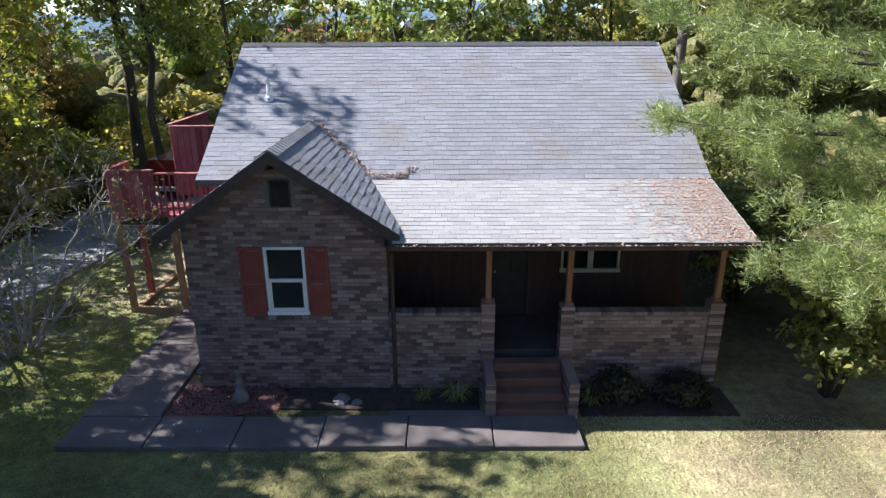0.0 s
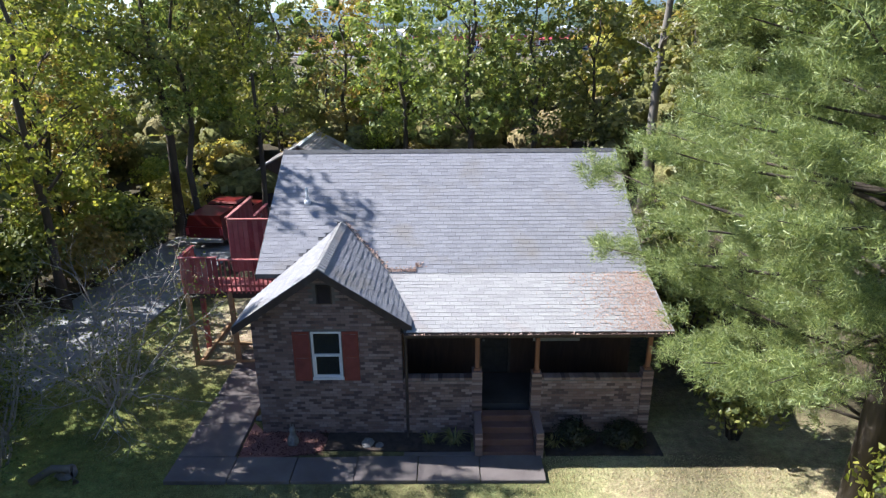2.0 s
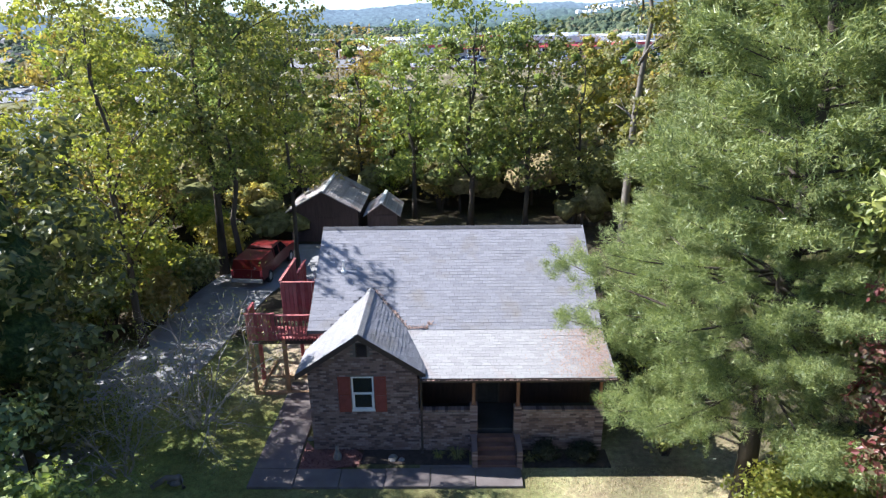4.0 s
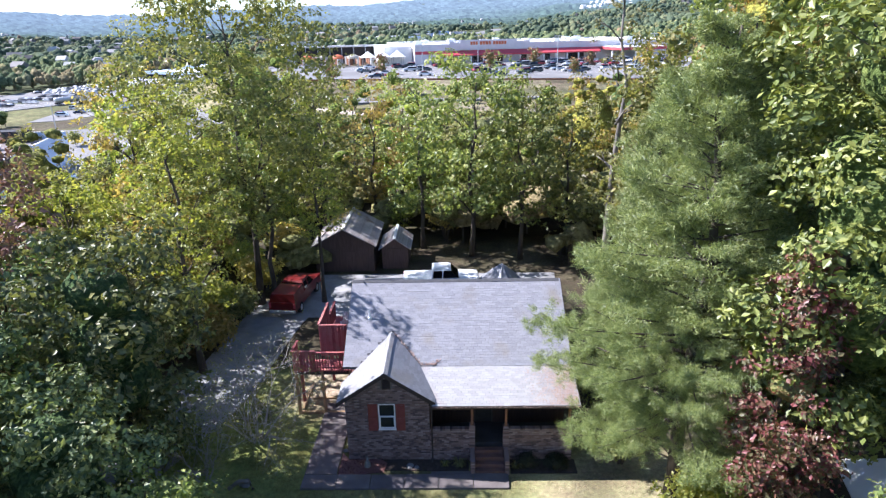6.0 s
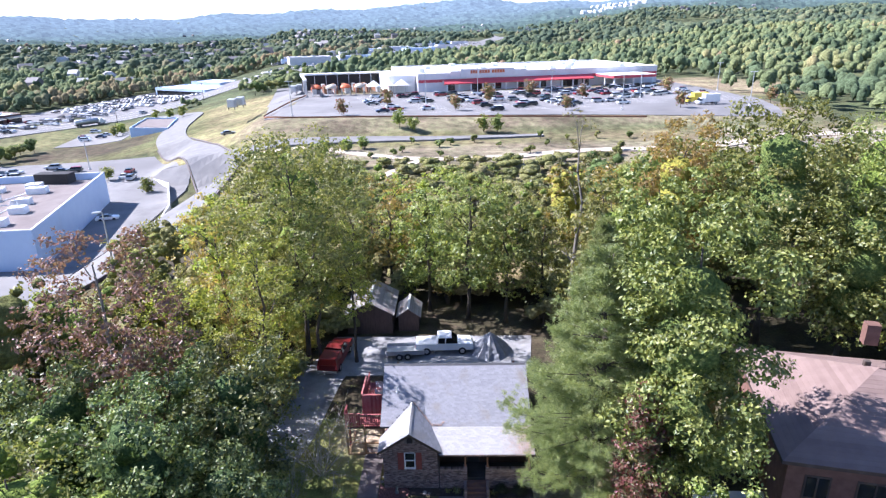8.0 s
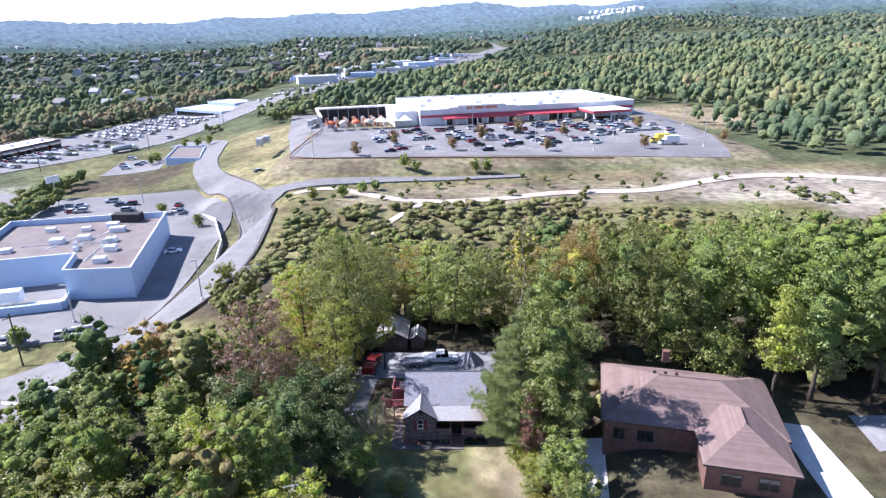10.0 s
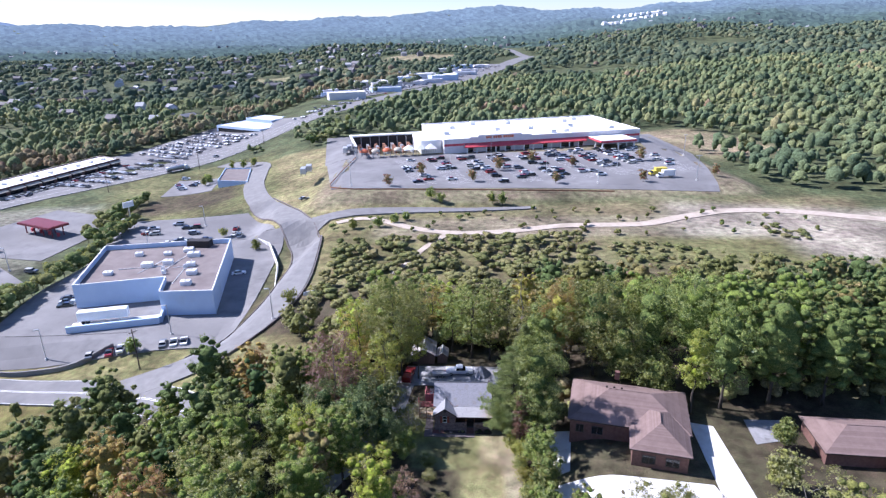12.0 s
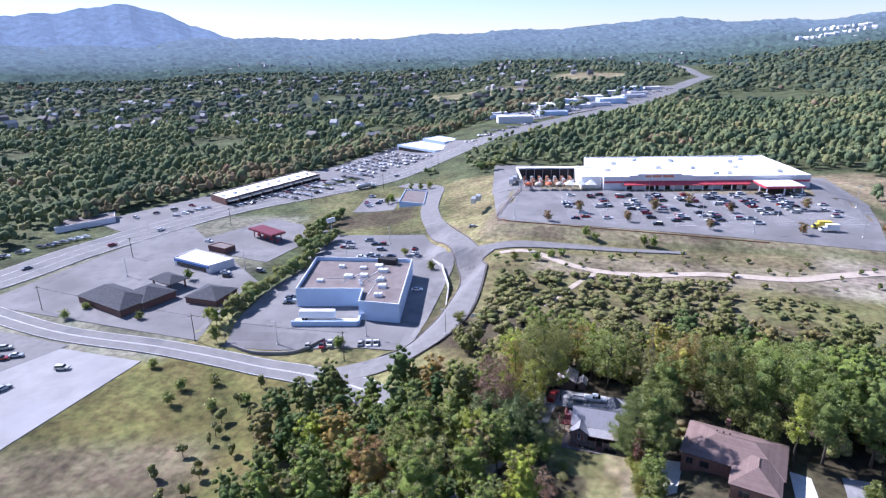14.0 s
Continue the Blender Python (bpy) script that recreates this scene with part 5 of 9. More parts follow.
# fallen branch, cut log
single("log", Shape().tube([(-9.6, 8.5, 0.12), (-9.2, 8.75, 0.3), (-8.75, 8.7, 0.35), (-8.5, 8.45, 0.14)], [0.09, 0.1, 0.09, 0.07], 8), M_BARK_PALE, "pale weathered bent log on the grass", "log", smooth=True)

# lawn: short blades, thin where it is dry
def turf(name, label, box, n, mat, seed, tall=0.038):
    rg = np.random.default_rng(seed)
    x, y = rg.uniform(box[0], box[2], n), rg.uniform(box[1], box[3], n)
    z = height(x, y)
    a = rg.uniform(0, 6.28, n)
    w, h = rg.uniform(0.004, 0.010, n), tall * rg.uniform(0.5, 1.4, n)
    lean = rg.normal(size=(n, 2)) * 0.02
    b = np.stack([x, y, z], 1)
    d = np.stack([np.cos(a) * w, np.sin(a) * w, 0 * a], 1)
    tip = b + np.stack([lean[:, 0], lean[:, 1], h], 1)
    v = np.stack([b - d, b + d, tip], 1).reshape(-1, 3)
    tagged(new(name, mesh_np(name, v, None, mat, np.arange(3 * n).reshape(n, 3))), label, "grass", kind="stuff")


F_DRY = foliage("dry_grass", [(0.44, 0.375, 0.225), (0.51, 0.44, 0.285), (0.41, 0.36, 0.20), (0.36, 0.335, 0.17)], 0.25, 0.02)
F_TURF = foliage("green_grass", [(0.17, 0.20, 0.055), (0.24, 0.26, 0.08), (0.32, 0.31, 0.12)], 0.25, 0.02)
turf("grass", "short dry tan lawn grass", (1.5, -1.0, 9.2, 8.5), 22000, F_DRY, 41)
turf("grass", "short dry tan lawn grass in the house's shade", (2.45, 8.5, 8.5, 9.5), 3500, F_DRY, 42)
turf("grass", "green lawn grass in dappled shade", (-8, 1.5, 1.5, 8.5), 26000, F_TURF, 43)
turf("grass", "green side lawn grass in dappled shade", (-12.0, 8.5, -6.6, 17.5), 24000, F_TURF, 44)

# ---- red deck on posts ----
deck = thing("deck", "raised timber deck stained faded red beside the house", "deck")
UP, LO = 2.85, 2.55
for i in range(13):
    part("board", Shape().box((-6.7 + 0.146 * i, 15.12, UP - 0.04), (-6.7 + 0.146 * i + 0.138, 19.4, UP), bevel=0.006), M_DECK, deck)
for i in range(20):
    part("board", Shape().box((-7.85 + 0.146 * i, 14.0, LO - 0.04), (-7.85 + 0.146 * i + 0.138, 15.1, LO), bevel=0.006), M_DECK, deck)
s = Shape().box((-7.85, 14.0, LO - 0.24), (-4.95, 14.05, LO - 0.045)).box((-7.85, 14.05, LO - 0.24), (-7.8, 15.1, LO - 0.045)).box((-6.7, 15.12, UP - 0.26), (-6.65, 19.4, UP - 0.045)).box((-7.8, 15.04, LO - 0.24), (-4.95, 15.1, LO - 0.045)).box((-6.65, 19.35, UP - 0.26), (-4.95, 19.4, UP - 0.045))
part("joist", s, M_TRIM_DARK, deck)
for x, y, top in ((-7.8, 14.05, LO), (-6.5, 14.05, LO), (-5.1, 14.05, LO), (-7.8, 15.05, LO), (-6.65, 17.2, UP), (-6.65, 19.3, UP), (-5.1, 19.3, UP)):
    part("post", Shape().box((x - 0.07, y - 0.07, -0.3), (x + 0.07, y + 0.07, top - 0.045), bevel=0.012), M_RAW_WOOD if y < 15 else M_DECK, deck, "timber deck post")


def fence_run(p0, p1, base, top, gap, width, solid=True):
    """Upright boards or balusters between two points, with a rail on top."""
    a, b = Vector((*p0, 0)), Vector((*p1, 0))
    ln = (b - a).length
    d = (b - a).normalized()
    turn = math.degrees(math.atan2(d.y, d.x))
    n = int(ln / (width + gap))
    for i in range(n):
        c = a + d * ((i + 0.5) * ln / n)
        part("board" if solid else "baluster", Shape().box((-width / 2, -0.012, base - 0.08), (width / 2, 0.012, top), bevel=0.004), M_DECK, deck, at=pose(c.x, c.y, rng.normal() * 0.006, 0, 0, turn))
    part("rail", Shape().box((0, -0.06, top - 0.01), (ln, 0.06, top + 0.03), bevel=0.008), M_DECK, deck, at=pose(a.x, a.y, 0, 0, 0, turn))
    part("rail", Shape().box((0, 0.014, base + 0.12), (ln, 0.05, base + 0.2), bevel=0.006), M_DECK, deck, at=pose(a.x, a.y, 0, 0, 0, turn))


fence_run((-6.72, 15.1), (-6.72, 17.7), UP, 4.52, 0.008, 0.138)
fence_run((-6.7, 15.08), (-5.15, 15.08), UP, 4.48, 0.008, 0.138)
fence_run((-6.72, 17.7), (-6.72, 19.4), UP, UP + 0.95, 0.09, 0.04, False)
fence_run((-7.88, 13.98), (-6.75, 13.98), LO, 3.62, 0.012, 0.138)
fence_run((-7.88, 15.1), (-7.88, 13.98), LO, 3.62, 0.012, 0.138)
fence_run((-6.75, 13.98), (-4.95, 13.98), LO, 3.55, 0.09, 0.045, False)
single("ground_timber", Shape().box((-7.8, 14.0, -0.05), (-5.1, 14.14, 0.12), bevel=0.01).box((-7.8, 14.16, -0.05), (-7.66, 16.8, 0.12), bevel=0.01).box((-7.6, 15.3, -0.05), (-5.1, 15.42, 0.10), bevel=0.01), M_RAW_WOOD, "raw timber edging on the bare soil under the deck", "timber")


def lawn_chair(at, turn):
    ch = thing("chair", "white slatted garden chair on the red deck", "chair", at, turn, group="chairs on the deck")
    for x in (-0.27, 0.25):
        for y in (-0.25, 0.23):
            part("leg", Shape().box((x, y, 0), (x + 0.03, y + 0.03, 0.42 if y < 0 else 0.9)), M_WHITE, ch)
        part("armrest", Shape().box((x - 0.01, -0.25, 0.62), (x + 0.045, 0.26, 0.65)), M_WHITE, ch)
    for i in range(6):
        part("slat", Shape().box((-0.26, -0.24 + 0.085 * i, 0.40), (0.27, -0.24 + 0.085 * i + 0.06, 0.425)), M_WHITE, ch)
    for i in range(5):
        part("slat", Shape().box((-0.23 + 0.1 * i, 0.24, 0.45), (-0.23 + 0.1 * i + 0.06, 0.262, 0.95)), M_WHITE, ch)
    return ch


lawn_chair((-5.75, 18.3, UP), 170)
lawn_chair((-5.75, 17.3, UP), 200)


# ---- sheds ----
def gable_shed(label, x0, x1, y0, y1, eave, ridge, base=-0.3):
    sh = thing("shed", label, "shed", group="sheds behind the house")
    xm, t = (x0 + x1) / 2, 0.1
    for y, flip in ((y0, 0), (y1 - t, 0)):
        s = Shape()
        ring = [(x0, base), (x1, base), (x1, eave), (xm, ridge - 0.08), (x0, eave)]
        n, k = 0, 5
        s.v = [(x, y, z) for x, z in ring] + [(x, y + t, z) for x, z in ring]
        s.f = [tuple(range(5)), tuple(9 - i for i in range(5))] + [((i + 1) % 5, i, 5 + i, 5 + (i + 1) % 5) for i in range(5)]
        part("wall", s, M_SHED_WALL, sh)
    part("wall", Shape().box((x0, y0 + t, base), (x0 + t, y1 - t, eave)), M_SHED_WALL, sh)
    part("wall", Shape().box((x1 - t, y0 + t, base), (x1, y1 - t, eave)), M_SHED_WALL, sh)
    k = (ridge - eave) / (x1 - xm)
    for sx in (-1, 1):
        xe = xm + sx * ((x1 - x0) / 2 + 0.25)
        ze = ridge - ((x1 - x0) / 2 + 0.25) * k
        a, b = (xm, ridge), (xe, ze)
        c = [(b[0], y0 - 0.25, b[1]), (b[0], y1 + 0.25, b[1]), (a[0], y1 + 0.25, a[1]), (a[0], y0 - 0.25, a[1])]
        roof = part("roof", Shape().slab(c[::-1] if sx < 0 else c, 0.07), M_SHED_ROOF, sh)
        rows = Shape()
        for j in range(16):
            f0, f1 = j / 16, (j + 1) / 16
            p = [Vector(c[0]).lerp(Vector(c[3]), f0), Vector(c[1]).lerp(Vector(c[2]), f0), Vector(c[1]).lerp(Vector(c[2]), f1), Vector(c[0]).lerp(Vector(c[3]), f1)]
            up = Vector((0, 0, 0.025))
            rows.face([p[0], p[1], p[1] + up, p[0] + up]).face([p[0] + up, p[1] + up, p[2] + up * 0.2, p[3] + up * 0.2])
        part("shingle_course", rows, M_SHED_ROOF, roof)
    part("ridge_cap", Shape().slab([(xm - 0.12, y0 - 0.26, ridge + 0.01), (xm, y0 - 0.26, ridge + 0.05), (xm, y1 + 0.26, ridge + 0.05), (xm - 0.12, y1 + 0.26, ridge + 0.01)], 0.03).slab([(xm, y0 - 0.26, ridge + 0.05), (xm + 0.12, y0 - 0.26, ridge + 0.01), (xm + 0.12, y1 + 0.26, ridge + 0.01), (xm, y1 + 0.26, ridge + 0.05)], 0.03), M_WHITE, sh)
    part("door", Shape().box((xm - 0.9, y0 - 0.05, base), (xm + 0.9, y0 - 0.004, 1.75), bevel=0.01), M_SHED_WALL, sh, "brown boarded double door")
    return sh


gable_shed("brown boarded shed with an old leaf-strewn shingle roof", -11.0, -6.3, 33.3, 39.0, 2.35, 3.65)
gable_shed("small brown boarded shed beside the larger shed", -5.7, -3.6, 33.8, 37.0, 1.9, 2.65)

# ---- vehicles ----
def side_body(profile, half, taper=0.0):
    """A body from a side outline (x, z), with its upper part drawn in."""
    s = Shape()
    zmax, zmin = max(z for _, z in profile), min(z for _, z in profile)
    k = len(profile)
    for sy in (-1, 1):
        s.v += [(x, sy * (half - taper * (z - zmin) / (zmax - zmin)), z) for x, z in profile]
    s.f = [tuple(range(k - 1, -1, -1))[::-1], tuple(2 * k - 1 - i for i in range(k))]
    s.f += [((i + 1) % k, i, k + i, k + (i + 1) % k) for i in range(k)]
    return s


def wheels(ob, x_front, x_rear, half, r):
    for x in (x_front, x_rear):
        for sy in (-1, 1):
            w = part("wheel", Shape().tube([(x, sy * (half - 0.2), r), (x, sy * half, r)], [r, r], 12), M_TYRE, ob)
            part("rim", Shape().tube([(x, sy * (half - 0.02), r), (x, sy * (half + 0.012), r)], [r * 0.6, r * 0.55], 10), M_METAL, w)


def make_pickup(label, at, turn, paint, topper=False, category="pickup truck"):
    ob = thing("pickup_truck", label, category, at, turn)
    part("body", side_body([(-2.75, 0.5), (2.75, 0.5), (2.8, 0.85), (2.7, 1.08), (1.35, 1.15), (1.1, 1.16), (-0.7, 1.16), (-0.72, 1.13), (-2.75, 1.13)], 0.95, 0.05), paint, ob)
    part("cab_glass", side_body([(-0.62, 1.165), (1.3, 1.165), (0.72, 1.72), (-0.5, 1.72)], 0.86, 0.12), M_CAR_GLASS, ob)
    part("roof", side_body([(-0.62, 1.70), (0.76, 1.70), (0.55, 1.80), (-0.48, 1.80)], 0.76, 0.08), paint, ob)
    for x in (-0.62, 0.12):
        for sy in (-1, 1):
            part("pillar", Shape().tube([(x, sy * 0.88, 1.16), (x + 0.05, sy * 0.76, 1.72)], [0.04, 0.04], 5), paint, ob)
    for sy in (-1, 1):
        part("headlight", Shape().box((2.7, sy * 0.72 - 0.15, 0.82), (2.79, sy * 0.72 + 0.15, 1.0), bevel=0.02), M_WHITE, ob)
        part("tail_light", Shape().box((-2.79, sy * 0.85 - 0.07, 0.75), (-2.74, sy * 0.85 + 0.07, 1.08)), M_RED, ob)
    part("bumper", Shape().box((2.72, -0.9, 0.42), (2.9, 0.9, 0.62), bevel=0.03), M_METAL, ob)
    part("bumper", Shape().box((-2.92, -0.9, 0.42), (-2.74, 0.9, 0.6), bevel=0.03), M_METAL, ob)
    if topper:
        part("cargo_cover", side_body([(-2.7, 1.14), (-0.74, 1.14), (-0.8, 1.7), (-2.55, 1.66)], 0.9, 0.12), paint, ob)
    wheels(ob, 1.75, -1.7, 0.95, 0.38)
    return ob


make_pickup("white crew-cab pickup truck parked behind the house", (-0.9, 29.6, 0.06), 2, M_WHITE_CAR)
make_pickup("dark red pickup truck in deep shade by the driveway", (-11.2, 27.6, 0.06), 84, M_RED_CAR, topper=True)
tr = thing("flatbed_trailer", "low grey flatbed trailer parked behind the house", "trailer", (-4.6, 28.6, 0.06), 4)
part("bed", Shape().box((-1.8, -0.85, 0.5), (1.8, 0.85, 0.62), bevel=0.02), M_METAL, tr)
part("side_board", Shape().box((-1.8, -0.85, 0.62), (1.8, -0.8, 0.95)).box((-1.8, 0.8, 0.62), (1.8, 0.85, 0.95)), M_METAL, tr)
part("tongue", Shape().tube([(1.8, 0, 0.5), (2.9, 0, 0.45)], [0.05, 0.05], 6), M_METAL, tr)
wheels(tr, 0.2, -0.6, 0.95, 0.32)
part("jack_stand", Shape().box((2.75, -0.05, 0), (2.85, 0.05, 0.46)), M_METAL, tr)

# gravel heap under a grey sheet
n_r, n_a = 10, 26
s = Shape()
rg = np.random.default_rng(17)
for i in range(n_r + 1):
    for a in range(n_a):
        f = i / n_r
        r = 2.1 * (1 - f) ** 0.9 * (1 + 0.10 * math.sin(a * 3 + 0.4) + 0.06 * math.sin(a * 7))
        s.v.append((3.6 + r * 1.05 * math.cos(2 * math.pi * a / n_a), 29.4 + r * math.sin(2 * math.pi * a / n_a), -0.05 + 2.15 * f + rg.normal() * 0.04 * (1 - f)))
for i in range(n_r):
    for a in range(n_a):
        b = (a + 1) % n_a
        s.f.append((i * n_a + a, i * n_a + b, (i + 1) * n_a + b, (i + 1) * n_a + a))
single("covered_mound", s, M_TARP, "cone-shaped grey heap under a sheet behind the house", "mound")

# boundary rails and logs by the driveway
for i, (x0, y0, x1, y1) in enumerate(((-16.6, 13.8, -14.6, 17.0), (-16.0, 13.2, -14.2, 16.2))):
    single("fallen_pole", Shape().tube([(x0, y0, 0.12), ((x0 + x1) / 2, (y0 + y1) / 2, 0.35), (x1, y1, 0.5)], [0.07, 0.06, 0.05], 6), M_BARK, "thin dark pole lying beside the driveway", "pole", group="poles by the driveway", smooth=True)

# ---- the brown-roofed house and the next one ----
def hip_roof_faces(x0, x1, y0, y1, eave, ridge, over=0.45):
    """Four slopes over a rectangle, each as its top corners."""
    x0, x1, y0, y1 = x0 - over, x1 + over, y0 - over, y1 + over
    if x1 - x0 >= y1 - y0:
        h = (y1 - y0) / 2
        a, b = (x0 + h, (y0 + y1) / 2, ridge), (x1 - h, (y0 + y1) / 2, ridge)
    else:
        h = (x1 - x0) / 2
        a, b = ((x0 + x1) / 2, y0 + h, ridge), ((x0 + x1) / 2, y1 - h, ridge)
    c = [(x0, y0, eave), (x1, y0, eave), (x1, y1, eave), (x0, y1, eave)]
    if x1 - x0 >= y1 - y0:
        return [[c[0], c[1], b, a], [c[1], c[2], b], [c[2], c[3], a, b], [c[3], c[0], a]], (a, b)
    return [[c[0], c[1], a], [c[1], c[2], b, a], [c[2], c[3], b], [c[3], c[0], a, b]], (a, b)


def course_lines(face, n, lift=0.013):
    """Raised shingle courses over a slope whose first two corners are the eave."""
    s = Shape()
    p = [Vector(q) for q in face]
    a, b = p[0], p[1]
    c, d = (p[2], p[3]) if len(p) == 4 else (p[2], p[2])
    for j in range(n):
        f0, f1 = j / n, (j + 1) / n
        q = [a.lerp(d, f0), b.lerp(c, f0), b.lerp(c, f1), a.lerp(d, f1)]
        up = Vector((0, 0, lift))
        s.face([q[0], q[1], q[1] + up, q[0] + up]).face([q[0] + up, q[1] + up, q[2] + up * 0.2, q[3] + up * 0.2])
    return s


def hip_building(name, label, at, turn, w, d, base, eave, ridge, wall_mat, roof_mat, wing=None, category="house", courses=22, openings=()):
    """A building under hipped roofs; wing: a second rectangle (x0, x1, y0, y1, ridge)."""
    ob = thing(name, label, category, (at[0], at[1], 0), turn)
    rects = [(0, w, 0, d, ridge)] + ([wing] if wing else [])
    for x0, x1, y0, y1, rz in rects:
        t = 0.25
        for lo, hi in (((x0, y0), (x1, y0 + t)), ((x0, y1 - t), (x1, y1)), ((x0, y0 + t), (x0 + t, y1 - t)), ((x1 - t, y0 + t), (x1, y1 - t))):
            part("wall", Shape().box((*lo, base), (*hi, eave)), wall_mat, ob)
        faces, (a, b) = hip_roof_faces(x0, x1, y0, y1, eave, rz)
        for f in faces:
            r = part("roof", Shape().slab(f, 0.14), roof_mat, ob)
            part("shingle_course", course_lines(f, courses), roof_mat, r)
        part("ridge_cap", Shape().tube([(a[0], a[1], a[2] + 0.02), (b[0], b[1], b[2] + 0.02)], [0.1, 0.1], 6), roof_mat, ob)
        part("fascia", Shape().box((x0 - 0.47, y0 - 0.47, eave - 0.2), (x1 + 0.47, y0 - 0.43, eave - 0.0)).box((x0 - 0.47, y1 + 0.43, eave - 0.2), (x1 + 0.47, y1 + 0.47, eave)).box((x0 - 0.47, y0 - 0.43, eave - 0.2), (x0 - 0.43, y1 + 0.43, eave)).box((x1 + 0.43, y0 - 0.43, eave - 0.2), (x1 + 0.47, y1 + 0.43, eave)), M_TRIM_DARK, ob)
    for x0, x1, z0, z1, y in openings:
        # Frames in dark trim: the shade on this front is put into their colour.
        wn_ = part("window", Shape().box((x0, y - 0.06, z0), (x0 + 0.1, y - 0.002, z1)).box((x1 - 0.1, y - 0.06, z0), (x1, y - 0.002, z1)).box((x0 + 0.1, y - 0.06, z1 - 0.1), (x1 - 0.1, y - 0.002, z1)).box((x0 + 0.1, y - 0.06, z0), (x1 - 0.1, y - 0.002, z0 + 0.1)).box(((x0 + x1) / 2 - 0.04, y - 0.06, z0 + 0.1), ((x0 + x1) / 2 + 0.04, y - 0.002, z1 - 0.1)), M_TRIM_DARK, ob)
        part("pane", Shape().box((x0 + 0.1, y - 0.03, z0 + 0.1), (x1 - 0.1, y - 0.004, z1 - 0.1)), M_GLASS, wn_)
    return ob


N2 = (17.9, 3.4)
n2 = hip_building("house", "brick house under a wide brown hipped shingle roof", N2, -12.5, 18.0, 11.5, 2.0, 8.2, 10.9, M_BRICK_FAR, M_BROWN_ROOF, wing=(9.6, 17.6, -5.4, 5.5, 10.4),
                  openings=((3.4, 5.2, 5.7, 7.2, 0.0), (0.9, 2.2, 5.7, 7.2, 0.0), (11.0, 13.0, 5.7, 7.2, -5.4), (14.4, 16.4, 5.7, 7.2, -5.4)))
s = Shape().box((6.6, 10.0, 10.2), (7.4, 10.7, 11.6))
part("chimney", s, M_BRICK_FAR, n2)
for x in (5.2, 6.4, 7.6):
    part("roof_vent", Shape().box((x, 6.2, 10.55), (x + 0.35, 6.5, 11.0), bevel=0.03), M_TRIM_DARK, n2)
hip_building("house", "low house under a pinkish-brown hipped roof", (55.0, -3.0), -4, 15.0, 8.5, 3.5, 7.4, 9.4, M_BRICK_FAR, M_BROWN_ROOF, wing=(8.5, 14.5, -3.2, 4.0, 9.0), courses=14)
for corners, label in (([(13.6, -5.0), (16.5, -10.0), (38.5, -13.5), (37.0, -8.0)], "white concrete terrace before the brown-roofed house"), ([(37.4, -10.5), (42.0, -10.5), (41.8, 6.0), (38.2, 7.0)], "white concrete drive beside the brown-roofed house"), ([(12.8, -3.4), (17.2, -3.0), (18.6, 6.0), (15.2, 8.0)], "white concrete side path of the brown-roofed house")):
    patch("terrace", label, corners, 0.06, M_PALE_CONCRETE, category="terrace", n=16)
patch("driveway", "shaded asphalt drive behind the white terrace", [(47, 1.5), (53.5, 3.0), (54, 8), (47.5, 8)], 0.06, M_DRIVE, category="driveway", n=12)

# ---- store, blue building and the businesses along the highway ----
def local(origin, along):
    """A matrix whose x runs along a wall."""
    a = Vector((*along, 0)).normalized()
    m = Matrix((a, Vector((-a.y, a.x, 0)), Vector((0, 0, 1)))).transposed().to_4x4()
    m.translation = Vector((*origin, 0))
    return m


def flat_building(name, label, ring, base, top, wall_mat, roof_mat, category, parapet=0.6, cap=None):
    """A flat-roofed building over a ring of corners (counter-clockwise), with upstand walls."""
    ob = thing(name, label, category)
    k = len(ring)
    pts = [Vector((*p, 0)) for p in ring]
    inner = []
    for i in range(k):
        d0, d1 = (pts[i] - pts[i - 1]).normalized(), (pts[(i + 1) % k] - pts[i]).normalized()
        n0, n1 = Vector((-d0.y, d0.x, 0)), Vector((-d1.y, d1.x, 0))
        inner.append(pts[i] + (n0 + n1) / max(0.4, 1 + n0.dot(n1)) * 0.35)
    for i in range(k):
        j = (i + 1) % k
        part("wall", Shape().prism([tuple(pts[i][:2]), tuple(pts[j][:2]), tuple(inner[j][:2]), tuple(inner[i][:2])], base, top), wall_mat, ob)
        if cap:
            part("coping", Shape().prism([tuple(pts[i][:2]), tuple(pts[j][:2]), tuple(inner[j][:2]), tuple(inner[i][:2])], top + 0.004, top + 0.16), cap, ob)
    part("roof", Shape().prism([tuple(p[:2]) for p in inner], top - parapet - 0.3, top - parapet), roof_mat, ob)
    return ob


def roof_unit(parent, x, y, z, sx=2.0, sy=1.6, sz=1.2, turn=0.0):
    u = part("air_handler", Shape().box((-sx / 2, -sy / 2, 0), (sx / 2, sy / 2, sz), bevel=0.08), M_WHITE, parent, at=pose(x, y, z, 0, 0, turn))
    part("fan_cowl", Shape().lathe([(0.45, 0), (0.45, 0.14), (0.38, 0.16)], (0, 0, sz), 10), M_METAL, u)


# the store
U, V = Vector((0.9615, 0.2747, 0)), Vector((-0.2747, 0.9615, 0))
SA = Vector((-15, 248, 0))
S_M = local((-15, 248), U[:2])
WID, DEP, ST, SB = 116.5, 63.0, 11.4, 3.6


def sp(u, v):
    p = SA + U * u + V * v
    return (p.x, p.y)


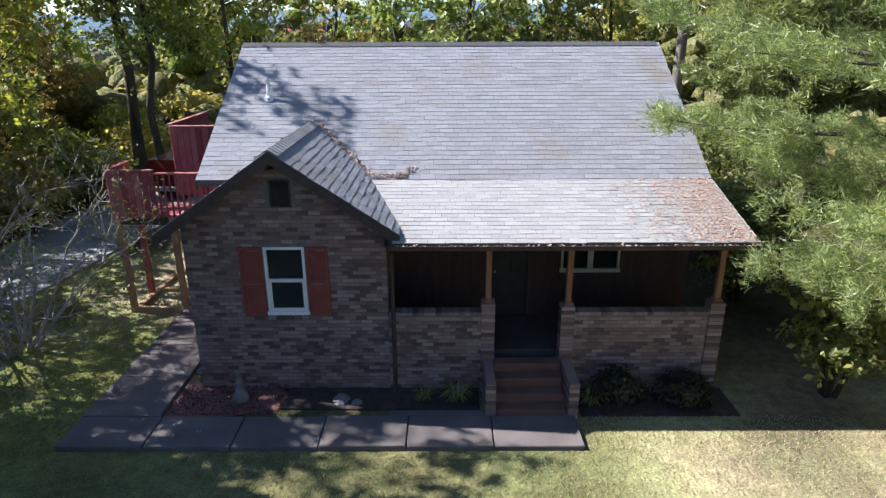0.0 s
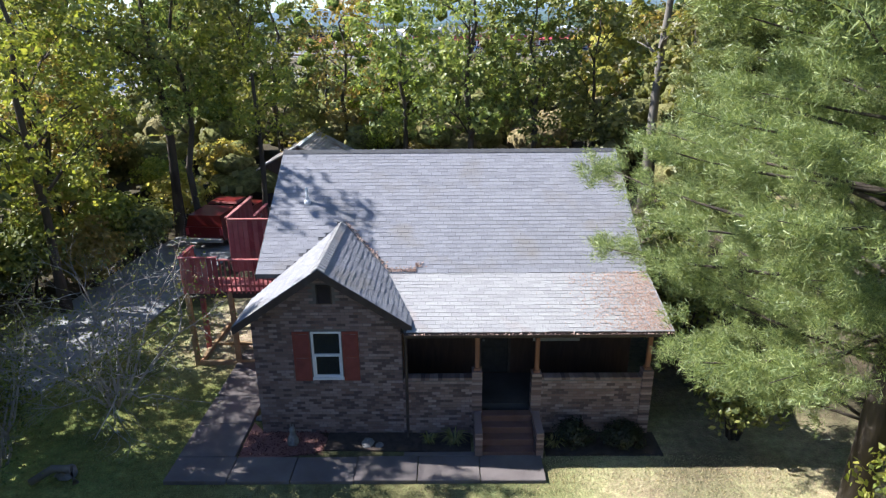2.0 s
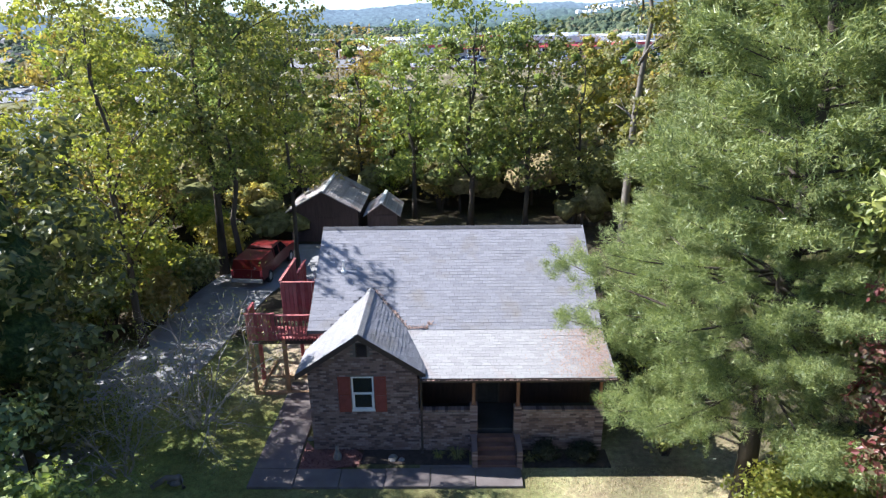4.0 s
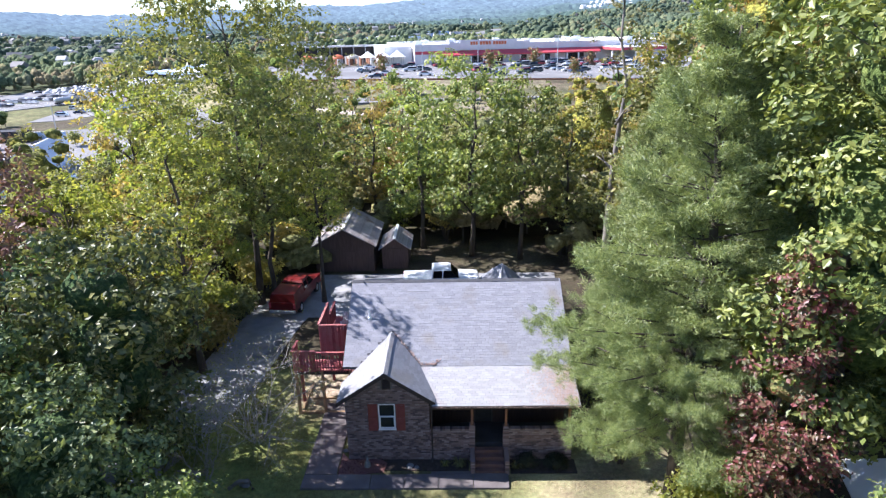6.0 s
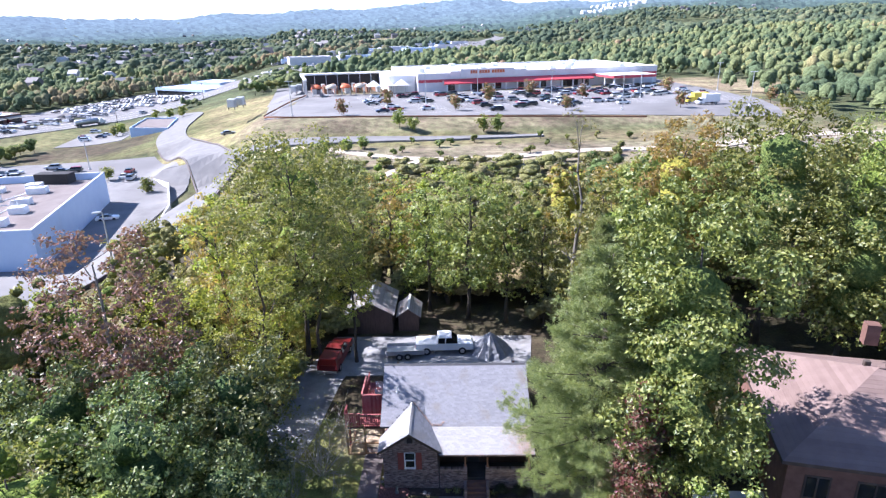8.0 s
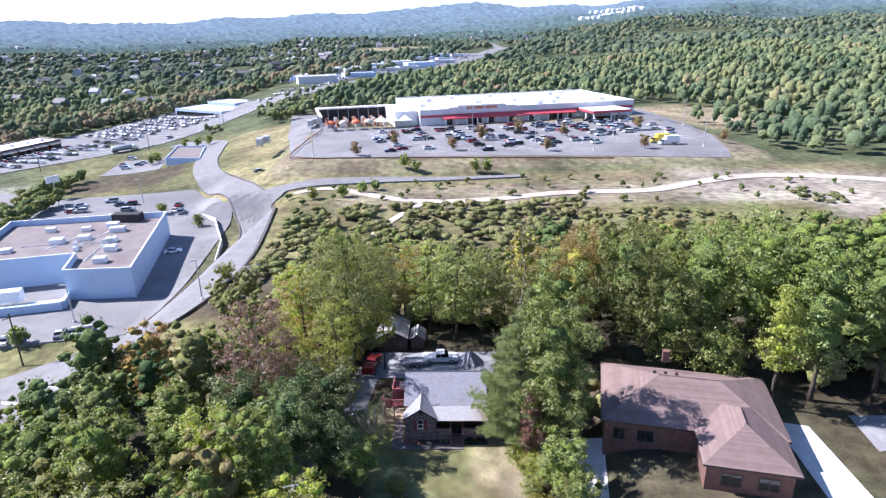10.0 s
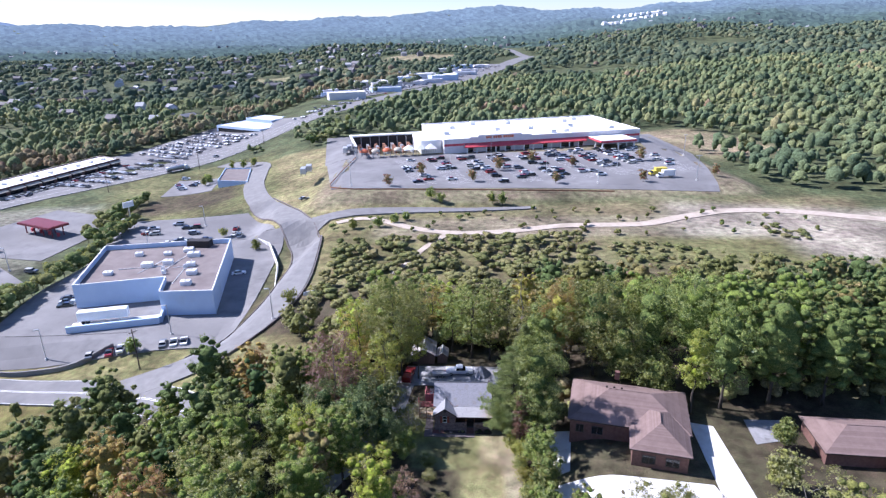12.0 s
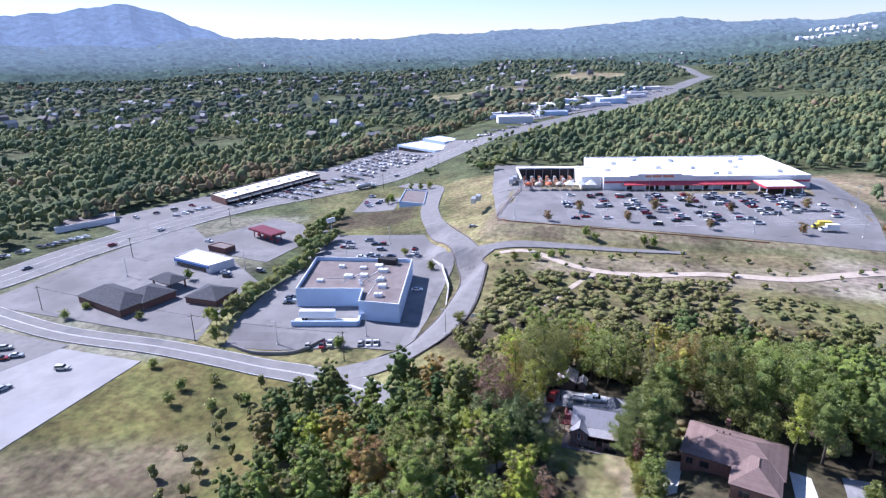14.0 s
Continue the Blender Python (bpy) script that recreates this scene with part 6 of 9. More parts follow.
store = flat_building("store", "huge white-roofed warehouse store with a red band along its front", [sp(0, 0), sp(WID, 0), sp(WID, DEP), sp(0, DEP)], SB, ST, M_WALL_GREY, M_ROOF_WHITE, "store", 0.5, M_ROOF_WHITE)
for i, (u, v) in enumerate(((6, 20), (14, 40), (30, 52), (38, 26), (52, 48), (58, 24), (66, 8), (74, 9), (88, 44), (98, 52), (104, 12), (84, 26))):
    p = SA + U * u + V * v
    roof_unit(store, p.x, p.y, ST - 0.5, 3.2, 2.4, 1.7, 16)
part("red_awning", Shape().face([(11, -0.2, 8.9), (82, -0.2, 8.9), (82, -3.2, 7.3), (11, -3.2, 7.3)]).box((11, -3.3, 6.9), (82, -3.2, 7.3)).face([(11, -0.2, 6.9), (82, -0.2, 6.9), (82, -3.2, 6.9), (11, -3.2, 6.9)][::-1]), M_RED, store, "long red sloping awning", at=S_M)
part("red_stripe", Shape().box((0.2, -0.06, 7.7), (11, -0.004, 8.9)), M_RED, store, at=S_M)
part("red_stripe", Shape().box((82, -0.06, 7.7), (WID - 0.2, -0.004, 8.9)), M_RED, store, at=S_M)
part("entrance_parapet", Shape().box((19, -0.5, 9.4), (44, -0.004, 13.0)).box((14.5, -0.3, 9.4), (18.9, -0.004, 12.2)).box((44.1, -0.3, 9.4), (50, -0.004, 12.2)), M_WALL_GREY, store, at=S_M)
for u0, ws in ((23.5, (0.9, 0.9, 0.9)), (27.6, (1.0, 1.0, 1.2, 0.9)), (33.4, (1.0, 1.0, 1.0, 1.0, 1.0))):
    for w in ws:
        part("sign_block", Shape().box((u0, -0.62, 11.0), (u0 + w, -0.505, 12.3), bevel=0.05), M_ORANGE, store, "orange-red block of a sign", at=S_M)
        u0 += w + 0.22
for i in range(13):
    u = 12 + i * 5.4
    part("column", Shape().box((u, -3.1, SB), (u + 0.5, -2.6, 6.9)), M_WHITE, store, at=S_M)
    if i % 2 == 0:
        part("window", Shape().box((u + 1.0, -0.12, SB + 0.4), (u + 4.4, -0.01, 6.6)), M_GLASS, store, at=S_M)
for u in (26, 70):
    part("entrance", Shape().box((u, -0.2, SB), (u + 5.5, -0.125, 6.7)), M_DARK, store, at=S_M)
can = part("loading_canopy", Shape().box((84, -17, 8.6), (105, -0.1, 9.1), bevel=0.1), M_ROOF_WHITE, store, "white drive-through canopy with red edge", at=S_M)
part("canopy_edge", Shape().box((83.9, -17.1, 7.8), (105.1, -17.004, 8.9)).box((83.88, -17.0, 7.8), (83.99, -0.4, 8.9)).box((105.01, -17.0, 7.8), (105.12, -0.4, 8.9)), M_RED, can)
for u, v in ((85, -16.2), (104, -16.2), (94.5, -16.2), (85, -8), (104, -8)):
    part("canopy_post", Shape().box((u - 0.3, v - 0.3, SB), (u + 0.3, v + 0.3, 8.6)), M_WHITE, can)

# the garden yard at the store's end: a tall open frame, racks and small tents
yard = thing("garden_yard", "tall fenced garden yard of the store with steel frame", "garden yard")
for i in range(9):
    u = -47 + i * 5.2
    part("frame_post", Shape().box((u - 0.15, 29.8, SB), (u + 0.15, 30.1, 10.6)), M_METAL, yard, at=S_M)
for i in range(6):
    v = 0 + i * 6
    part("frame_post", Shape().box((-47.3, v - 0.15, SB), (-47.0, v + 0.15, 10.6)), M_METAL, yard, at=S_M)
part("roof_beam", Shape().box((-48, 29.2, 10.6), (-1.0, 33.5, 11.3)), M_ROOF_WHITE, yard, at=S_M)
part("side_beam", Shape().box((-48, -0.5, 10.4), (-46.8, 29.1, 11.0)), M_ROOF_WHITE, yard, at=S_M)
part("shade_net", Shape().box((-46.9, 30.2, SB), (-1.0, 30.35, 10.5)), M_DARK, yard, "dark shade netting", at=S_M)
part("white_annex", Shape().box((-12, 4, SB), (-0.5, 32, 10.9)), M_ROOF_WHITE, yard, at=S_M)
for i in range(7):
    for j in range(3):
        part("rack", Shape().box((-44 + i * 4.6, 10 + j * 6, SB), (-42.6 + i * 4.6, 14 + j * 6, SB + 3.4)), M_POST if (i + j) % 3 else M_METAL, yard, at=S_M)
for i in range(7):
    u = -43 + i * 6.0
    orange = i < 4
    tent = thing("tent_canopy", "orange and white striped market tent" if orange else "white peaked market tent", "tent", group="tents before the garden yard")
    tent.matrix_basis = S_M @ Matrix.Translation((u, 1.5, 0))
    h0, h1, w = (7.0, 8.6, 2.4) if orange else (7.2, 9.6, 2.9)
    s = Shape()
    if orange:
        s.lathe([(w, h0), (w * 0.95, h0 + 0.6), (w * 0.7, h0 + 1.2), (w * 0.3, h1), (0.05, h1 + 0.1)], (0, 0, 0), 14)
    else:
        for a, b in (((-w, -w), (w, -w)), ((w, -w), (w, w)), ((w, w), (-w, w)), ((-w, w), (-w, -w))):
            s.face([(*a, h0), (*b, h0), (0, 0, h1)])
    part("cover", s, M_ORANGE if orange and i % 2 == 0 else M_CREAM if orange else M_ROOF_WHITE, tent)
    for x in (-1, 1):
        for y in (-1, 1):
            part("pole", Shape().tube([(x * w * 0.7, y * w * 0.7, SB), (x * w * 0.7, y * w * 0.7, h0 + 0.2)], [0.09, 0.09], 6), M_METAL, tent)

# the blue building
BL, BT = BLUE_Z, -1.8
blue = flat_building("warehouse", "pale blue windowless warehouse with a brown flat roof", [(-116.7, 78.7), (-92.0, 85.7), (-88.3, 74.5), (-72.9, 75.7), (-85.3, 121.9), (-127.1, 113.5)], BL - 0.5, BT, M_BLUE_WALL, M_ROOF_BROWN, "warehouse", 1.5, M_WHITE)
for i, (x, y, a, b) in enumerate(((-113, 91, 2.6, 2.0), (-112, 108, 2.4, 1.8), (-104, 98, 3.4, 2.4), (-102.5, 109, 2.4, 1.8), (-98.5, 101, 3.0, 2.2), (-93, 108, 4.0, 2.2), (-97, 113, 3.2, 2.6), (-90, 99, 2.6, 2.0), (-86.5, 92, 3.0, 2.2), (-95.5, 92, 1.2, 1.2), (-97, 94.5, 1.0, 1.0), (-84.5, 83.5, 3.0, 2.0), (-91, 97, 1.0, 0.8))):
    roof_unit(blue, x, y, BT - 1.5, a, b, 1.1 + 0.15 * (i % 3), 12)
for p, q in (((-112, 95), (-97, 99)), ((-104, 92), (-101, 105)), ((-95, 97), (-88, 99)), ((-89, 84), (-92, 104)), ((-97, 94), (-95.5, 108))):
    part("roof_pipe", Shape().tube([(*p, BT - 1.4), (*q, BT - 1.4)], [0.12, 0.12], 5), M_WHITE, blue)
part("stair_head", Shape().box((-99, 116.2, BT - 1.5), (-91, 119.4, BT + 0.9)), M_DARK, blue)
dk = thing("dock_wall", "pale blue loading dock wall before the warehouse", "wall")
part("wall", Shape().prism([(-109.5, 62.6), (-86.6, 69.2), (-86.8, 69.9), (-109.7, 63.3)], BL - 0.3, BL + 2.2), M_BLUE_WALL, dk)
part("wall", Shape().prism([(-86.8, 69.9), (-86.1, 70.0), (-87.6, 74.4), (-88.3, 74.3)], BL - 0.3, BL + 2.2), M_BLUE_WALL, dk)
part("ramp", Shape().prism([(-109.4, 63.4), (-87.0, 69.9), (-88.2, 74.0), (-110.6, 67.6)], BL - 0.3, BL + 1.0), M_PALE_CONCRETE, dk)
tk = thing("semi_trailer", "long white box trailer at the loading dock", "trailer", (-102.5, 69.4, BL + 1.0), 16)
part("box", Shape().box((-6.5, -1.25, 1.05), (6.5, 1.25, 3.6), bevel=0.06), M_WHITE, tk)
for x in (-5.2, -4.0):
    for y in (-1.2, 0.75):
        part("wheel", Shape().tube([(x, y, 0.5), (x, y + 0.45, 0.5)], [0.5, 0.5], 12), M_TYRE, tk)
part("landing_leg", Shape().box((4.2, -0.9, 0), (4.4, -0.7, 1.05)).box((4.2, 0.7, 0), (4.4, 0.9, 1.05)), M_METAL, tk)
rw = thing("retaining_wall", "low pale concrete retaining wall along the access road", "wall")
for p, q in zip([(-82.3, 139.0), (-76.0, 133.8), (-66.2, 112.3)], [(-76.0, 133.8), (-66.2, 112.3), (-59.1, 85.7)]):
    d = (Vector((*q, 0)) - Vector((*p, 0))).normalized()
    n = Vector((-d.y, d.x, 0)) * 0.35
    part("wall", Shape().prism([p, q, (q[0] + n.x, q[1] + n.y), (p[0] + n.x, p[1] + n.y)], BL - 1.0, BL + 2.0), M_PALE_CONCRETE, rw)
v_, q_ = ribbon([(-128, 51), (-118, 48.4), (-110, 49.2), (-100, 51.5), (-93, 57)], 0.5, 1.3, spacing=2, across=1, skirt=1.6)
tagged(new("low_wall", mesh_np("low_wall", v_, q_, M_STONE)), "dark curved stone wall along the yard's edge", "wall", kind="structure")

# curbs along the access road
for off in (-5.6, 5.6):
    v_, q_ = ribbon(FORK[1:8], 0.35, 0.6, spacing=3, offset=off, across=1, skirt=0.4)
    tagged(new("kerb", mesh_np("kerb", v_, q_, M_CONCRETE)), "grey concrete kerb along the access road", "kerb", kind="structure")

VZ = VALLEY_Z
strip = flat_building("shop_row", "long low row of shops with a white flat roof", [(-274, 229), (-254.6, 219.5), (-233.5, 307.5), (-252.5, 317)], VZ - 0.3, -9.3, M_BRICK_FAR, M_ROOF_WHITE, "shops", 0.5, M_CREAM)
for i in range(9):
    f = (i + 0.5) / 9
    x, y = -254.6 + 21.1 * f, 219.5 + 88 * f
    d = math.degrees(math.atan2(88, 21.1))
    part("shop_window", Shape().box((-3.8, -0.25, VZ), (3.8, -0.02, -11.2)), M_GLASS, strip, at=pose(x, y, 0, 0, 0, d))
    part("awning", Shape().slab([(-4.4, -2.4, -11.0), (4.4, -2.4, -11.0), (4.4, -0.05, -10.2), (-4.4, -0.05, -10.2)], 0.2), M_CREAM, strip, at=pose(x, y, 0, 0, 0, d))
    roof_unit(strip, x - 9, y + 3, -9.8, 2.4, 2.0, 1.2, d)
dealer = flat_building("car_showroom", "white flat-roofed car showroom beside the highway", [(-226, 450), (-178, 424), (-163, 447), (-212, 478)], VZ - 0.3, -8.5, M_BLUE_WALL, M_ROOF_WHITE, "showroom", 0.5)
flat_building("workshop", "white flat-roofed workshop behind the showroom", [(-212, 484), (-182, 466), (-172, 488), (-202, 505)], VZ - 0.3, -7.0, M_BLUE_WALL, M_ROOF_WHITE, "workshop", 0.5)
part("shop_window", Shape().box((2, -0.2, VZ), (52, -0.02, -10.5)), M_GLASS, dealer, at=local((-226, 450), (48, -26)))
small = flat_building("office_building", "small grey office building among trees", [(-138, 236.5), (-120.5, 234), (-130.5, 268), (-146, 268)], hz(-130, 250) - 2, -7.6, M_BLUE_WALL, M_ROOF_BROWN, "office", 0.6)
rest = flat_building("restaurant", "white-roofed restaurant with a blue stripe", [(-206, 114.5), (-181.5, 109), (-176.5, 121), (-204.5, 128)], VZ - 0.3, -9.6, M_WALL_GREY, M_ROOF_WHITE, "restaurant", 0.4)
M_BLUE_STRIPE = material("blue_stripe", [(0.06, 0.16, 0.42), (0.08, 0.20, 0.48)], 1, 0.5)
part("stripe", Shape().box((0.2, -0.25, -11.2), (25, -0.02, -10.3)), M_BLUE_STRIPE, rest, at=local((-206, 114.5), (24.5, -5.5)))
part("shop_window", Shape().box((2, -0.15, -13.4), (23, -0.02, -11.4)), M_GLASS, rest, at=local((-206, 114.5), (24.5, -5.5)))
flat_building("kiosk", "small brown flat-roofed kiosk", [(-204, 137), (-192, 134.5), (-190.5, 141), (-202, 143.5)], VZ - 0.3, -10.6, M_BRICK_FAR, M_ROOF_BROWN, "kiosk", 0.3)
hip_building("bank", "low bank under dark hipped shingle roofs", (-213, 66), -14, 30, 15, VZ - 0.3, -10.6, -6.8, M_BRICK_FAR, M_DARK_ROOF, wing=(15, 31, 9, 24, -7.4), category="bank", courses=10)
bk = thing("drive_canopy", "dark hipped canopy over bank drive lanes", "canopy")
faces, _ = hip_roof_faces(0, 14, 0, 9, -9.6, -7.4)
for f in faces:
    part("roof", Shape().slab(f, 0.3), M_DARK_ROOF, bk, at=pose(-196, 88, 0, 0, 0, -14))
for x in (1, 13):
    for y in (1, 8):
        part("pillar", Shape().box((x - 0.3, y - 0.3, VZ), (x + 0.3, y + 0.3, -9.7)), M_BRICK_FAR, bk, at=pose(-196, 88, 0, 0, 0, -14))
hip_building("bank", "small bank under a dark hipped roof", (-169, 78), 0, 15, 14, VZ - 0.6, -11.0, -8.2, M_BRICK_FAR, M_DARK_ROOF, category="bank", courses=8)
gas = thing("filling_station", "maroon filling station canopy on steel posts", "filling station")
GM = local((-198, 163.5), (20, -8.5))
part("canopy", Shape().box((0, 0, -9.6), (22, 9, -8.7)), M_MAROON, gas, at=GM)
part("canopy_top", Shape().box((0.5, 0.5, -8.69), (21.5, 8.5, -8.6)), M_MAROON, gas, at=GM)
for i in range(4):
    for y in (2, 7):
        part("pillar", Shape().box((2 + i * 6, y - 0.2, VZ), (2.4 + i * 6, y + 0.2, -9.6)), M_MAROON, gas, at=GM)
    part("pump", Shape().box((1.8 + i * 6, 4, VZ), (2.8 + i * 6, 5, VZ + 1.8), bevel=0.1), M_RED, gas, at=GM)
flat_building("roadside_shop", "low grey roadside shop before the trees", [(-322, 150), (-312, 140), (-296, 168), (-306, 178)], VZ - 0.3, -10.4, M_WALL_GREY, M_ROOF_BROWN, "shop", 0.3)
for i, (x, y, w, d, top) in enumerate(((-168, 600, 34, 16, 0), (-126, 690, 40, 18, 0), (-160, 735, 42, 20, 0), (-112, 770, 34, 18, 0), (-70, 765, 30, 14, 0), (-96, 820, 44, 20, 0), (-52, 850, 30, 16, 0), (-66, 900, 40, 20, 0), (-22, 920, 28, 16, 0), (-40, 965, 40, 20, 0), (0, 985, 26, 16, 0), (-150, 560, 40, 18, -3), (-118, 640, 36, 20, -2), (-150, 700, 44, 22, 0), (-92, 735, 30, 18, 0), (-60, 800, 40, 22, 3), (-30, 880, 36, 20, 6), (-180, 610, 30, 18, -4), (-215, 2150, 70, 30, 62), (-120, 860, 26, 16, 3))):
    g = hz(x, y)
    flat_building("commercial_building", "pale flat-roofed building far along the highway", [(x, y), (x + w * 0.9, y + w * 0.35), (x + w * 0.9 - d * 0.35, y + w * 0.35 + d * 0.9), (x - d * 0.35, y + d * 0.9)], g - 1, g + 5 + 2.5 * (i % 2), M_WALL_GREY if i % 3 else M_BLUE_WALL, M_ROOF_WHITE if i % 4 else M_METAL, "building", 0.4)


# ---- parked cars ----
def make_car(label, paint, boxy=False):
    ob = thing("car", label, "car", group="parked cars")
    if boxy:
        part("body", side_body([(-2.3, 0.35), (2.3, 0.35), (2.38, 0.7), (2.2, 1.0), (1.2, 1.08), (-2.25, 1.08), (-2.36, 0.7)], 0.92, 0.06), paint, ob)
        part("window", side_body([(-2.1, 1.085), (1.15, 1.085), (0.5, 1.62), (-1.95, 1.62)], 0.85, 0.14), M_CAR_GLASS, ob)
        part("roof", side_body([(-2.0, 1.625), (0.52, 1.625), (0.35, 1.72), (-1.9, 1.72)], 0.74, 0.06), paint, ob)
    else:
        part("body", side_body([(-2.3, 0.32), (2.3, 0.32), (2.36, 0.6), (2.15, 0.82), (1.0, 0.94), (-1.6, 0.96), (-2.28, 0.9), (-2.36, 0.6)], 0.9, 0.06), paint, ob)
        part("window", side_body([(-1.6, 0.965), (1.0, 0.945), (0.25, 1.38), (-1.0, 1.38)], 0.83, 0.16), M_CAR_GLASS, ob)
        part("roof", side_body([(-1.05, 1.385), (0.27, 1.385), (0.1, 1.45), (-0.9, 1.45)], 0.68, 0.05), paint, ob)
    w = Shape().tube([(0, -0.1, 0), (0, 0.1, 0)], [0.33, 0.33], 10).mesh("wheel", M_TYRE)
    for x in (1.4, -1.4):
        for y in (-0.82, 0.82):
            part("wheel", w, None, ob, at=pose(x, y, 0.33))
    return ob


CARS = [make_car("sedan parked in a marked bay", M_CAR), make_car("sport utility car parked in a bay", M_CAR, True)]
car_rng = random.Random(5)
placed = []


def park(x, y, z, turn, which=None):
    src = CARS[which if which is not None else car_rng.randrange(2)]
    m = pose(x, y, z, 0, 0, turn)
    if src not in placed:
        src.matrix_basis = m
        placed.append(src)
        return src
    return copy_thing(src, m)


deg = 15.9
for lane in range(9):
    for side in (0, 1):
        u = -26 + lane * 15.5 + side * 5.2
        for k in range(22):
            v = -14 - k * 2.75
            p = SA + U * u + V * v
            chance = 0.64 - 0.017 * k - 0.0045 * abs(u - 45)
            inside = p.y > 180 + 0.04 * p.x and -50 < p.x < 104
            if car_rng.random() < chance and inside:
                park(p.x, p.y, LOT_Z + 0.12, deg + (0 if car_rng.random() < 0.5 else 180) + car_rng.gauss(0, 2))
for x, y in ((-98, 54), (-92.7, 54.3), (-90.2, 55.4), (-87.9, 56.4), (-79.6, 57.1), (-77, 57.8), (-74.6, 58.6)):
    park(x, y, hz(x, y) + 0.12, 112, 0)
for x, y in ((-121.3, 80.3), (-122.3, 82.8), (-123.5, 85.5), (-117, 137), (-114.3, 141), (-112.1, 137.5), (-110, 140), (-107.2, 138), (-104, 142), (-77.7, 106.6)):
    park(x, y, hz(x, y) + 0.12, car_rng.choice((20, 200)), 0)
for i in range(26):
    f = i / 26
    if car_rng.random() < 0.8:
        park(-246 + 20 * f, 218 + 88 * f, hz(-240, 260) + 0.2, car_rng.choice((-13, 167)))
for x, y, tn in ((-196, 78, 75), (-186, 72, 60), (-183, 76, 60), (-175, 112, 10), (-171, 108, 10), (-160, 118, 0), (-214, 150, 0), (-260, 130, 75), (-255, 160, 75), (-272, 90, 255), (-240, 228, 75), (-232, 30, 40), (-236, 4, 70), (-222, 14, 10), (-268, 44, 10), (-212, 265, 60), (-157, 252, 0), (-157, 247, 0), (-160, 240, 10), (-190, 300, 60), (-178, 330, 65), (-72, 172, 30), (-131, 148, 15), (-128, 148, 195), (-118, 156, 15), (-115, 157, 195), (-112, 149, 15), (-97, 155, 100), (-92, 146, 100), (-95, 148, 100), (-132, 155, 15), (-124, 161, 195), (-171, 21, 20), (-178, 6, 80), (-194, 23, 30), (-197, 20, 30), (-200, 17, 30), (-203, 26, 30), (-206, 22, 30), (-166, 249, 20), (-169, 264, 20), (-163, 244, 20)):
    park(x, y, hz(x, y) + (0.42 if tn in (75, 255, 60, 65, 30) else 0.3), tn)
for x, y in ((-290, 178), (-285, 190), (-280, 200), (-276, 212), (-308, 160), (-300, 150), (-140, 480), (-150, 500), (-130, 520), (-120, 560), (-100, 620), (-80, 680), (-110, 600), (-95, 650)):
    park(x, y, hz(x, y) + 0.5, car_rng.uniform(0, 360))


def far_cars(name, label, rows, seed):
    """Crowded rows of cars at far dealers, past counting: bodies with cabins."""
    rg_ = np.random.default_rng(seed)
    v, q = [], []
    for (x0, y0), (x1, y1), n, turn in rows:
        for k in range(n):
            if rg_.random() < 0.2:
                continue
            f = (k + 0.5) / n
            x, y = x0 + (x1 - x0) * f + rg_.normal() * 0.3, y0 + (y1 - y0) * f + rg_.normal() * 0.3
            z, a = hz(x, y) + 0.5, radians(turn)
            c, d = math.cos(a), math.sin(a)
            b = len(v)
            ring = lambda l0, l1, w, h: [(l0, -w, h), (l1, -w, h), (l1, w, h), (l0, w, h)]
            for px, py, pz in ring(-2.3, 2.3, 0.9, 0.25) + ring(-2.35, 2.3, 0.92, 0.95) + ring(-1.7, 0.9, 0.85, 0.96) + ring(-1.3, 0.2, 0.7, 1.5):
                v.append((x + px * c - py * d, y + px * d + py * c, z + pz))
            for o in (0, 8):
                q += [(b + o, b + o + 1, b + o + 5, b + o + 4), (b + o + 1, b + o + 2, b + o + 6, b + o + 5), (b + o + 2, b + o + 3, b + o + 7, b + o + 6), (b + o + 3, b + o, b + o + 4, b + o + 7), (b + o + 4, b + o + 5, b + o + 6, b + o + 7)]
    tagged(new(name, mesh_np(name, np.array(v), q, M_FAR_CARS)), label, "cars", kind="stuff")


far_cars("parked_cars", "crowded rows of white, grey and dark cars at the farthest dealers", [((-70 + 8 * r, 870 + 20 * r), (-14 + 8 * r, 866 + 20 * r), 18, 70) for r in range(8)], 24)
far_cars("parked_cars", "crowded rows of white, grey and dark cars at far dealers", [((-165 + 9 * r, 600 + 26 * r), (-128 + 11 * r, 592 + 27 * r), 14, 70) for r in range(10)] + [((-150 + 9 * r, 606 + 26 * r), (-122 + 11 * r, 600 + 27 * r), 9, 70) for r in range(9)], 21)
far_cars("parked_cars", "crowded rows of cars along the shopping strip and showroom", [((-236 + 22 * f, 250 + 92 * f), (-214 + 20 * f, 245 + 90 * f), 8, 160) for f in (0.0, 0.12, 0.24, 0.36, 0.5, 0.62, 0.75, 0.88)] + [((-243 + 2.4 * r, 345 + 10.8 * r), (-203 + 3.5 * r, 328 + 9.6 * r), 15, 68) for r in range(9)] + [((-160 + 8 * r, 452 + 26 * r), (-145 + 8 * r, 448 + 26 * r), 6, 70) for r in range(5)], 22)
far_cars("parked_cars", "cars parked before the roadside trees", [((-298, 108), (-286, 140), 9, 20), ((-304, 90), (-296, 108), 6, 20), ((-268, 186), (-262, 212), 8, 20), ((-300, 60), (-305, 84), 6, 10)], 23)


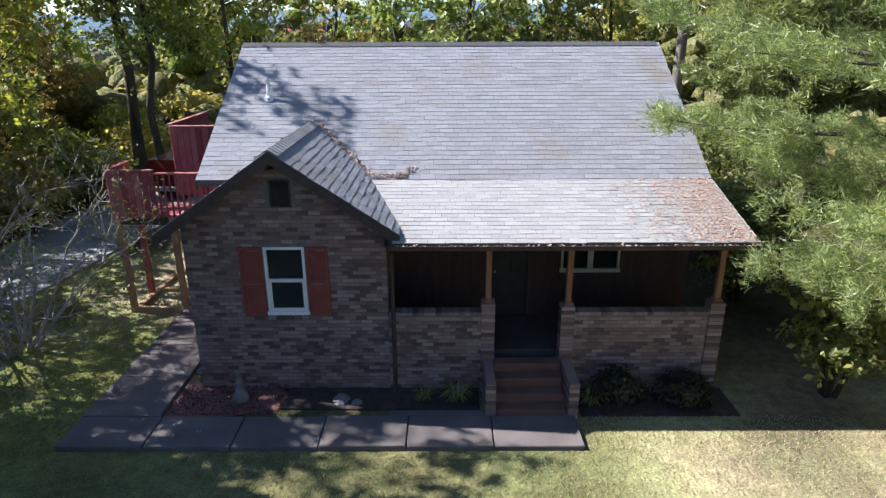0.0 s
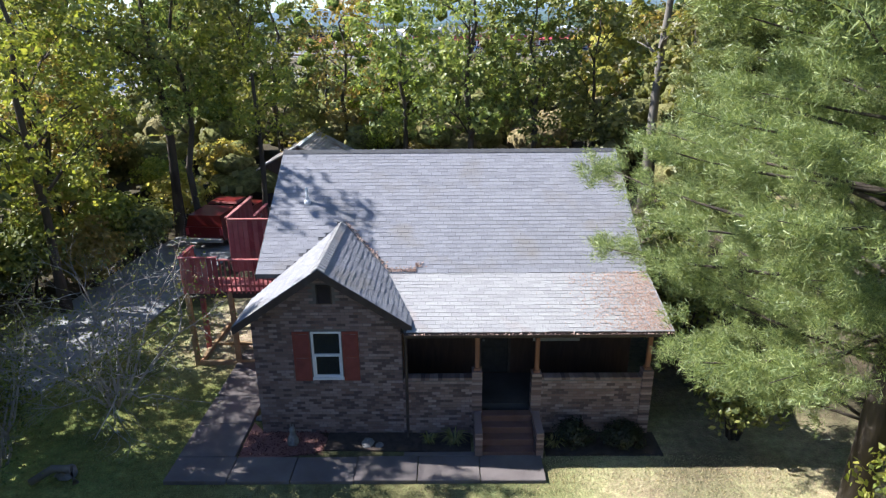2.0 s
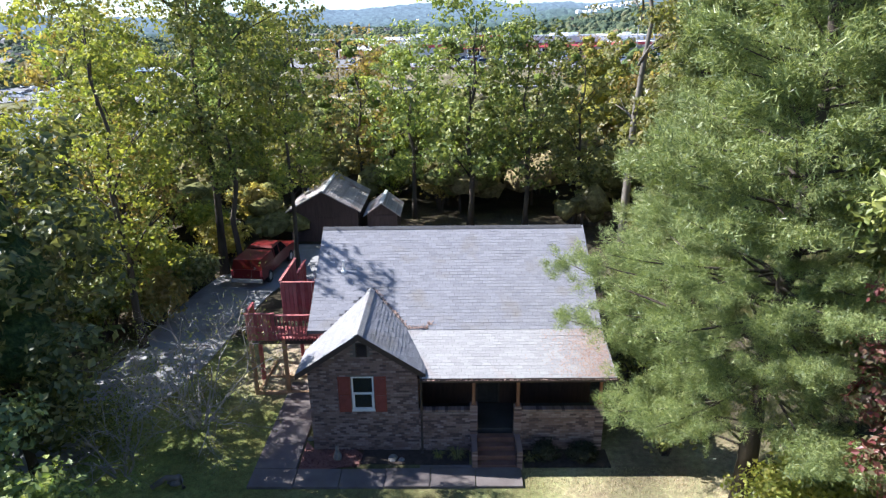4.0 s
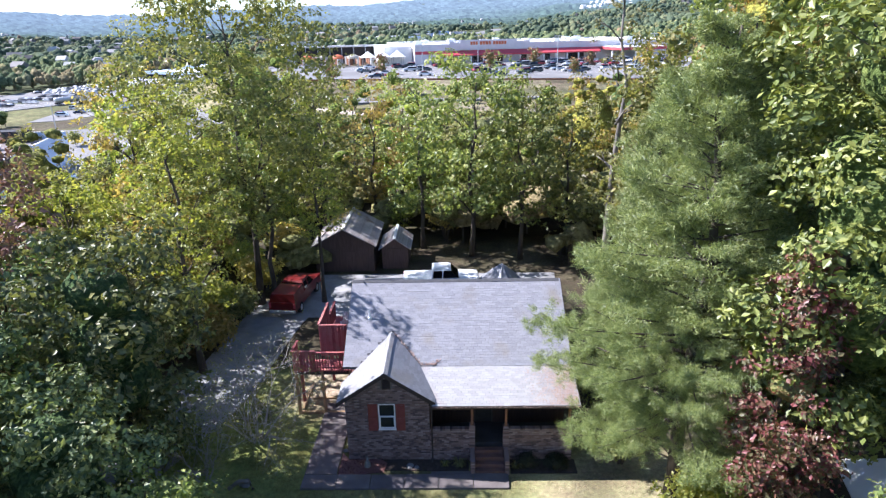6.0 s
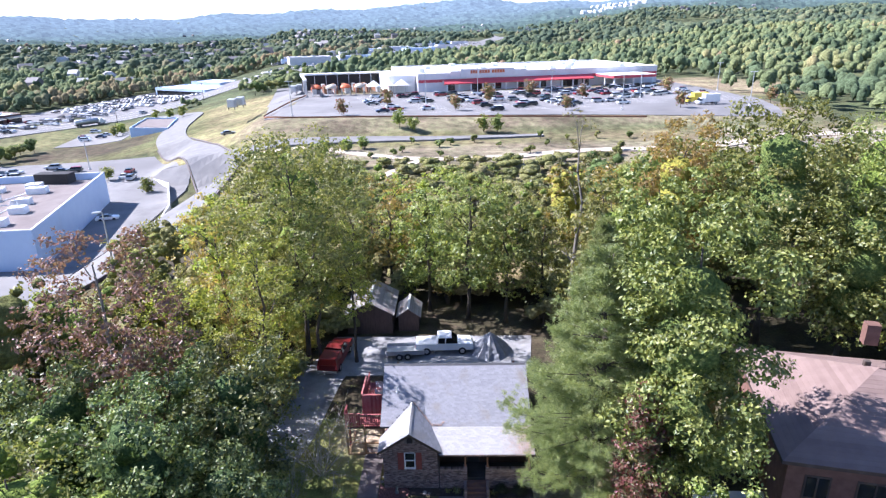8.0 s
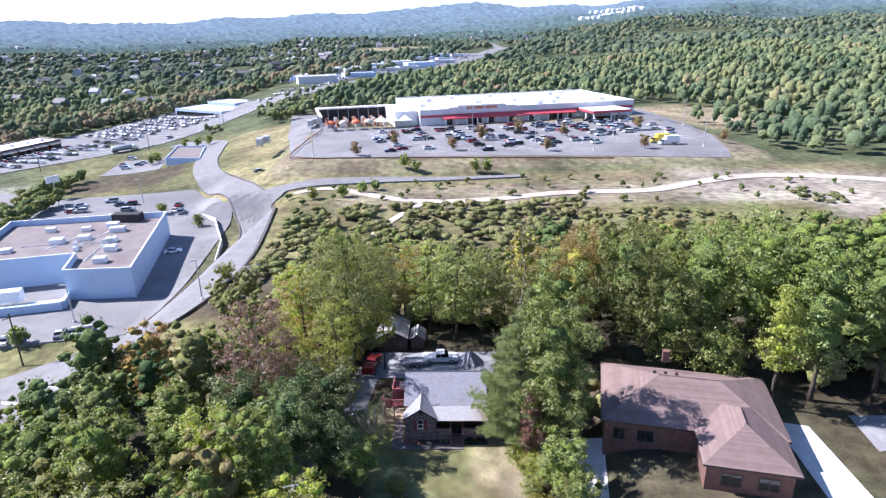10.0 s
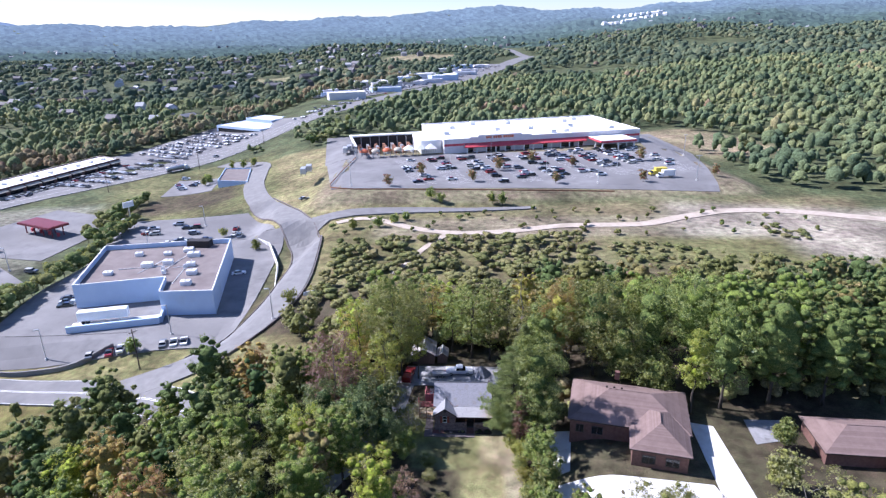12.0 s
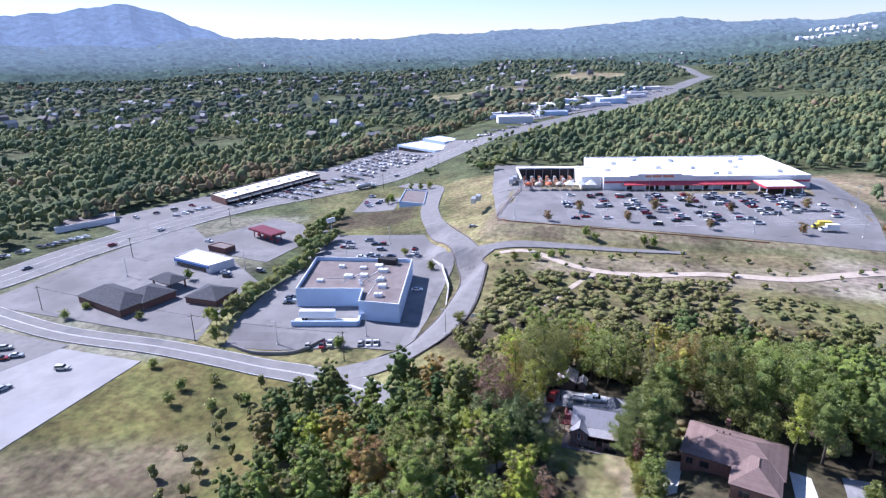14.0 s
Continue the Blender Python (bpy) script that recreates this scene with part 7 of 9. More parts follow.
def box_truck(label, at, turn, colour):
    ob = thing("box_truck", label, "truck", at, turn)
    part("cargo_box", Shape().box((-3.8, -1.2, 0.9), (1.6, 1.2, 3.5), bevel=0.05), colour, ob)
    part("cab", side_body([(1.7, 0.5), (4.0, 0.5), (4.05, 1.1), (3.4, 1.3), (2.9, 2.2), (1.7, 2.3)], 1.1, 0.1), colour, ob)
    part("windscreen", side_body([(2.6, 1.4), (3.42, 1.32), (2.96, 2.1), (2.6, 2.15)], 1.09, 0.1), M_CAR_GLASS, ob)
    wheels(ob, 3.0, -2.4, 1.15, 0.45)
    return ob


box_truck("yellow rental box truck in the car park", (84.4, 194.5, LOT_Z + 0.12), 190, M_YELLOW)
box_truck("white box truck in the car park", (86.5, 190.0, LOT_Z + 0.12), 190, M_WHITE)
for y in (251, 257, 205, 199):
    box_truck("grey container truck at the yard's edge", (-69 + (255 - y) * -0.18, y, LOT_Z + 0.16), 100, M_METAL)
tank = thing("tank_truck", "silver and white tanker driving along the highway", "truck", (-186, 288, VZ + 0.36), 57)
part("tank", Shape().tube([(-6.5, 0, 2.2), (-6.2, 0, 2.2), (5.0, 0, 2.2), (5.3, 0, 2.2)], [0.7, 1.2, 1.2, 0.7], 14), M_METAL, tank, smooth=True)
part("cab", side_body([(5.6, 0.6), (8.6, 0.6), (8.6, 1.6), (7.4, 1.9), (7.1, 3.0), (5.6, 3.0)], 1.2, 0.08), M_WHITE, tank)
part("chassis", Shape().box((-6.4, -0.9, 0.7), (7, 0.9, 1.0)), M_DARK, tank)
wheels(tank, 7.4, -5.4, 1.2, 0.5)
wheels(tank, 5.6, -4.2, 1.2, 0.5)


# ---- small trees of the car park, poles, signs ----
def lot_tree(x, y, tall, mat, label, seed, level=None):
    return make_tree("tree", label, (x, y, hz(x, y) if level is None else level), tall, tall * 0.34, mat, 420, 0.34, seed, base=0.25, count=11, category="tree", group="small trees in the car park", limbs=4, core=0.9, small=True)


LOT_TREES = ((-22.9, 194.7), (-35.9, 176), (0.8, 184), (13.3, 206.5), (36.8, 180), (48.7, 213.2), (84.7, 227.4), (74.7, 182), (108.8, 192.3), (30, 222))


def light_pole(x, y, tall, label="tall grey car park light pole", heads=2):
    ob = thing("light_pole", label, "lamp post", (x, y, hz(x, y)), 16, group="light poles")
    part("pole", Shape().tube([(0, 0, -0.3), (0, 0, tall)], [0.16, 0.09], 7), M_METAL, ob)
    part("footing", Shape().lathe([(0.35, -0.3), (0.35, 0.7), (0.3, 0.75)], (0, 0, 0), 10), M_PALE_CONCRETE, ob)
    for k in range(heads):
        sx = 1 if k else -1
        part("lamp_head", Shape().box((sx * 0.2 - 0.1, -0.2, tall - 0.1), (sx * 1.2 + 0.1, 0.2, tall + 0.12), bevel=0.04) if sx > 0 else Shape().box((-1.3, -0.2, tall - 0.1), (-0.1, 0.2, tall + 0.12), bevel=0.04), M_METAL, ob)
    return ob


for x, y in ((-10, 205), (35, 200), (70, 212), (98, 184), (55, 180), (10, 232), (-52, 176), (110, 240)):
    light_pole(x, y, 11)
for x, y in ((-110, 54), (-80.1, 63), (-50.4, 60), (-112, 160), (-217, 96), (-170, 120), (-120, 128)):
    light_pole(x, y, 9, "slim grey street light beside the road", 1)


def utility_pole(x, y, tall=11):
    ob = thing("utility_pole", "brown wooden utility pole beside the road", "utility pole", (x, y, hz(x, y)), 60, group="utility poles")
    part("pole", Shape().tube([(0, 0, -0.3), (0, 0, tall)], [0.17, 0.11], 7), M_BARK, ob)
    part("cross_arm", Shape().box((-1.2, -0.06, tall - 0.9), (1.2, 0.06, tall - 0.75)), M_BARK, ob)
    for dx in (-1.1, -0.5, 0.5, 1.1):
        part("insulator", Shape().lathe([(0.04, 0), (0.06, 0.08), (0.03, 0.16)], (dx, 0, tall - 0.75), 6), M_WHITE, ob)
    return ob


POLES = [(-80.1, 46.1), (-142.2, 50.6), (-221.3, 55.7), (-235, 118), (-222, 180), (-200, 236), (-172, 290), (-150, 350)]
for x, y in POLES:
    utility_pole(x, y)
for i, ((x0, y0), (x1, y1)) in enumerate(zip(POLES, POLES[1:])):
    for k in (-0.8, 0.8):
        pts = []
        for j in range(9):
            f = j / 8
            z = (hz(x0, y0) + 10.3) * (1 - f) + (hz(x1, y1) + 10.3) * f - 3.2 * f * (1 - f)
            pts.append((x0 + (x1 - x0) * f + k, y0 + (y1 - y0) * f, z))
        single("power_line", Shape().tube(pts, [0.03] * 9, 4), M_DARK, "thin black cable strung between utility poles", "cable", group="power lines")
sg = thing("sign_board", "white sign board on posts at the wood's edge", "sign", (-43.2, 70.5, hz(-43, 70)), 30)
part("board", Shape().box((-1.7, -0.06, 1.0), (1.7, 0.06, 2.1)), M_WHITE, sg)
for x in (-1.4, 1.3):
    part("post", Shape().box((x, -0.05, -0.3), (x + 0.1, 0.05, 1.0)), M_RAW_WOOD, sg)
ps = thing("pylon_sign", "tall roadside sign with plain pale panel", "sign", (-149, 168, hz(-149, 168)), 60)
part("pole", Shape().tube([(0, 0, -0.3), (0, 0, 8)], [0.25, 0.2], 8), M_METAL, ps)
part("panel", Shape().box((-2.4, -0.3, 8), (2.4, 0.3, 10.4), bevel=0.05), M_WHITE, ps)

# guard rail of the car park
v_, q_ = ribbon([(-61, 236), (-62, 200), (-59, 172), (-30, 168), (10, 168), (60, 169)], 0.12, 1.0, spacing=4, across=1, skirt=0.5)
tagged(new("guard_rail", mesh_np("guard_rail", v_, q_, M_POST)), "weathered brown guard rail along the car park's edge", "rail", kind="structure")
# bay lines
s = Shape()
for lane in range(9):
    for k in range(23):
        u = -26 + lane * 15.5
        v0 = -12.6 - k * 2.75
        p = SA + U * u + V * v0
        if not (p.y > 178 + 0.04 * p.x and -50 < p.x < 104):
            continue
        m = S_M
        a = [m @ Vector((u - 2.6, v0, LOT_Z + 0.135)), m @ Vector((u + 7.8, v0, LOT_Z + 0.135)), m @ Vector((u + 7.8, v0 + 0.13, LOT_Z + 0.135)), m @ Vector((u - 2.6, v0 + 0.13, LOT_Z + 0.135))]
        s.face(a)
single("bay_marking", s, M_LINE, "white painted lines of parking bays", "marking", kind="structure")

# ---- trees ----
M_TWIG = material("silvery_twig_bark", [(0.22, 0.205, 0.19), (0.42, 0.40, 0.37)], 3, 0.9, 0.5, 12)

def ball(level):
    """Corners and triangles of a round ball of triangles."""
    bm = bmesh.new()
    bmesh.ops.create_icosphere(bm, subdivisions=level, radius=1.0)
    v = np.array([tuple(q.co) for q in bm.verts])
    f = np.array([[q.index for q in t.verts] for t in bm.faces])
    bm.free()
    return v, f


BALL_V, BALL_F = ball(2)
SMALL_V, SMALL_F = ball(1)


def lumps(centres, radii, squash, rng, rough=0.2, small=False):
    """Uneven clumps at these places: corners and triangles. radii: one for each clump."""
    bv, bf = (SMALL_V, SMALL_F) if small else (BALL_V, BALL_F)
    n, k = len(centres), len(bv)
    v = bv[None] * (1 + rng.uniform(-rough, rough, (n, k, 1))) * radii[:, None, None] * np.array([1, 1, squash])
    v = v + centres[:, None, :]
    return v.reshape(-1, 3), (bf[None] + (np.arange(n) * k)[:, None, None]).reshape(-1, 3)


def crown_blobs(rng, height, base, spread, count, lean=0.0, shape="round"):
    """Places and radii of the clumps that make up a crown."""
    out = []
    for i in range(count):
        t = (i + rng.uniform(0, 1)) / count
        z = base + (height - base) * (0.06 + 0.9 * t)
        if shape == "round":
            reach = spread * math.sqrt(max(0.05, 1 - (1.72 * t - 0.92) ** 2))
        elif shape == "tall":
            reach = spread * (0.55 + 0.45 * math.sin(math.pi * min(1, t * 1.05))) * (1.05 - 0.5 * t)
        else:
            reach = spread * (1 - 0.85 * t)
        a = i * 2.39996 + rng.uniform(-0.5, 0.5)
        d = reach * rng.uniform(0.04, 1) ** 0.36 * rng.uniform(0.72, 1.02)
        r = spread * rng.uniform(0.20, 0.36) * (1 - 0.3 * t)
        out.append((d * math.cos(a) + lean * z, d * math.sin(a), z - r * 0.4, r))
    return np.array(out)


def hearts(blobs):
    """Places and radii of three large inner clumps that fill a crown."""
    mid = blobs[:, :3].mean(axis=0)
    wide = np.percentile(np.hypot(blobs[:, 0] - mid[0], blobs[:, 1] - mid[1]), 80)
    lo, hi = np.percentile(blobs[:, 2], (12, 84))
    at = np.array([(mid[0], mid[1], lo + (hi - lo) * f) for f in (0.18, 0.52, 0.84)])
    return at, wide * np.array([0.62, 0.72, 0.52])


def crown_mesh(name, blobs, leaves, size, mat, rng, squash=0.72, per=9, core=0.0, small=False):
    """Twig-ends all over the clumps, each with a handful of leaves. core: the share of clumps with a dense inside."""
    w = blobs[:, 3] ** 2
    tips = max(1, leaves // per)
    pick = rng.choice(len(blobs), tips, p=w / w.sum())
    d = rng.normal(size=(tips, 3))
    d[:, 2] += 0.4
    d /= np.linalg.norm(d, axis=1, keepdims=True)
    rad = blobs[pick, 3] * np.where(rng.random(tips) < 0.8, rng.uniform(0.75, 1.15, tips), rng.uniform(0.3, 0.8, tips) if core < 0.3 else rng.uniform(0.95, 1.3, tips))
    c = blobs[pick, :3] + d * rad[:, None] * np.array([1, 1, squash])
    c, d = np.repeat(c, per, 0), np.repeat(d, per, 0)
    n = len(c)
    c = c + rng.normal(size=(n, 3)) * np.array([1, 1, 0.6]) * size * 1.35
    mid = blobs[:, :3].mean(axis=0)
    whole = c - mid
    whole /= np.maximum(np.linalg.norm(whole, axis=1, keepdims=True), 1e-6)
    nrm = d * 0.75 + whole * 0.2 + rng.normal(size=(n, 3)) * 0.55 + np.array([0, 0, 0.35])
    v, q = leaf_quads(c, nrm, size, rng)
    kept = blobs[rng.random(len(blobs)) < core]
    if len(kept) == 0:
        return mesh_np(name, v, q, mat)
    if not small:
        own = np.repeat(np.arange(len(kept)), 64)
        d = rng.normal(size=(len(own), 3))
        d /= np.linalg.norm(d, axis=1, keepdims=True)
        c = kept[own, :3] + d * (kept[own, 3] * rng.uniform(0.45, 0.88, len(own)))[:, None] * np.array([1, 1, squash])
        iv, iq = leaf_quads(c, d + rng.normal(size=d.shape) * 0.45 + np.array([0, 0, 0.2]), np.minimum(kept[own, 3] * 0.17, size * 1.3), rng, 0.7)
        v, q = np.concatenate([v, iv]), np.concatenate([q, iq + len(v)])
        if core < 0.7:
            return mesh_np(name, v, q, mat)
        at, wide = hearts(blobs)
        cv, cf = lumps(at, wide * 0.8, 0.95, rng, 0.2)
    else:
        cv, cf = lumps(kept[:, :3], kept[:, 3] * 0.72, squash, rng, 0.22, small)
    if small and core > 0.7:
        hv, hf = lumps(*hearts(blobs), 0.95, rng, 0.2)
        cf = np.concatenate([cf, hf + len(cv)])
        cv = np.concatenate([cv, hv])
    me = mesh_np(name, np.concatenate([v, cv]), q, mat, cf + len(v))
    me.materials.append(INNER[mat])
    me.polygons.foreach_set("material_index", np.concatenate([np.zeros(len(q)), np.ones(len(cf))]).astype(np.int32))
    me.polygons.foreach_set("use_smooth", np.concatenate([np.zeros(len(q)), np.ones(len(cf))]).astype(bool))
    return me


def trunk_shape(rng, height, girth, blobs, limbs=9, lean=0.0, sides=8):
    s = Shape()
    top = height * 0.86
    path = [(lean * z + rng.normal() * 0.05 * k, rng.normal() * 0.05 * k, z) for k, z in enumerate(np.linspace(-0.4, top, 8))]
    s.tube(path, [girth * (1.35 if k == 0 else 1 - 0.12 * k) for k in range(8)], sides)
    order = rng.permutation(len(blobs))[:limbs]
    for i in order:
        bx, by, bz, br = blobs[i]
        z0 = max(height * 0.16, bz - math.hypot(bx, by) * rng.uniform(0.5, 0.9))
        z0 = min(z0, top * 0.95)
        g = girth * (1 - 0.85 * z0 / height) * 0.5
        mid = (bx * 0.45 + lean * z0 * 0.5, by * 0.45, z0 + (bz - z0) * 0.62)
        s.tube([(lean * z0, 0, z0), mid, (bx, by, bz)], [g, g * 0.65, g * 0.22], 5)
        for _ in range(2):
            e = (bx + rng.normal() * br * 0.5, by + rng.normal() * br * 0.5, bz + br * rng.uniform(0.2, 0.7))
            s.tube([mid, e], [g * 0.4, g * 0.1], 4)
    return s


def make_tree(name, label, at, height, spread, mat, leaves, size, seed, base=0.25, shape="round", bark=None, count=26, girth=None, lean=0.0, category="tree", group="", limbs=9, core=0.0, small=False):
    rng = np.random.default_rng(seed)
    blobs = crown_blobs(rng, height, height * base, spread, count, lean, shape)
    ob = thing(name, label, category, at, rng.uniform(0, 360), group)
    part("trunk", trunk_shape(rng, height, girth or height * 0.017, blobs, limbs, lean), bark or M_BARK, ob, smooth=True)
    part("crown", crown_mesh("crown", blobs, leaves, size, mat, rng, core=core, small=small), mat, ob)
    return ob


def make_bush(name, label, at, width, tall, mat, leaves, size, seed, category="bush", group=""):
    rng = np.random.default_rng(seed)
    blobs = []
    for i in range(9):
        a, d = i * 2.4, width * 0.32 * math.sqrt(rng.random())
        r = width * rng.uniform(0.22, 0.36)
        blobs.append((d * math.cos(a), d * math.sin(a), tall * rng.uniform(0.35, 0.8), min(r, tall * 0.45)))
    ob = thing(name, label, category, at, rng.uniform(0, 360), group)
    s = Shape()
    for bx, by, bz, br in blobs:
        s.tube([(bx * 0.15, by * 0.15, -0.15), (bx * 0.6, by * 0.6, bz * 0.6), (bx, by, bz)], [0.05, 0.035, 0.012], 4)
    part("stem", s, M_BARK, ob)
    part("crown", crown_mesh("crown", np.array(blobs), leaves, size, mat, rng, 0.85, core=0.69), mat, ob)
    return ob


def make_pine(name, label, at, height, reach, seed, first=0.16, tufts=5, group="", bare=0.0):
    """A white pine: whorls of boughs, each with plumes of fine needles round a darker inner mass."""
    rng = np.random.default_rng(seed)
    ob = thing(name, label, "pine tree", at, 0, group)
    wood = Shape()
    wood.tube([(rng.normal() * 0.04 * k, rng.normal() * 0.04 * k, z) for k, z in enumerate(np.linspace(-0.4, height * 0.985, 9))], [0.30 * (1 - 0.112 * k) + 0.012 for k in range(9)], 9)
    plume = []
    z = height * first
    while z < height * 0.985:
        t = (z / height - first) / (1 - first)
        ln = reach * (0.52 + 0.48 * min(1, t * 5)) * (1 - t) ** 0.85 + 0.35
        for k in range(6 if t < 0.5 else 5 if t < 0.9 else 4):
            a = k * 1.05 + z * 2.1 + rng.uniform(-0.5, 0.5)
            length = ln * rng.uniform(0.66, 1.08) * (1 - 0.25 * max(0.0, -math.sin(a)))
            if z < bare and (math.cos(a) > 0.15 or math.sin(a) < -0.45):
                continue
            rise = 0.05 + 0.42 * t + rng.normal() * 0.07
            pts = []
            for i in range(6):
                f = i / 5
                pts.append((length * f * math.cos(a), length * f * math.sin(a), z + length * (rise * f - 0.10 * f * f + 0.12 * f ** 3)))
            g = 0.012 + 0.009 * length
            wood.tube(pts, [g, g * 0.85, g * 0.66, g * 0.48, g * 0.3, g * 0.12], 5)
            m = int(5 + length * 5.2)
            shoot = rng.uniform(0.14, 1.0, m) ** 0.7
            side = (0.16 + 0.24 * length * (1 - np.abs(shoot - 0.55))) * rng.normal(size=m) * 0.55
            n = m * 8
            f = np.repeat(shoot, 8) + rng.normal(size=n) * 0.10 / length
            w = np.repeat(side, 8) + rng.normal(size=n) * 0.10
            x = length * f
            plume.append(np.stack([x * math.cos(a) - w * math.sin(a), x * math.sin(a) + w * math.cos(a), z + length * (rise * f - 0.10 * f * f + 0.12 * f ** 3) + rng.normal(size=n) * 0.10 + 0.05 - 0.1 * np.abs(w), np.full(n, math.cos(a)), np.full(n, math.sin(a))], 1))
        z += height * 0.024 * rng.uniform(0.8, 1.2)
    part("trunk", wood, M_BARK, ob, smooth=True)
    plume = np.concatenate(plume)

    def needles(group_, per, size, slim, loose, name_, label_):
        c = np.repeat(group_, per, 0)
        n = len(c)
        ray = rng.normal(size=(n, 3))
        ray /= np.linalg.norm(ray, axis=1, keepdims=True)
        ray[:, 0] += c[:, 3] * 0.7
        ray[:, 1] += c[:, 4] * 0.7
        ray[:, 2] += 0.35
        pos = c[:, :3] + ray * loose + rng.normal(size=(n, 3)) * loose
        ray /= np.linalg.norm(ray, axis=1, keepdims=True)
        b = np.cross(ray, rng.normal(size=(n, 3)))
        b /= np.linalg.norm(b, axis=1, keepdims=True)
        s = rng.uniform(0.7, 1.3, n)[:, None] * size
        v = np.stack([pos - ray * s * 0.5 + b * s * slim, pos - ray * s * 0.5 - b * s * slim, pos + ray * s * 0.7], 1).reshape(-1, 3)
        part(name_, mesh_np(name_, v, None, F_PINE, np.arange(3 * n).reshape(n, 3)), F_PINE, ob, label_)

    low = (plume[:, 2] < 9.5) & (plume[:, 1] < 5.0) & (plume[:, 0] < 3.0)
    if tufts > 12:
        needles(plume[low], int(tufts * 1.4), 0.115, 0.05, 0.055, "crown", "fine pale green needles")
        needles(plume[~low], int(tufts * 0.45), 0.16, 0.085, 0.075, "upper_crown", "fine pale green needles")
    else:
        needles(plume, int(tufts * 0.6), 0.17, 0.13, 0.08, "crown", "fine pale green needles")
    needles(plume, 4, 0.12, 0.075, 0.07, "inner_needles", "dense shaded needles")
    return ob


def make_bare_shrub(name, label, at, tall, wide, seed, mat=None, leaves=500, group="", stems=6):
    """A many-stemmed, nearly leafless small tree."""
    rng = np.random.default_rng(seed)
    ob = thing(name, label, "tree", at, 0, group)
    s = Shape()
    tips = []

    def grow(p, d, length, g, depth):
        n = 3
        pts = [Vector(p)]
        for i in range(n):
            d = (d + Vector(rng.normal(size=3)) * 0.16).normalized()
            pts.append(pts[-1] + d * length / n)
        s.tube(pts, [g * (1 - 0.2 * i) for i in range(n + 1)], 5 if depth < 2 else 3, closed=False)
        if depth < 4:
            for _ in range(3):
                k = 1 + int(rng.integers(0, n))
                nd = (d + Vector(rng.normal(size=3)) * 0.62 + Vector((0, 0, 0.12))).normalized()
                grow(pts[k], nd, length * rng.uniform(0.5, 0.75), g * 0.5, depth + 1)
        else:
            tips.append(tuple(pts[-1]))

    for i in range(stems):
        a = i * 6.283 / stems + rng.uniform(-0.3, 0.3)
        grow((0.15 * math.cos(a), 0.15 * math.sin(a), -0.2), Vector((math.cos(a) * wide / tall * 0.6, math.sin(a) * wide / tall * 0.6, 1)).normalized(), tall * 0.46, 0.05, 0)
    part("trunk", s, M_TWIG, ob)
    tips = np.array(tips)
    c = tips[rng.integers(0, len(tips), leaves)] + rng.normal(size=(leaves, 3)) * 0.14
    v, q = leaf_quads(c, rng.normal(size=(leaves, 3)), 0.04, rng)
    part("crown", mesh_np("crown", v, q, mat or F_OLIVE), mat or F_OLIVE, ob)
    return ob


# trees near the house, each of its own make
make_pine("pine_tree", "tall white pine with soft green needles beside the house", (8.6, 7.4, 0), 18.6, 7.2, 11, first=0.13, tufts=17, bare=4.4)
make_pine("pine_tree", "slender white pine behind the tall pine", (11.7, 20.5, hz(11.7, 20.5)), 15.6, 3.8, 12, tufts=10)

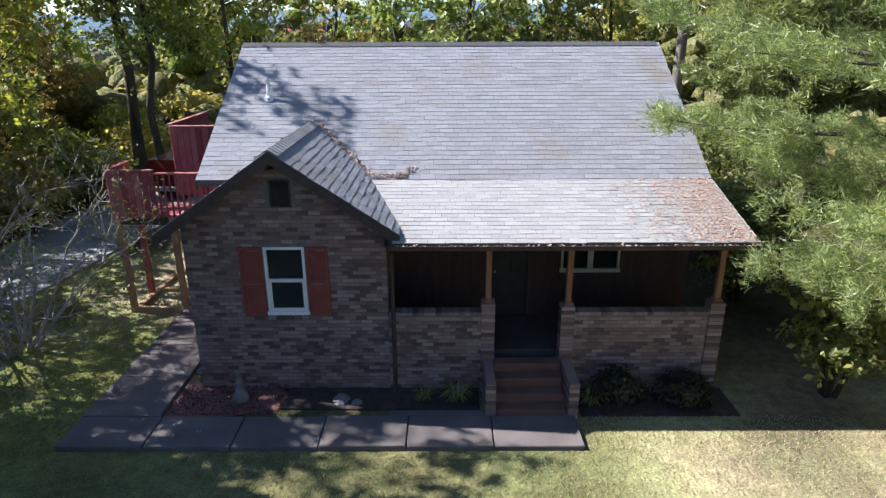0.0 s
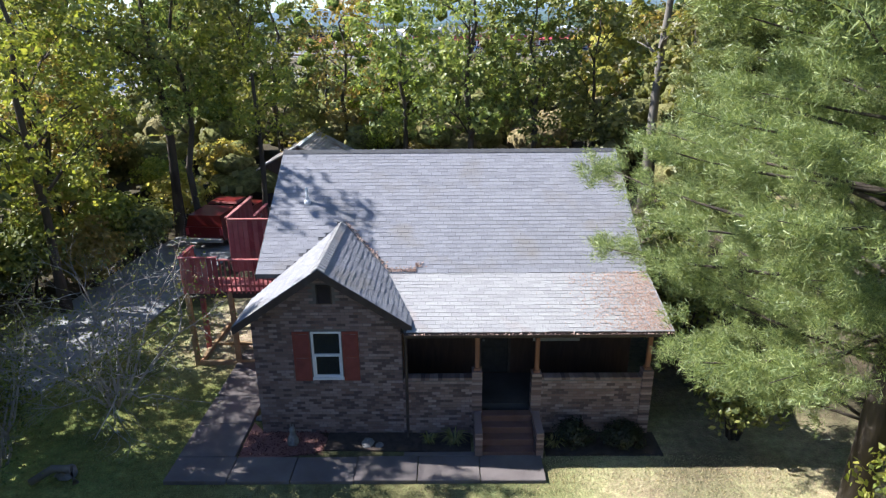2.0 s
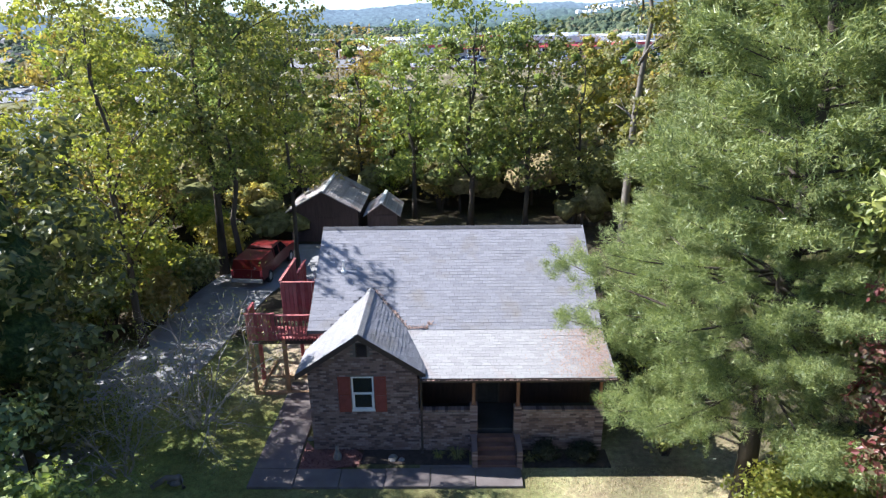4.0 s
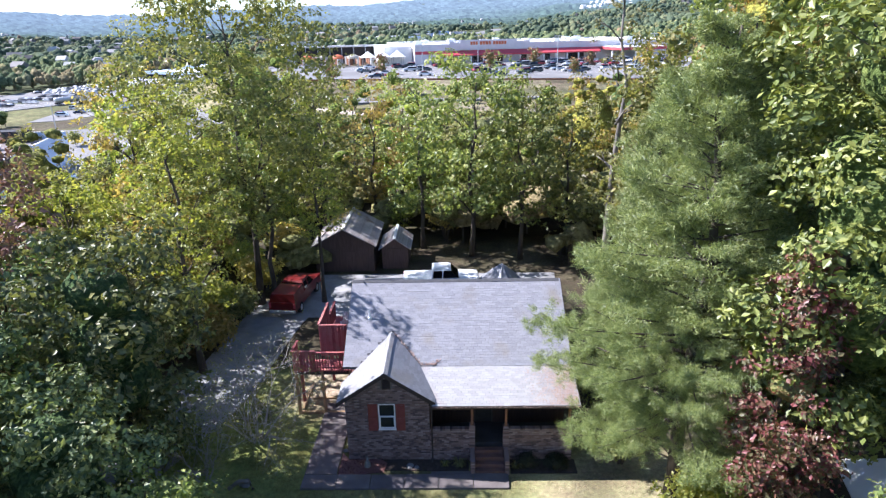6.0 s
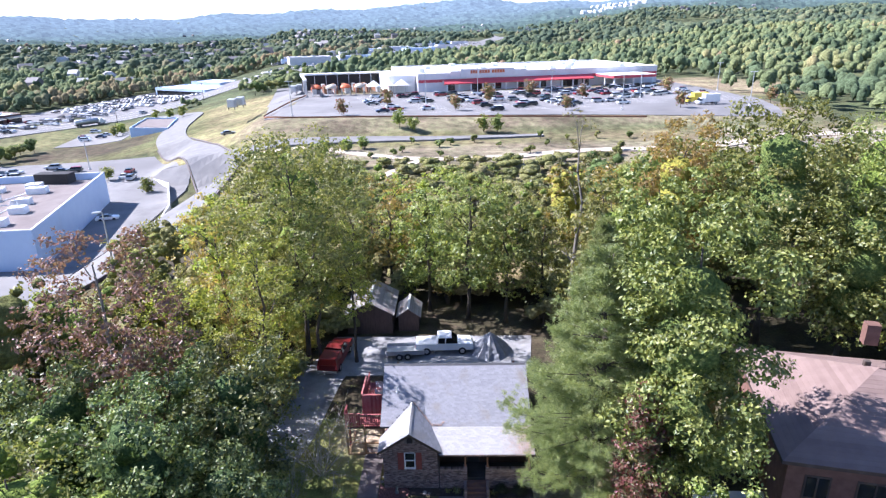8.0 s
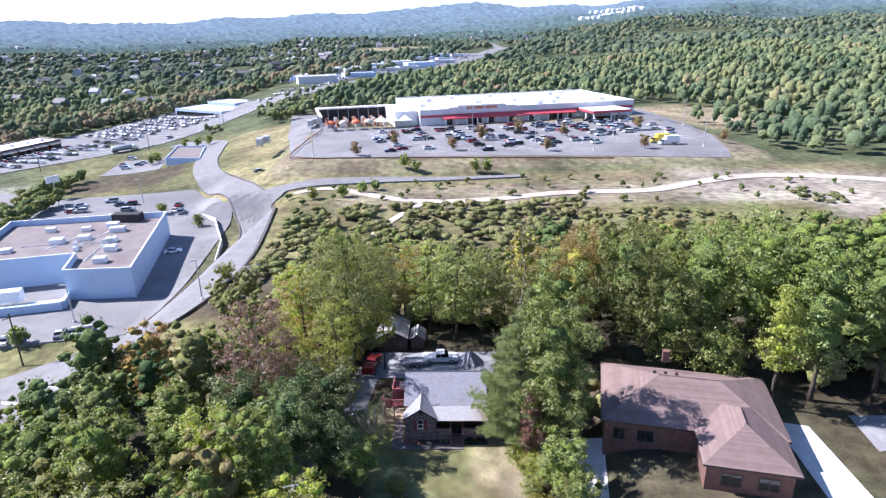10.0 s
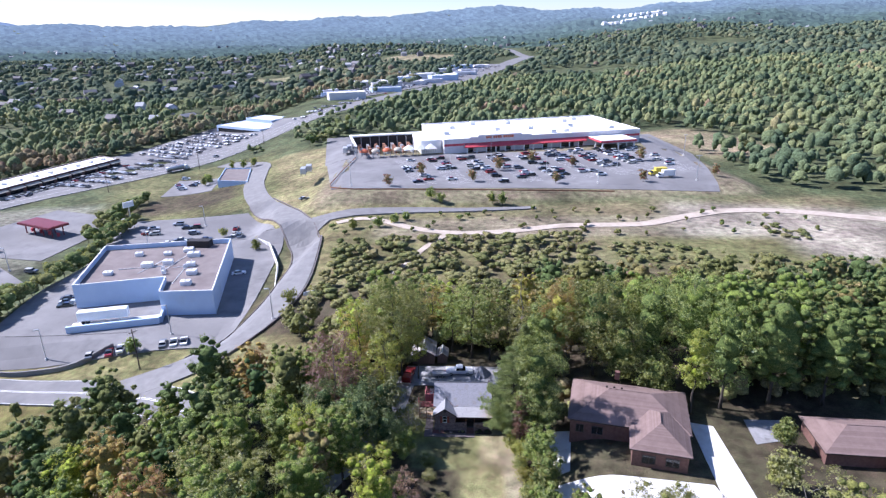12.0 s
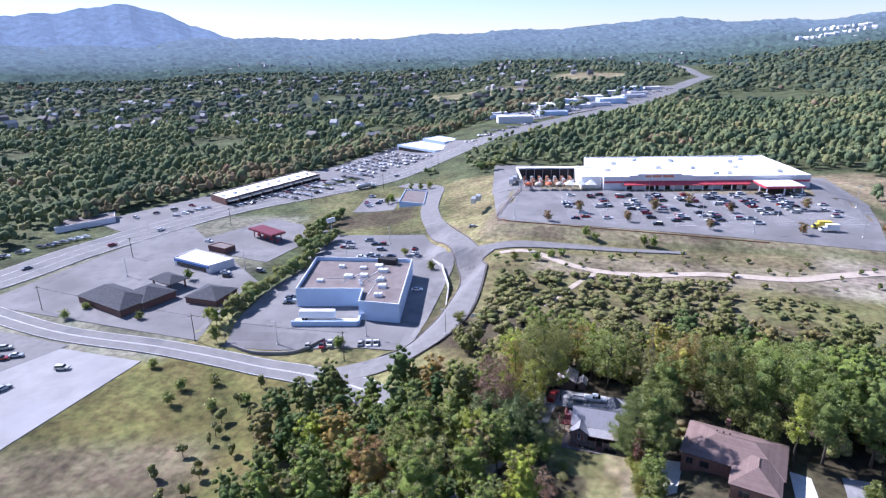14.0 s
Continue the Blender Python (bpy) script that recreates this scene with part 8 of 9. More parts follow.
NEAR = [
    # x, y, height of the top above the datum, spread, material, kind of crown, leaves, label
    (-14.4, 18.2, 16.6, 3.6, F_LIME, "round", 5200, "bright lime-green tree beside the driveway"),
    (-15.8, 14.2, 10.5, 2.2, F_OLIVE, "tall", 2600, "slim olive-leaved tree beside the driveway"),
    (-16.4, 22.0, 13.5, 3.2, F_GREEN, "tall", 4200, "straight-trunked green tree beside the deck"),
    (-13.7, 27.3, 22.6, 6.9, F_GREEN, "round", 17000, "big green oak with a stout dark trunk behind the deck"),
    (-12.4, 26.6, 16.0, 2.6, F_GREEN, "tall", 3400, "green tree with a dark trunk beside the big oak"),
    (-9.2, 27.5, 14.5, 2.6, F_LIME, "tall", 3000, "slim lime-green tree beside the yard"),
    (-21.2, 28.2, 17.0, 3.8, F_YELLOW, "round", 4800, "yellow-leaved hickory behind the driveway"),
    (-22.6, 11.6, 19.2, 5.4, F_BROWN, "round", 10000, "thin russet-brown tree nearly bare"),
    (-13.4, 8.7, 12.2, 3.8, F_DARK_OAK, "round", 6500, "dark green oak shading the front lawn"),
    (-12.6, 3.4, 8.8, 3.2, F_DARK_OAK, "round", 6500, "dark green oak at the lawn's edge"),
    (-17.2, 3.4, 13.0, 4.0, F_DARK_OAK, "round", 6500, "dark green oak over the front slope"),
    (-9.4, 2.4, 6.0, 2.2, F_GREEN, "round", 4200, "green young oak at the lawn's edge"),
    (-20.2, 15.2, 9.6, 3.0, F_DARK_OAK, "round", 6000, "dark green oak beside the driveway"),
    (-18.8, 10.4, 11.0, 3.6, F_DARK_OAK, "round", 6000, "dark green oak over the driveway"),
    (-23.4, 7.6, 12.0, 4.4, F_DARK_OAK, "round", 6000, "broad dark green oak in the front wood"),
    (-21.5, 20.2, 11.5, 3.4, F_LIME, "round", 4200, "yellow-green oak in the side wood"),
    (-17.6, 25.0, 10.0, 3.0, F_YELLOW, "round", 3600, "yellowing young tree by the driveway"),
    (-24.5, 24.0, 12.0, 3.8, F_OLIVE, "round", 3600, "olive-green maple in the wood"),
    (-28.0, 17.5, 12.5, 4.2, F_GREEN, "round", 4200, "green oak in the side wood"),
    (-22.5, 33.5, 15.5, 4.6, F_LIME, "round", 4800, "yellow-green maple in the wood"),
    (-29.0, 29.0, 13.0, 4.4, F_OLIVE, "round", 4200, "olive-green tree at the wood's edge"),
    (-17.5, 44.0, 18.0, 5.4, F_GREEN, "round", 6000, "large green oak in the back wood"),
    (-11.0, 38.0, 16.0, 4.4, F_GREEN, "round", 6000, "green tree behind the shed"),
    (-7.4, 44.5, 14.5, 3.8, F_YELLOW, "round", 4600, "yellowing tree behind the sheds"),
    (-2.6, 38.6, 15.0, 3.6, F_GREEN, "round", 6000, "green tree behind the small shed"),
    (1.6, 36.6, 17.2, 4.4, F_GREEN, "round", 8500, "leafy green tree behind the yard"),
    (5.6, 35.6, 15.0, 3.8, F_DEEP, "round", 6500, "dark green tree behind the yard"),
    (9.4, 36.5, 13.5, 3.6, F_GREEN, "round", 5500, "green tree beside the yard"),
    (-5.0, 48.0, 14.0, 4.2, F_LIME, "round", 5000, "yellow-green tree in the back wood"),
    (2.0, 47.0, 14.0, 4.4, F_OLIVE, "round", 5000, "olive-green tree in the back wood"),
    (8.0, 46.0, 13.5, 4.0, F_GREEN, "round", 5000, "green tree in the back wood"),
    (-10.5, 53.0, 14.0, 4.6, F_GREEN, "round", 5000, "green tree in the back wood"),
    (11.5, 31.0, 23.6, 3.4, F_OLIVE, "tall", 2400, "thin-leaved poplar with a tall pale trunk"),
    (14.5, 34.0, 18.0, 3.2, F_YELLOW, "tall", 2400, "thin yellowing poplar behind the yard"),
    (12.4, 4.9, 22.6, 4.5, F_DEEP, "round", 19000, "big dark green oak beside the pine"),
    (15.6, 20.4, 21.0, 4.6, F_DEEP, "round", 8000, "tall dark green oak between the houses"),
    (13.4, 25.0, 18.5, 4.4, F_GREEN, "round", 7000, "green tree behind the pine"),
    (18.3, 25.6, 23.6, 4.7, F_YELLOW, "round", 8000, "golden-leaved maple in the back wood"),
    (24.7, 21.3, 25.6, 5.4, F_DEEP, "round", 11000, "tall dark green oak behind the brown-roofed house"),
    (28.8, 17.4, 19.5, 4.6, F_DEEP, "round", 8000, "dark green oak close behind the brown-roofed house"),
    (34.4, 20.6, 26.0, 5.6, F_DEEP, "round", 11000, "tall dark green oak behind the brown-roofed house"),
    (34.0, 13.6, 14.0, 3.6, F_DEEP, "round", 6000, "dark green tree close behind the brown-roofed house"),
    (41.1, 18.8, 28.2, 5.6, F_GREEN, "round", 11000, "tall bright green oak behind the brown-roofed house"),
    (39.2, 9.6, 21.4, 2.8, F_LIME, "tall", 7000, "yellow-green tree at the corner of the brown-roofed house"),
    (44.8, 11.2, 26.0, 4.9, F_DEEP, "round", 10000, "dark green oak over the shaded drive"),
    (53.6, 13.0, 27.2, 5.6, F_DEEP, "round", 10000, "tall dark green oak over the shaded drive"),
    (49.0, 20.5, 26.6, 5.6, F_GREEN, "round", 8500, "green oak at the wood's edge"),
    (62.5, 12.6, 24.4, 5.4, F_DEEP, "round", 9000, "dark green oak behind the next house"),
    (58.0, 21.0, 26.0, 5.6, F_GREEN, "round", 8000, "green oak at the wood's edge"),
    (67.5, 20.0, 25.0, 5.6, F_DEEP, "round", 7500, "dark green oak at the wood's edge"),
    (73.0, 13.5, 25.0, 5.6, F_DEEP, "round", 7500, "dark green oak at the wood's edge"),
    (22.0, 31.0, 21.0, 5.0, F_GREEN, "round", 6500, "green oak in the back wood"),
    (29.5, 31.0, 22.0, 5.4, F_DEEP, "round", 7000, "dark green oak in the back wood"),
    (38.0, 30.0, 23.0, 5.6, F_GREEN, "round", 7000, "green oak in the back wood"),
    (46.5, 31.5, 22.0, 5.6, F_GREEN, "round", 7000, "green oak in the back wood"),
    (56.0, 31.0, 22.5, 5.8, F_DEEP, "round", 7000, "dark green oak in the back wood"),
    (66.0, 31.0, 22.5, 5.8, F_GREEN, "round", 6500, "green oak in the back wood"),
    (19.5, 43.0, 15.5, 4.4, F_OLIVE, "round", 5000, "olive-green tree in the back wood"),
    (28.0, 43.0, 16.5, 4.8, F_GREEN, "round", 5500, "green tree in the back wood"),
    (37.0, 42.0, 18.0, 5.2, F_GREEN, "round", 6000, "green oak in the back wood"),
    (47.5, 43.0, 18.0, 5.4, F_DEEP, "round", 6000, "dark green oak in the back wood"),
    (58.0, 43.0, 18.0, 5.4, F_GREEN, "round", 6000, "green oak in the back wood"),
    (14.5, 52.0, 14.0, 3.8, F_YELLOW, "round", 4200, "yellowing tree in the back wood"),
    (24.0, 53.0, 13.0, 4.2, F_OLIVE, "round", 4500, "olive-green tree in the back wood"),
    (-18.4, -3.5, 15.0, 4.2, F_GREEN, "round", 7500, "green oak over the front slope"),
    (-24.5, -0.8, 12.2, 4.0, F_LIME, "round", 6000, "lime-green tree in the front wood"),
    (-31.5, 6.7, 11.0, 4.2, F_GREEN, "round", 6000, "green oak in the front wood"),
    (-30.4, 20.2, 9.6, 3.8, F_OLIVE, "round", 5000, "olive-green tree in the side wood"),
    (-40.5, 20.4, 12.4, 3.9, F_ORANGE, "round", 6000, "orange-leaved maple at the wood's edge"),
    (-36.0, 25.5, 8.5, 3.8, F_GREEN, "round", 5000, "green tree at the wood's edge"),
    (-35.0, -3.0, 14.4, 4.4, F_GREEN, "round", 7000, "green oak in the front wood"),
    (-37.7, -11.2, 13.6, 4.4, F_GREEN, "round", 7000, "broad green oak in the front wood"),
    (-39.8, -20.6, 16.6, 4.2, F_ORANGE, "round", 7000, "orange-tinged maple in the front wood"),
    (-28.5, -24.3, 19.2, 6.0, F_GREEN, "round", 12000, "broad round green oak in the front wood"),
    (-21.6, -13.9, 15.2, 4.6, F_GREEN, "round", 8000, "green oak in the front wood"),
    (-10.2, -18.8, 19.2, 3.8, F_LIME, "round", 8500, "tall bright green maple below the lawn"),
    (-15.6, -25.0, 16.0, 4.2, F_GREEN, "round", 7000, "green oak on the front slope"),
    (-48.4, -25.3, 15.6, 5.0, F_GREEN, "round", 7500, "broad green oak in the front wood"),
    (-54.7, -5.2, 10.4, 4.2, F_ORANGE, "round", 6500, "bright orange maple in the front wood"),
    (-54.5, 9.9, 5.0, 4.0, F_GREEN, "round", 5500, "grey-green tree at the wood's edge"),
    (-46.0, 2.0, 9.5, 4.4, F_DEEP, "round", 6500, "dark green oak in the front wood"),
    (-45.5, 11.5, 8.5, 4.2, F_GREEN, "round", 6000, "green oak in the front wood"),
    (-46.5, -13.0, 12.0, 4.6, F_GREEN, "round", 6500, "green oak in the front wood"),
    (-57.0, -15.5, 9.5, 4.6, F_DEEP, "round", 6000, "dark green oak in the front wood"),
    (-62.0, -5.0, 6.5, 4.0, F_LIME, "round", 5500, "lime-green tree by the road"),
    (-60.0, -26.0, 10.0, 4.6, F_GREEN, "round", 6000, "green oak by the field"),
    (-28.5, 1.5, 10.5, 3.8, F_DEEP, "round", 5500, "dark green oak in the front wood"),
    (-30.0, -12.0, 13.5, 4.4, F_OLIVE, "round", 6000, "olive-green oak in the front wood"),
    (-35.0, -32.0, 15.5, 5.0, F_GREEN, "round", 7000, "green oak on the front slope"),
    (-22.0, -35.0, 15.0, 4.8, F_GREEN, "round", 6500, "green oak on the front slope"),
    (-5.6, -16.0, 8.5, 2.6, F_BROWN, "round", 2600, "grey-brown half-bare tree below the lawn"),
    (-3.0, -21.5, 7.5, 2.4, F_ORANGE, "round", 3000, "orange-tinged young tree below the lawn"),
    (-7.8, -8.5, 6.5, 2.6, F_BROWN, "round", 2400, "grey-brown half-bare tree at the lawn's edge"),
    (10.0, 3.4, 13.2, 1.9, F_RED, "tall", 6200, "small russet-leaved tree by the pine"),
    (12.8, -1.4, 10.0, 2.8, F_GREEN, "round", 6500, "green young tree on the boundary"),
    (13.2, -6.5, 9.0, 2.6, F_DEEP, "round", 4500, "green cedar-like tree on the boundary"),
    (12.0, -13.0, 9.0, 2.6, F_GREEN, "round", 4500, "green young tree on the boundary"),
    (22.5, -24.0, 18.5, 3.6, F_OLIVE, "round", 4200, "feathery olive-green tree on the front slope"),
    (37.5, -28.0, 25.0, 4.6, F_OLIVE, "round", 5000, "tall feathery olive-green tree on the front slope"),
    (47.0, -22.0, 18.0, 4.2, F_OLIVE, "round", 5000, "olive-green tree before the next house"),
    (55.5, -20.0, 17.0, 4.2, F_GREEN, "round", 5000, "green tree before the next house"),
    (46.0, -8.5, 11.5, 2.8, F_OLIVE, "round", 4000, "olive-green tree by the white drive"),
    (50.5, 0.5, 10.5, 2.2, F_DEEP, "tall", 4000, "dark green cedar between the two houses"),
    (30.0, -14.5, 10.0, 2.4, F_OLIVE, "round", 3000, "thin olive-green tree before the white terrace"),
    (17.2, -14.5, 9.5, 2.4, F_GREEN, "round", 3600, "green tree on the front slope"),
]
THIN = (F_BROWN, F_OLIVE)
for i, (x, y, top, wide, mat, form, leaves, label) in enumerate(NEAR):
    ground_z = hz(x, y)
    tall = top - ground_z
    dist = math.hypot(x, y + 12)
    side_wood = -18 < x < -9 and 12 < y < 30
    sparse = mat is F_BROWN or "thin" in label or "feathery" in label
    size = 0.085 if mat is F_RED else 0.12 if top > 22 else 0.10 if side_wood or dist < 24 else 0.135 if dist < 42 else 0.16 if dist < 62 else 0.18
    share = 1.3 if side_wood or dist < 24 else 1.05 if dist < 42 else 0.45 if dist < 62 else 0.34
    backlit = y > 30 and -14 < x < 12
    make_tree("tree", label, (x, y, ground_z), tall, wide, mat, int(leaves * share), size, 100 + i,
              base=0.2 if side_wood and x < -14 else 0.34 if side_wood else 0.22 if form == "round" else 0.3, shape=form, count=60 if leaves > 7000 else 44 if leaves > 3500 else 30,
              bark=M_BARK_PALE if mat in THIN else M_BARK, girth=tall * (0.012 if side_wood else 0.014), core=0.1 if sparse else 0.5 if side_wood and top > 22 else 0.25 if side_wood else 0.3 if -25 < x < -13 and 9 < y < 30 else 0.4 if backlit else 0.88, small=dist > 58 or y < -1 or x < -26)

make_bare_shrub("small_tree", "many-stemmed crape myrtle with few leaves on the lawn", (-9.4, 12.0, hz(-9.4, 12)), 5.8, 5.4, 31, F_DEEP, 4200, stems=12)
make_bare_shrub("small_tree", "leafless many-stemmed shrub beside the driveway", (-11.0, 9.4, hz(-11, 9.4)), 4.6, 3.6, 32, F_DEEP, 2600)
make_bare_shrub("small_tree", "leafless grey brush at the lawn's edge", (-8.5, -9.0, hz(-8.5, -9)), 4.2, 3.6, 33, F_BROWN, 1400)
make_bare_shrub("small_tree", "leafless grey brush at the lawn's edge", (-4.5, -12.0, hz(-4.5, -12)), 3.6, 3.0, 34, F_ORANGE, 1200)

for i, (x, y, wide, tall, mat, leaves, label) in enumerate([
    (-14.6, 20.6, 2.6, 3.0, F_YELLOW, 2800, "yellowing undergrowth beside the driveway"),
    (-16.6, 19.4, 3.0, 3.6, F_DEEP, 2800, "green undergrowth beside the driveway"),
    (-15.6, 23.4, 2.6, 3.2, F_LIME, 2600, "lime-green undergrowth beside the driveway"),
    (-9.2, 37.2, 3.4, 4.2, F_YELLOW, 2200, "yellowing undergrowth behind the sheds"),
    (-4.6, 41.0, 3.4, 5.0, F_LIME, 2200, "lime-green undergrowth behind the sheds"),
    (-0.6, 40.4, 3.0, 4.4, F_YELLOW, 2200, "yellowing undergrowth behind the small shed"),
    (-13.6, 35.2, 3.2, 3.6, F_YELLOW, 2200, "yellowing undergrowth beside the yard"),
    (-16.0, 31.5, 3.0, 3.4, F_LIME, 2200, "lime-green undergrowth beside the yard"),
    (-18.6, 27.0, 3.0, 3.0, F_YELLOW, 2200, "yellowing undergrowth by the driveway"),
    (7.6, 14.6, 2.4, 3.0, F_DEEP, 2600, "dark green shrub beside the house"),
    (8.2, 17.6, 2.8, 3.4, F_GREEN, 2600, "green undergrowth beside the house"),
    (9.4, 21.0, 3.2, 3.6, F_DEEP, 2600, "green undergrowth behind the pine"),
    (-4.6, -2.5, 2.4, 1.8, F_OLIVE, 2000, "olive brush at the lawn's edge"),
    (-5.2, 1.2, 2.2, 1.6, F_GREEN, 2000, "green brush at the lawn's edge"),
    (-2.6, -8.5, 2.4, 1.8, F_OLIVE, 2000, "olive brush at the lawn's edge"),
    (-1.6, -13.0, 2.4, 1.8, F_YELLOW, 1800, "yellowing brush below the lawn"),
    (8.9, 5.2, 3.0, 3.3, F_LIME, 4200, "bright green privet bush at the lawn's edge"),
    (10.4, 1.8, 3.8, 5.2, F_LIME, 6200, "bright green privet bush at the lawn's edge"),
    (10.4, 6.4, 2.8, 3.6, F_GREEN, 3600, "green bush under the pine"),
    (9.9, 0.6, 2.6, 2.0, F_GREEN, 2600, "green bush along the lawn"),
    (10.3, -2.4, 2.8, 2.2, F_LIME, 2600, "bright green bush along the lawn"),
    (10.8, -6.0, 2.6, 2.0, F_GREEN, 2400, "green bush along the lawn"),
    (7.4, 10.2, 2.0, 2.6, F_DEEP, 2400, "dark shrub under the pine"),
    (12.4, 3.4, 3.0, 3.2, F_GREEN, 3000, "leafy bush on the boundary"),
    (3.3, 9.95, 0.9, 0.6, F_SHADY, 1300, "round evergreen shrub before the porch, coloured as in shade"),
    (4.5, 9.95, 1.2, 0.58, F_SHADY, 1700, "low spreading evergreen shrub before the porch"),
    (-12.6, 11.2, 2.2, 1.4, F_DEEP, 1800, "dark shrub by the driveway"),
    (-14.6, 24.5, 2.6, 2.4, F_OLIVE, 2200, "olive-green bush by the driveway"),
    (-15.5, 12.0, 3.0, 2.6, F_GREEN, 2600, "green undergrowth by the driveway"),
    (-18.5, 20.0, 3.2, 3.0, F_GREEN, 2600, "green undergrowth in the wood"),
    (-14.2, 29.5, 2.8, 2.6, F_YELLOW, 2200, "yellowing bush by the yard"),
    (-6.5, -7.0, 2.4, 1.6, F_OLIVE, 1800, "olive brush at the lawn's edge"),
    (-10.5, -4.5, 2.8, 2.2, F_GREEN, 2200, "green brush at the lawn's edge"),
]):
    make_bush("bush", label, (x, y, hz(x, y)), wide, tall, mat, leaves * 2 if mat is F_SHADY else leaves, 0.03 if mat is F_SHADY else 0.075 if abs(x) < 13 and y > -3 else 0.13, 300 + i)
for i, (x, y) in enumerate(LOT_TREES):
    lot_tree(x, y, 5.5 if i % 3 else 7.0, F_RED, "small russet-leaved tree in a car park island", 400 + i)
for i, (x, y, t) in enumerate(((-16, 160, 5.5), (-12, 158, 4.0), (-98, 145, 4.5), (-80, 131, 4.0), (-145, 276, 6.5), (-138, 276, 6.0), (-131, 275, 6.5), (-150, 246, 5.0), (-205, 52, 4.0), (-176, 60, 3.5), (-148, 66, 6.0), (-86, 54, 4.0), (-48, 68, 4.5), (-186, 100, 5.5), (-205, 62, 3.0), (-134, 52, 7.0), (-139, 59, 8.0), (-148, 249, 5.5), (-152, 255, 5.0), (-124, 22, 4.0), (-116, 28, 3.5), (-122, 14, 4.0), (-143, 31, 3.0), (-100, 21, 3.5), (-108, 16, 3.0), (-33, 130, 4.0), (-28, 135, 3.5), (-24, 138, 3.0), (9, 158, 5.0), (13, 157, 5.5), (-42, 128, 3.5))):
    lot_tree(x, y, t, F_DEEP if i % 2 else F_GREEN, "small round green tree beside the pavement", 430 + i)

# ---- woods and scrub farther off, past counting ----
def woods(name, label, places, tall, wide, mat, seed, leaves=60, size=0.9, category="woodland", mass=None, spread=(0.55, 1.0)):
    """Many trees as one thing: every tree a stem and uneven leafy clumps with leaf sprays on them."""
    rng = np.random.default_rng(seed)
    places = np.asarray(places)
    n = len(places)
    if n == 0:
        return None
    z = height(places[:, 0], places[:, 1])
    far = size >= 0.9
    grow = rng.uniform(*spread, n) ** 0.8
    tall = tall * grow * rng.uniform(0.95, 1.3, n)
    wide = wide * grow * rng.uniform(0.9, 1.5, n)
    # clumps: several to a tree near by, one to three far off
    k = 5 if not far else 3 if size < 1.5 else 2
    off = rng.uniform(-1, 1, (n, k, 3)) * (np.array([0.42, 0.42, 0.2]) if not far else np.array([0.50, 0.50, 0.22]) if k == 3 else np.array([0.45, 0.45, 0.16]))
    off[:, :, 2] -= 0.35 * (off[:, :, 0] ** 2 + off[:, :, 1] ** 2)
    if far:
        off[:, 0] *= 0.25
    centre = np.stack([places[:, None, 0] + wide[:, None] * off[:, :, 0], places[:, None, 1] + wide[:, None] * off[:, :, 1], z[:, None] + tall[:, None] * (0.62 + off[:, :, 2])], -1)
    radius = np.repeat(wide[:, None] * (0.40 if not far else 0.48 if k == 3 else 0.54), k, 1) * rng.uniform(0.7, 1.12, (n, k))
    if far:
        radius[:, 1:] *= 0.7
    flat = (tall * (0.30 if not far else 0.36)) / (wide * 0.5)
    cv, cf = lumps(centre.reshape(-1, 3), radius.ravel(), 1.0, rng, 0.26, small=True)
    per = len(cv) // n
    cz = np.repeat(centre.reshape(-1, 3)[:, 2], per // k)
    cv[:, 2] = cz + (cv[:, 2] - cz) * np.repeat(flat, per)
    if far:   # the underside of a clump is never seen
        low = cv[cf].mean(axis=1)[:, 2] < cz[cf[:, 0]] - np.repeat(tall, per)[cf[:, 0]] * 0.15
        cf = cf[~low]
    # leaf sprays over the clumps
    leaves = leaves // 4 * 4
    which = np.repeat(np.arange(n), leaves)
    m = len(which)
    g = 4 if not far else 1
    tips = -(-m // g)
    blob = np.repeat(rng.integers(0, k, tips), g)[:m]
    d = np.repeat(rng.normal(size=(tips, 3)), g, 0)[:m]
    if g > 1:
        d = d + rng.normal(size=(m, 3)) * 0.22
    d[:, 2] = np.abs(d[:, 2]) * 0.95 - 0.2
    d /= np.linalg.norm(d, axis=1, keepdims=True)
    c = centre[which, blob] + d * (radius[which, blob] * rng.uniform(0.92, 1.2, m))[:, None] * np.stack([np.ones(m), np.ones(m), flat[which]], 1)
    nrm = d + rng.normal(size=(m, 3)) * 0.3 + np.array([0, 0, 0.15])
    v, q = leaf_quads(c, nrm, size if not far else size * 0.62, rng, 0.75, 0.2)
    # thin stems
    stems = np.array([[-1, -1, 0], [1, -1, 0], [0, 1, 0]]) * 0.12
    base = np.stack([places[:, 0], places[:, 1], z - 0.3], 1)
    top = base + np.stack([0 * z, 0 * z, tall * 0.8], 1)
    if far:
        base, top, z = base[:0], top[:0], z[:0]
    tv = np.concatenate([(base[:, None, :] + stems[None]), (top[:, None, :] + stems[None] * 0.3)], 1).reshape(-1, 3)
    first = np.arange(len(base))[:, None] * 6
    tq = np.concatenate([first + np.array([0, 1, 4, 3]), first + np.array([1, 2, 5, 4]), first + np.array([2, 0, 3, 5])], 1).reshape(-1, 4)
    nc, nl = len(cv), len(v)
    quads = np.concatenate([q + nc, tq + nc + nl])
    me = mesh_np(name, np.concatenate([cv, v, tv]), quads, mat, cf)
    me.materials.append(mass or B_NEAR)
    me.materials.append(M_BARK)
    me.polygons.foreach_set("material_index", np.concatenate([np.zeros(len(q)), np.full(len(tq), 2), np.ones(len(cf))]).astype(np.int32))
    me.polygons.foreach_set("use_smooth", np.concatenate([np.zeros(len(quads)), np.ones(len(cf))]).astype(bool))
    px, py = places[:, 0], places[:, 1]
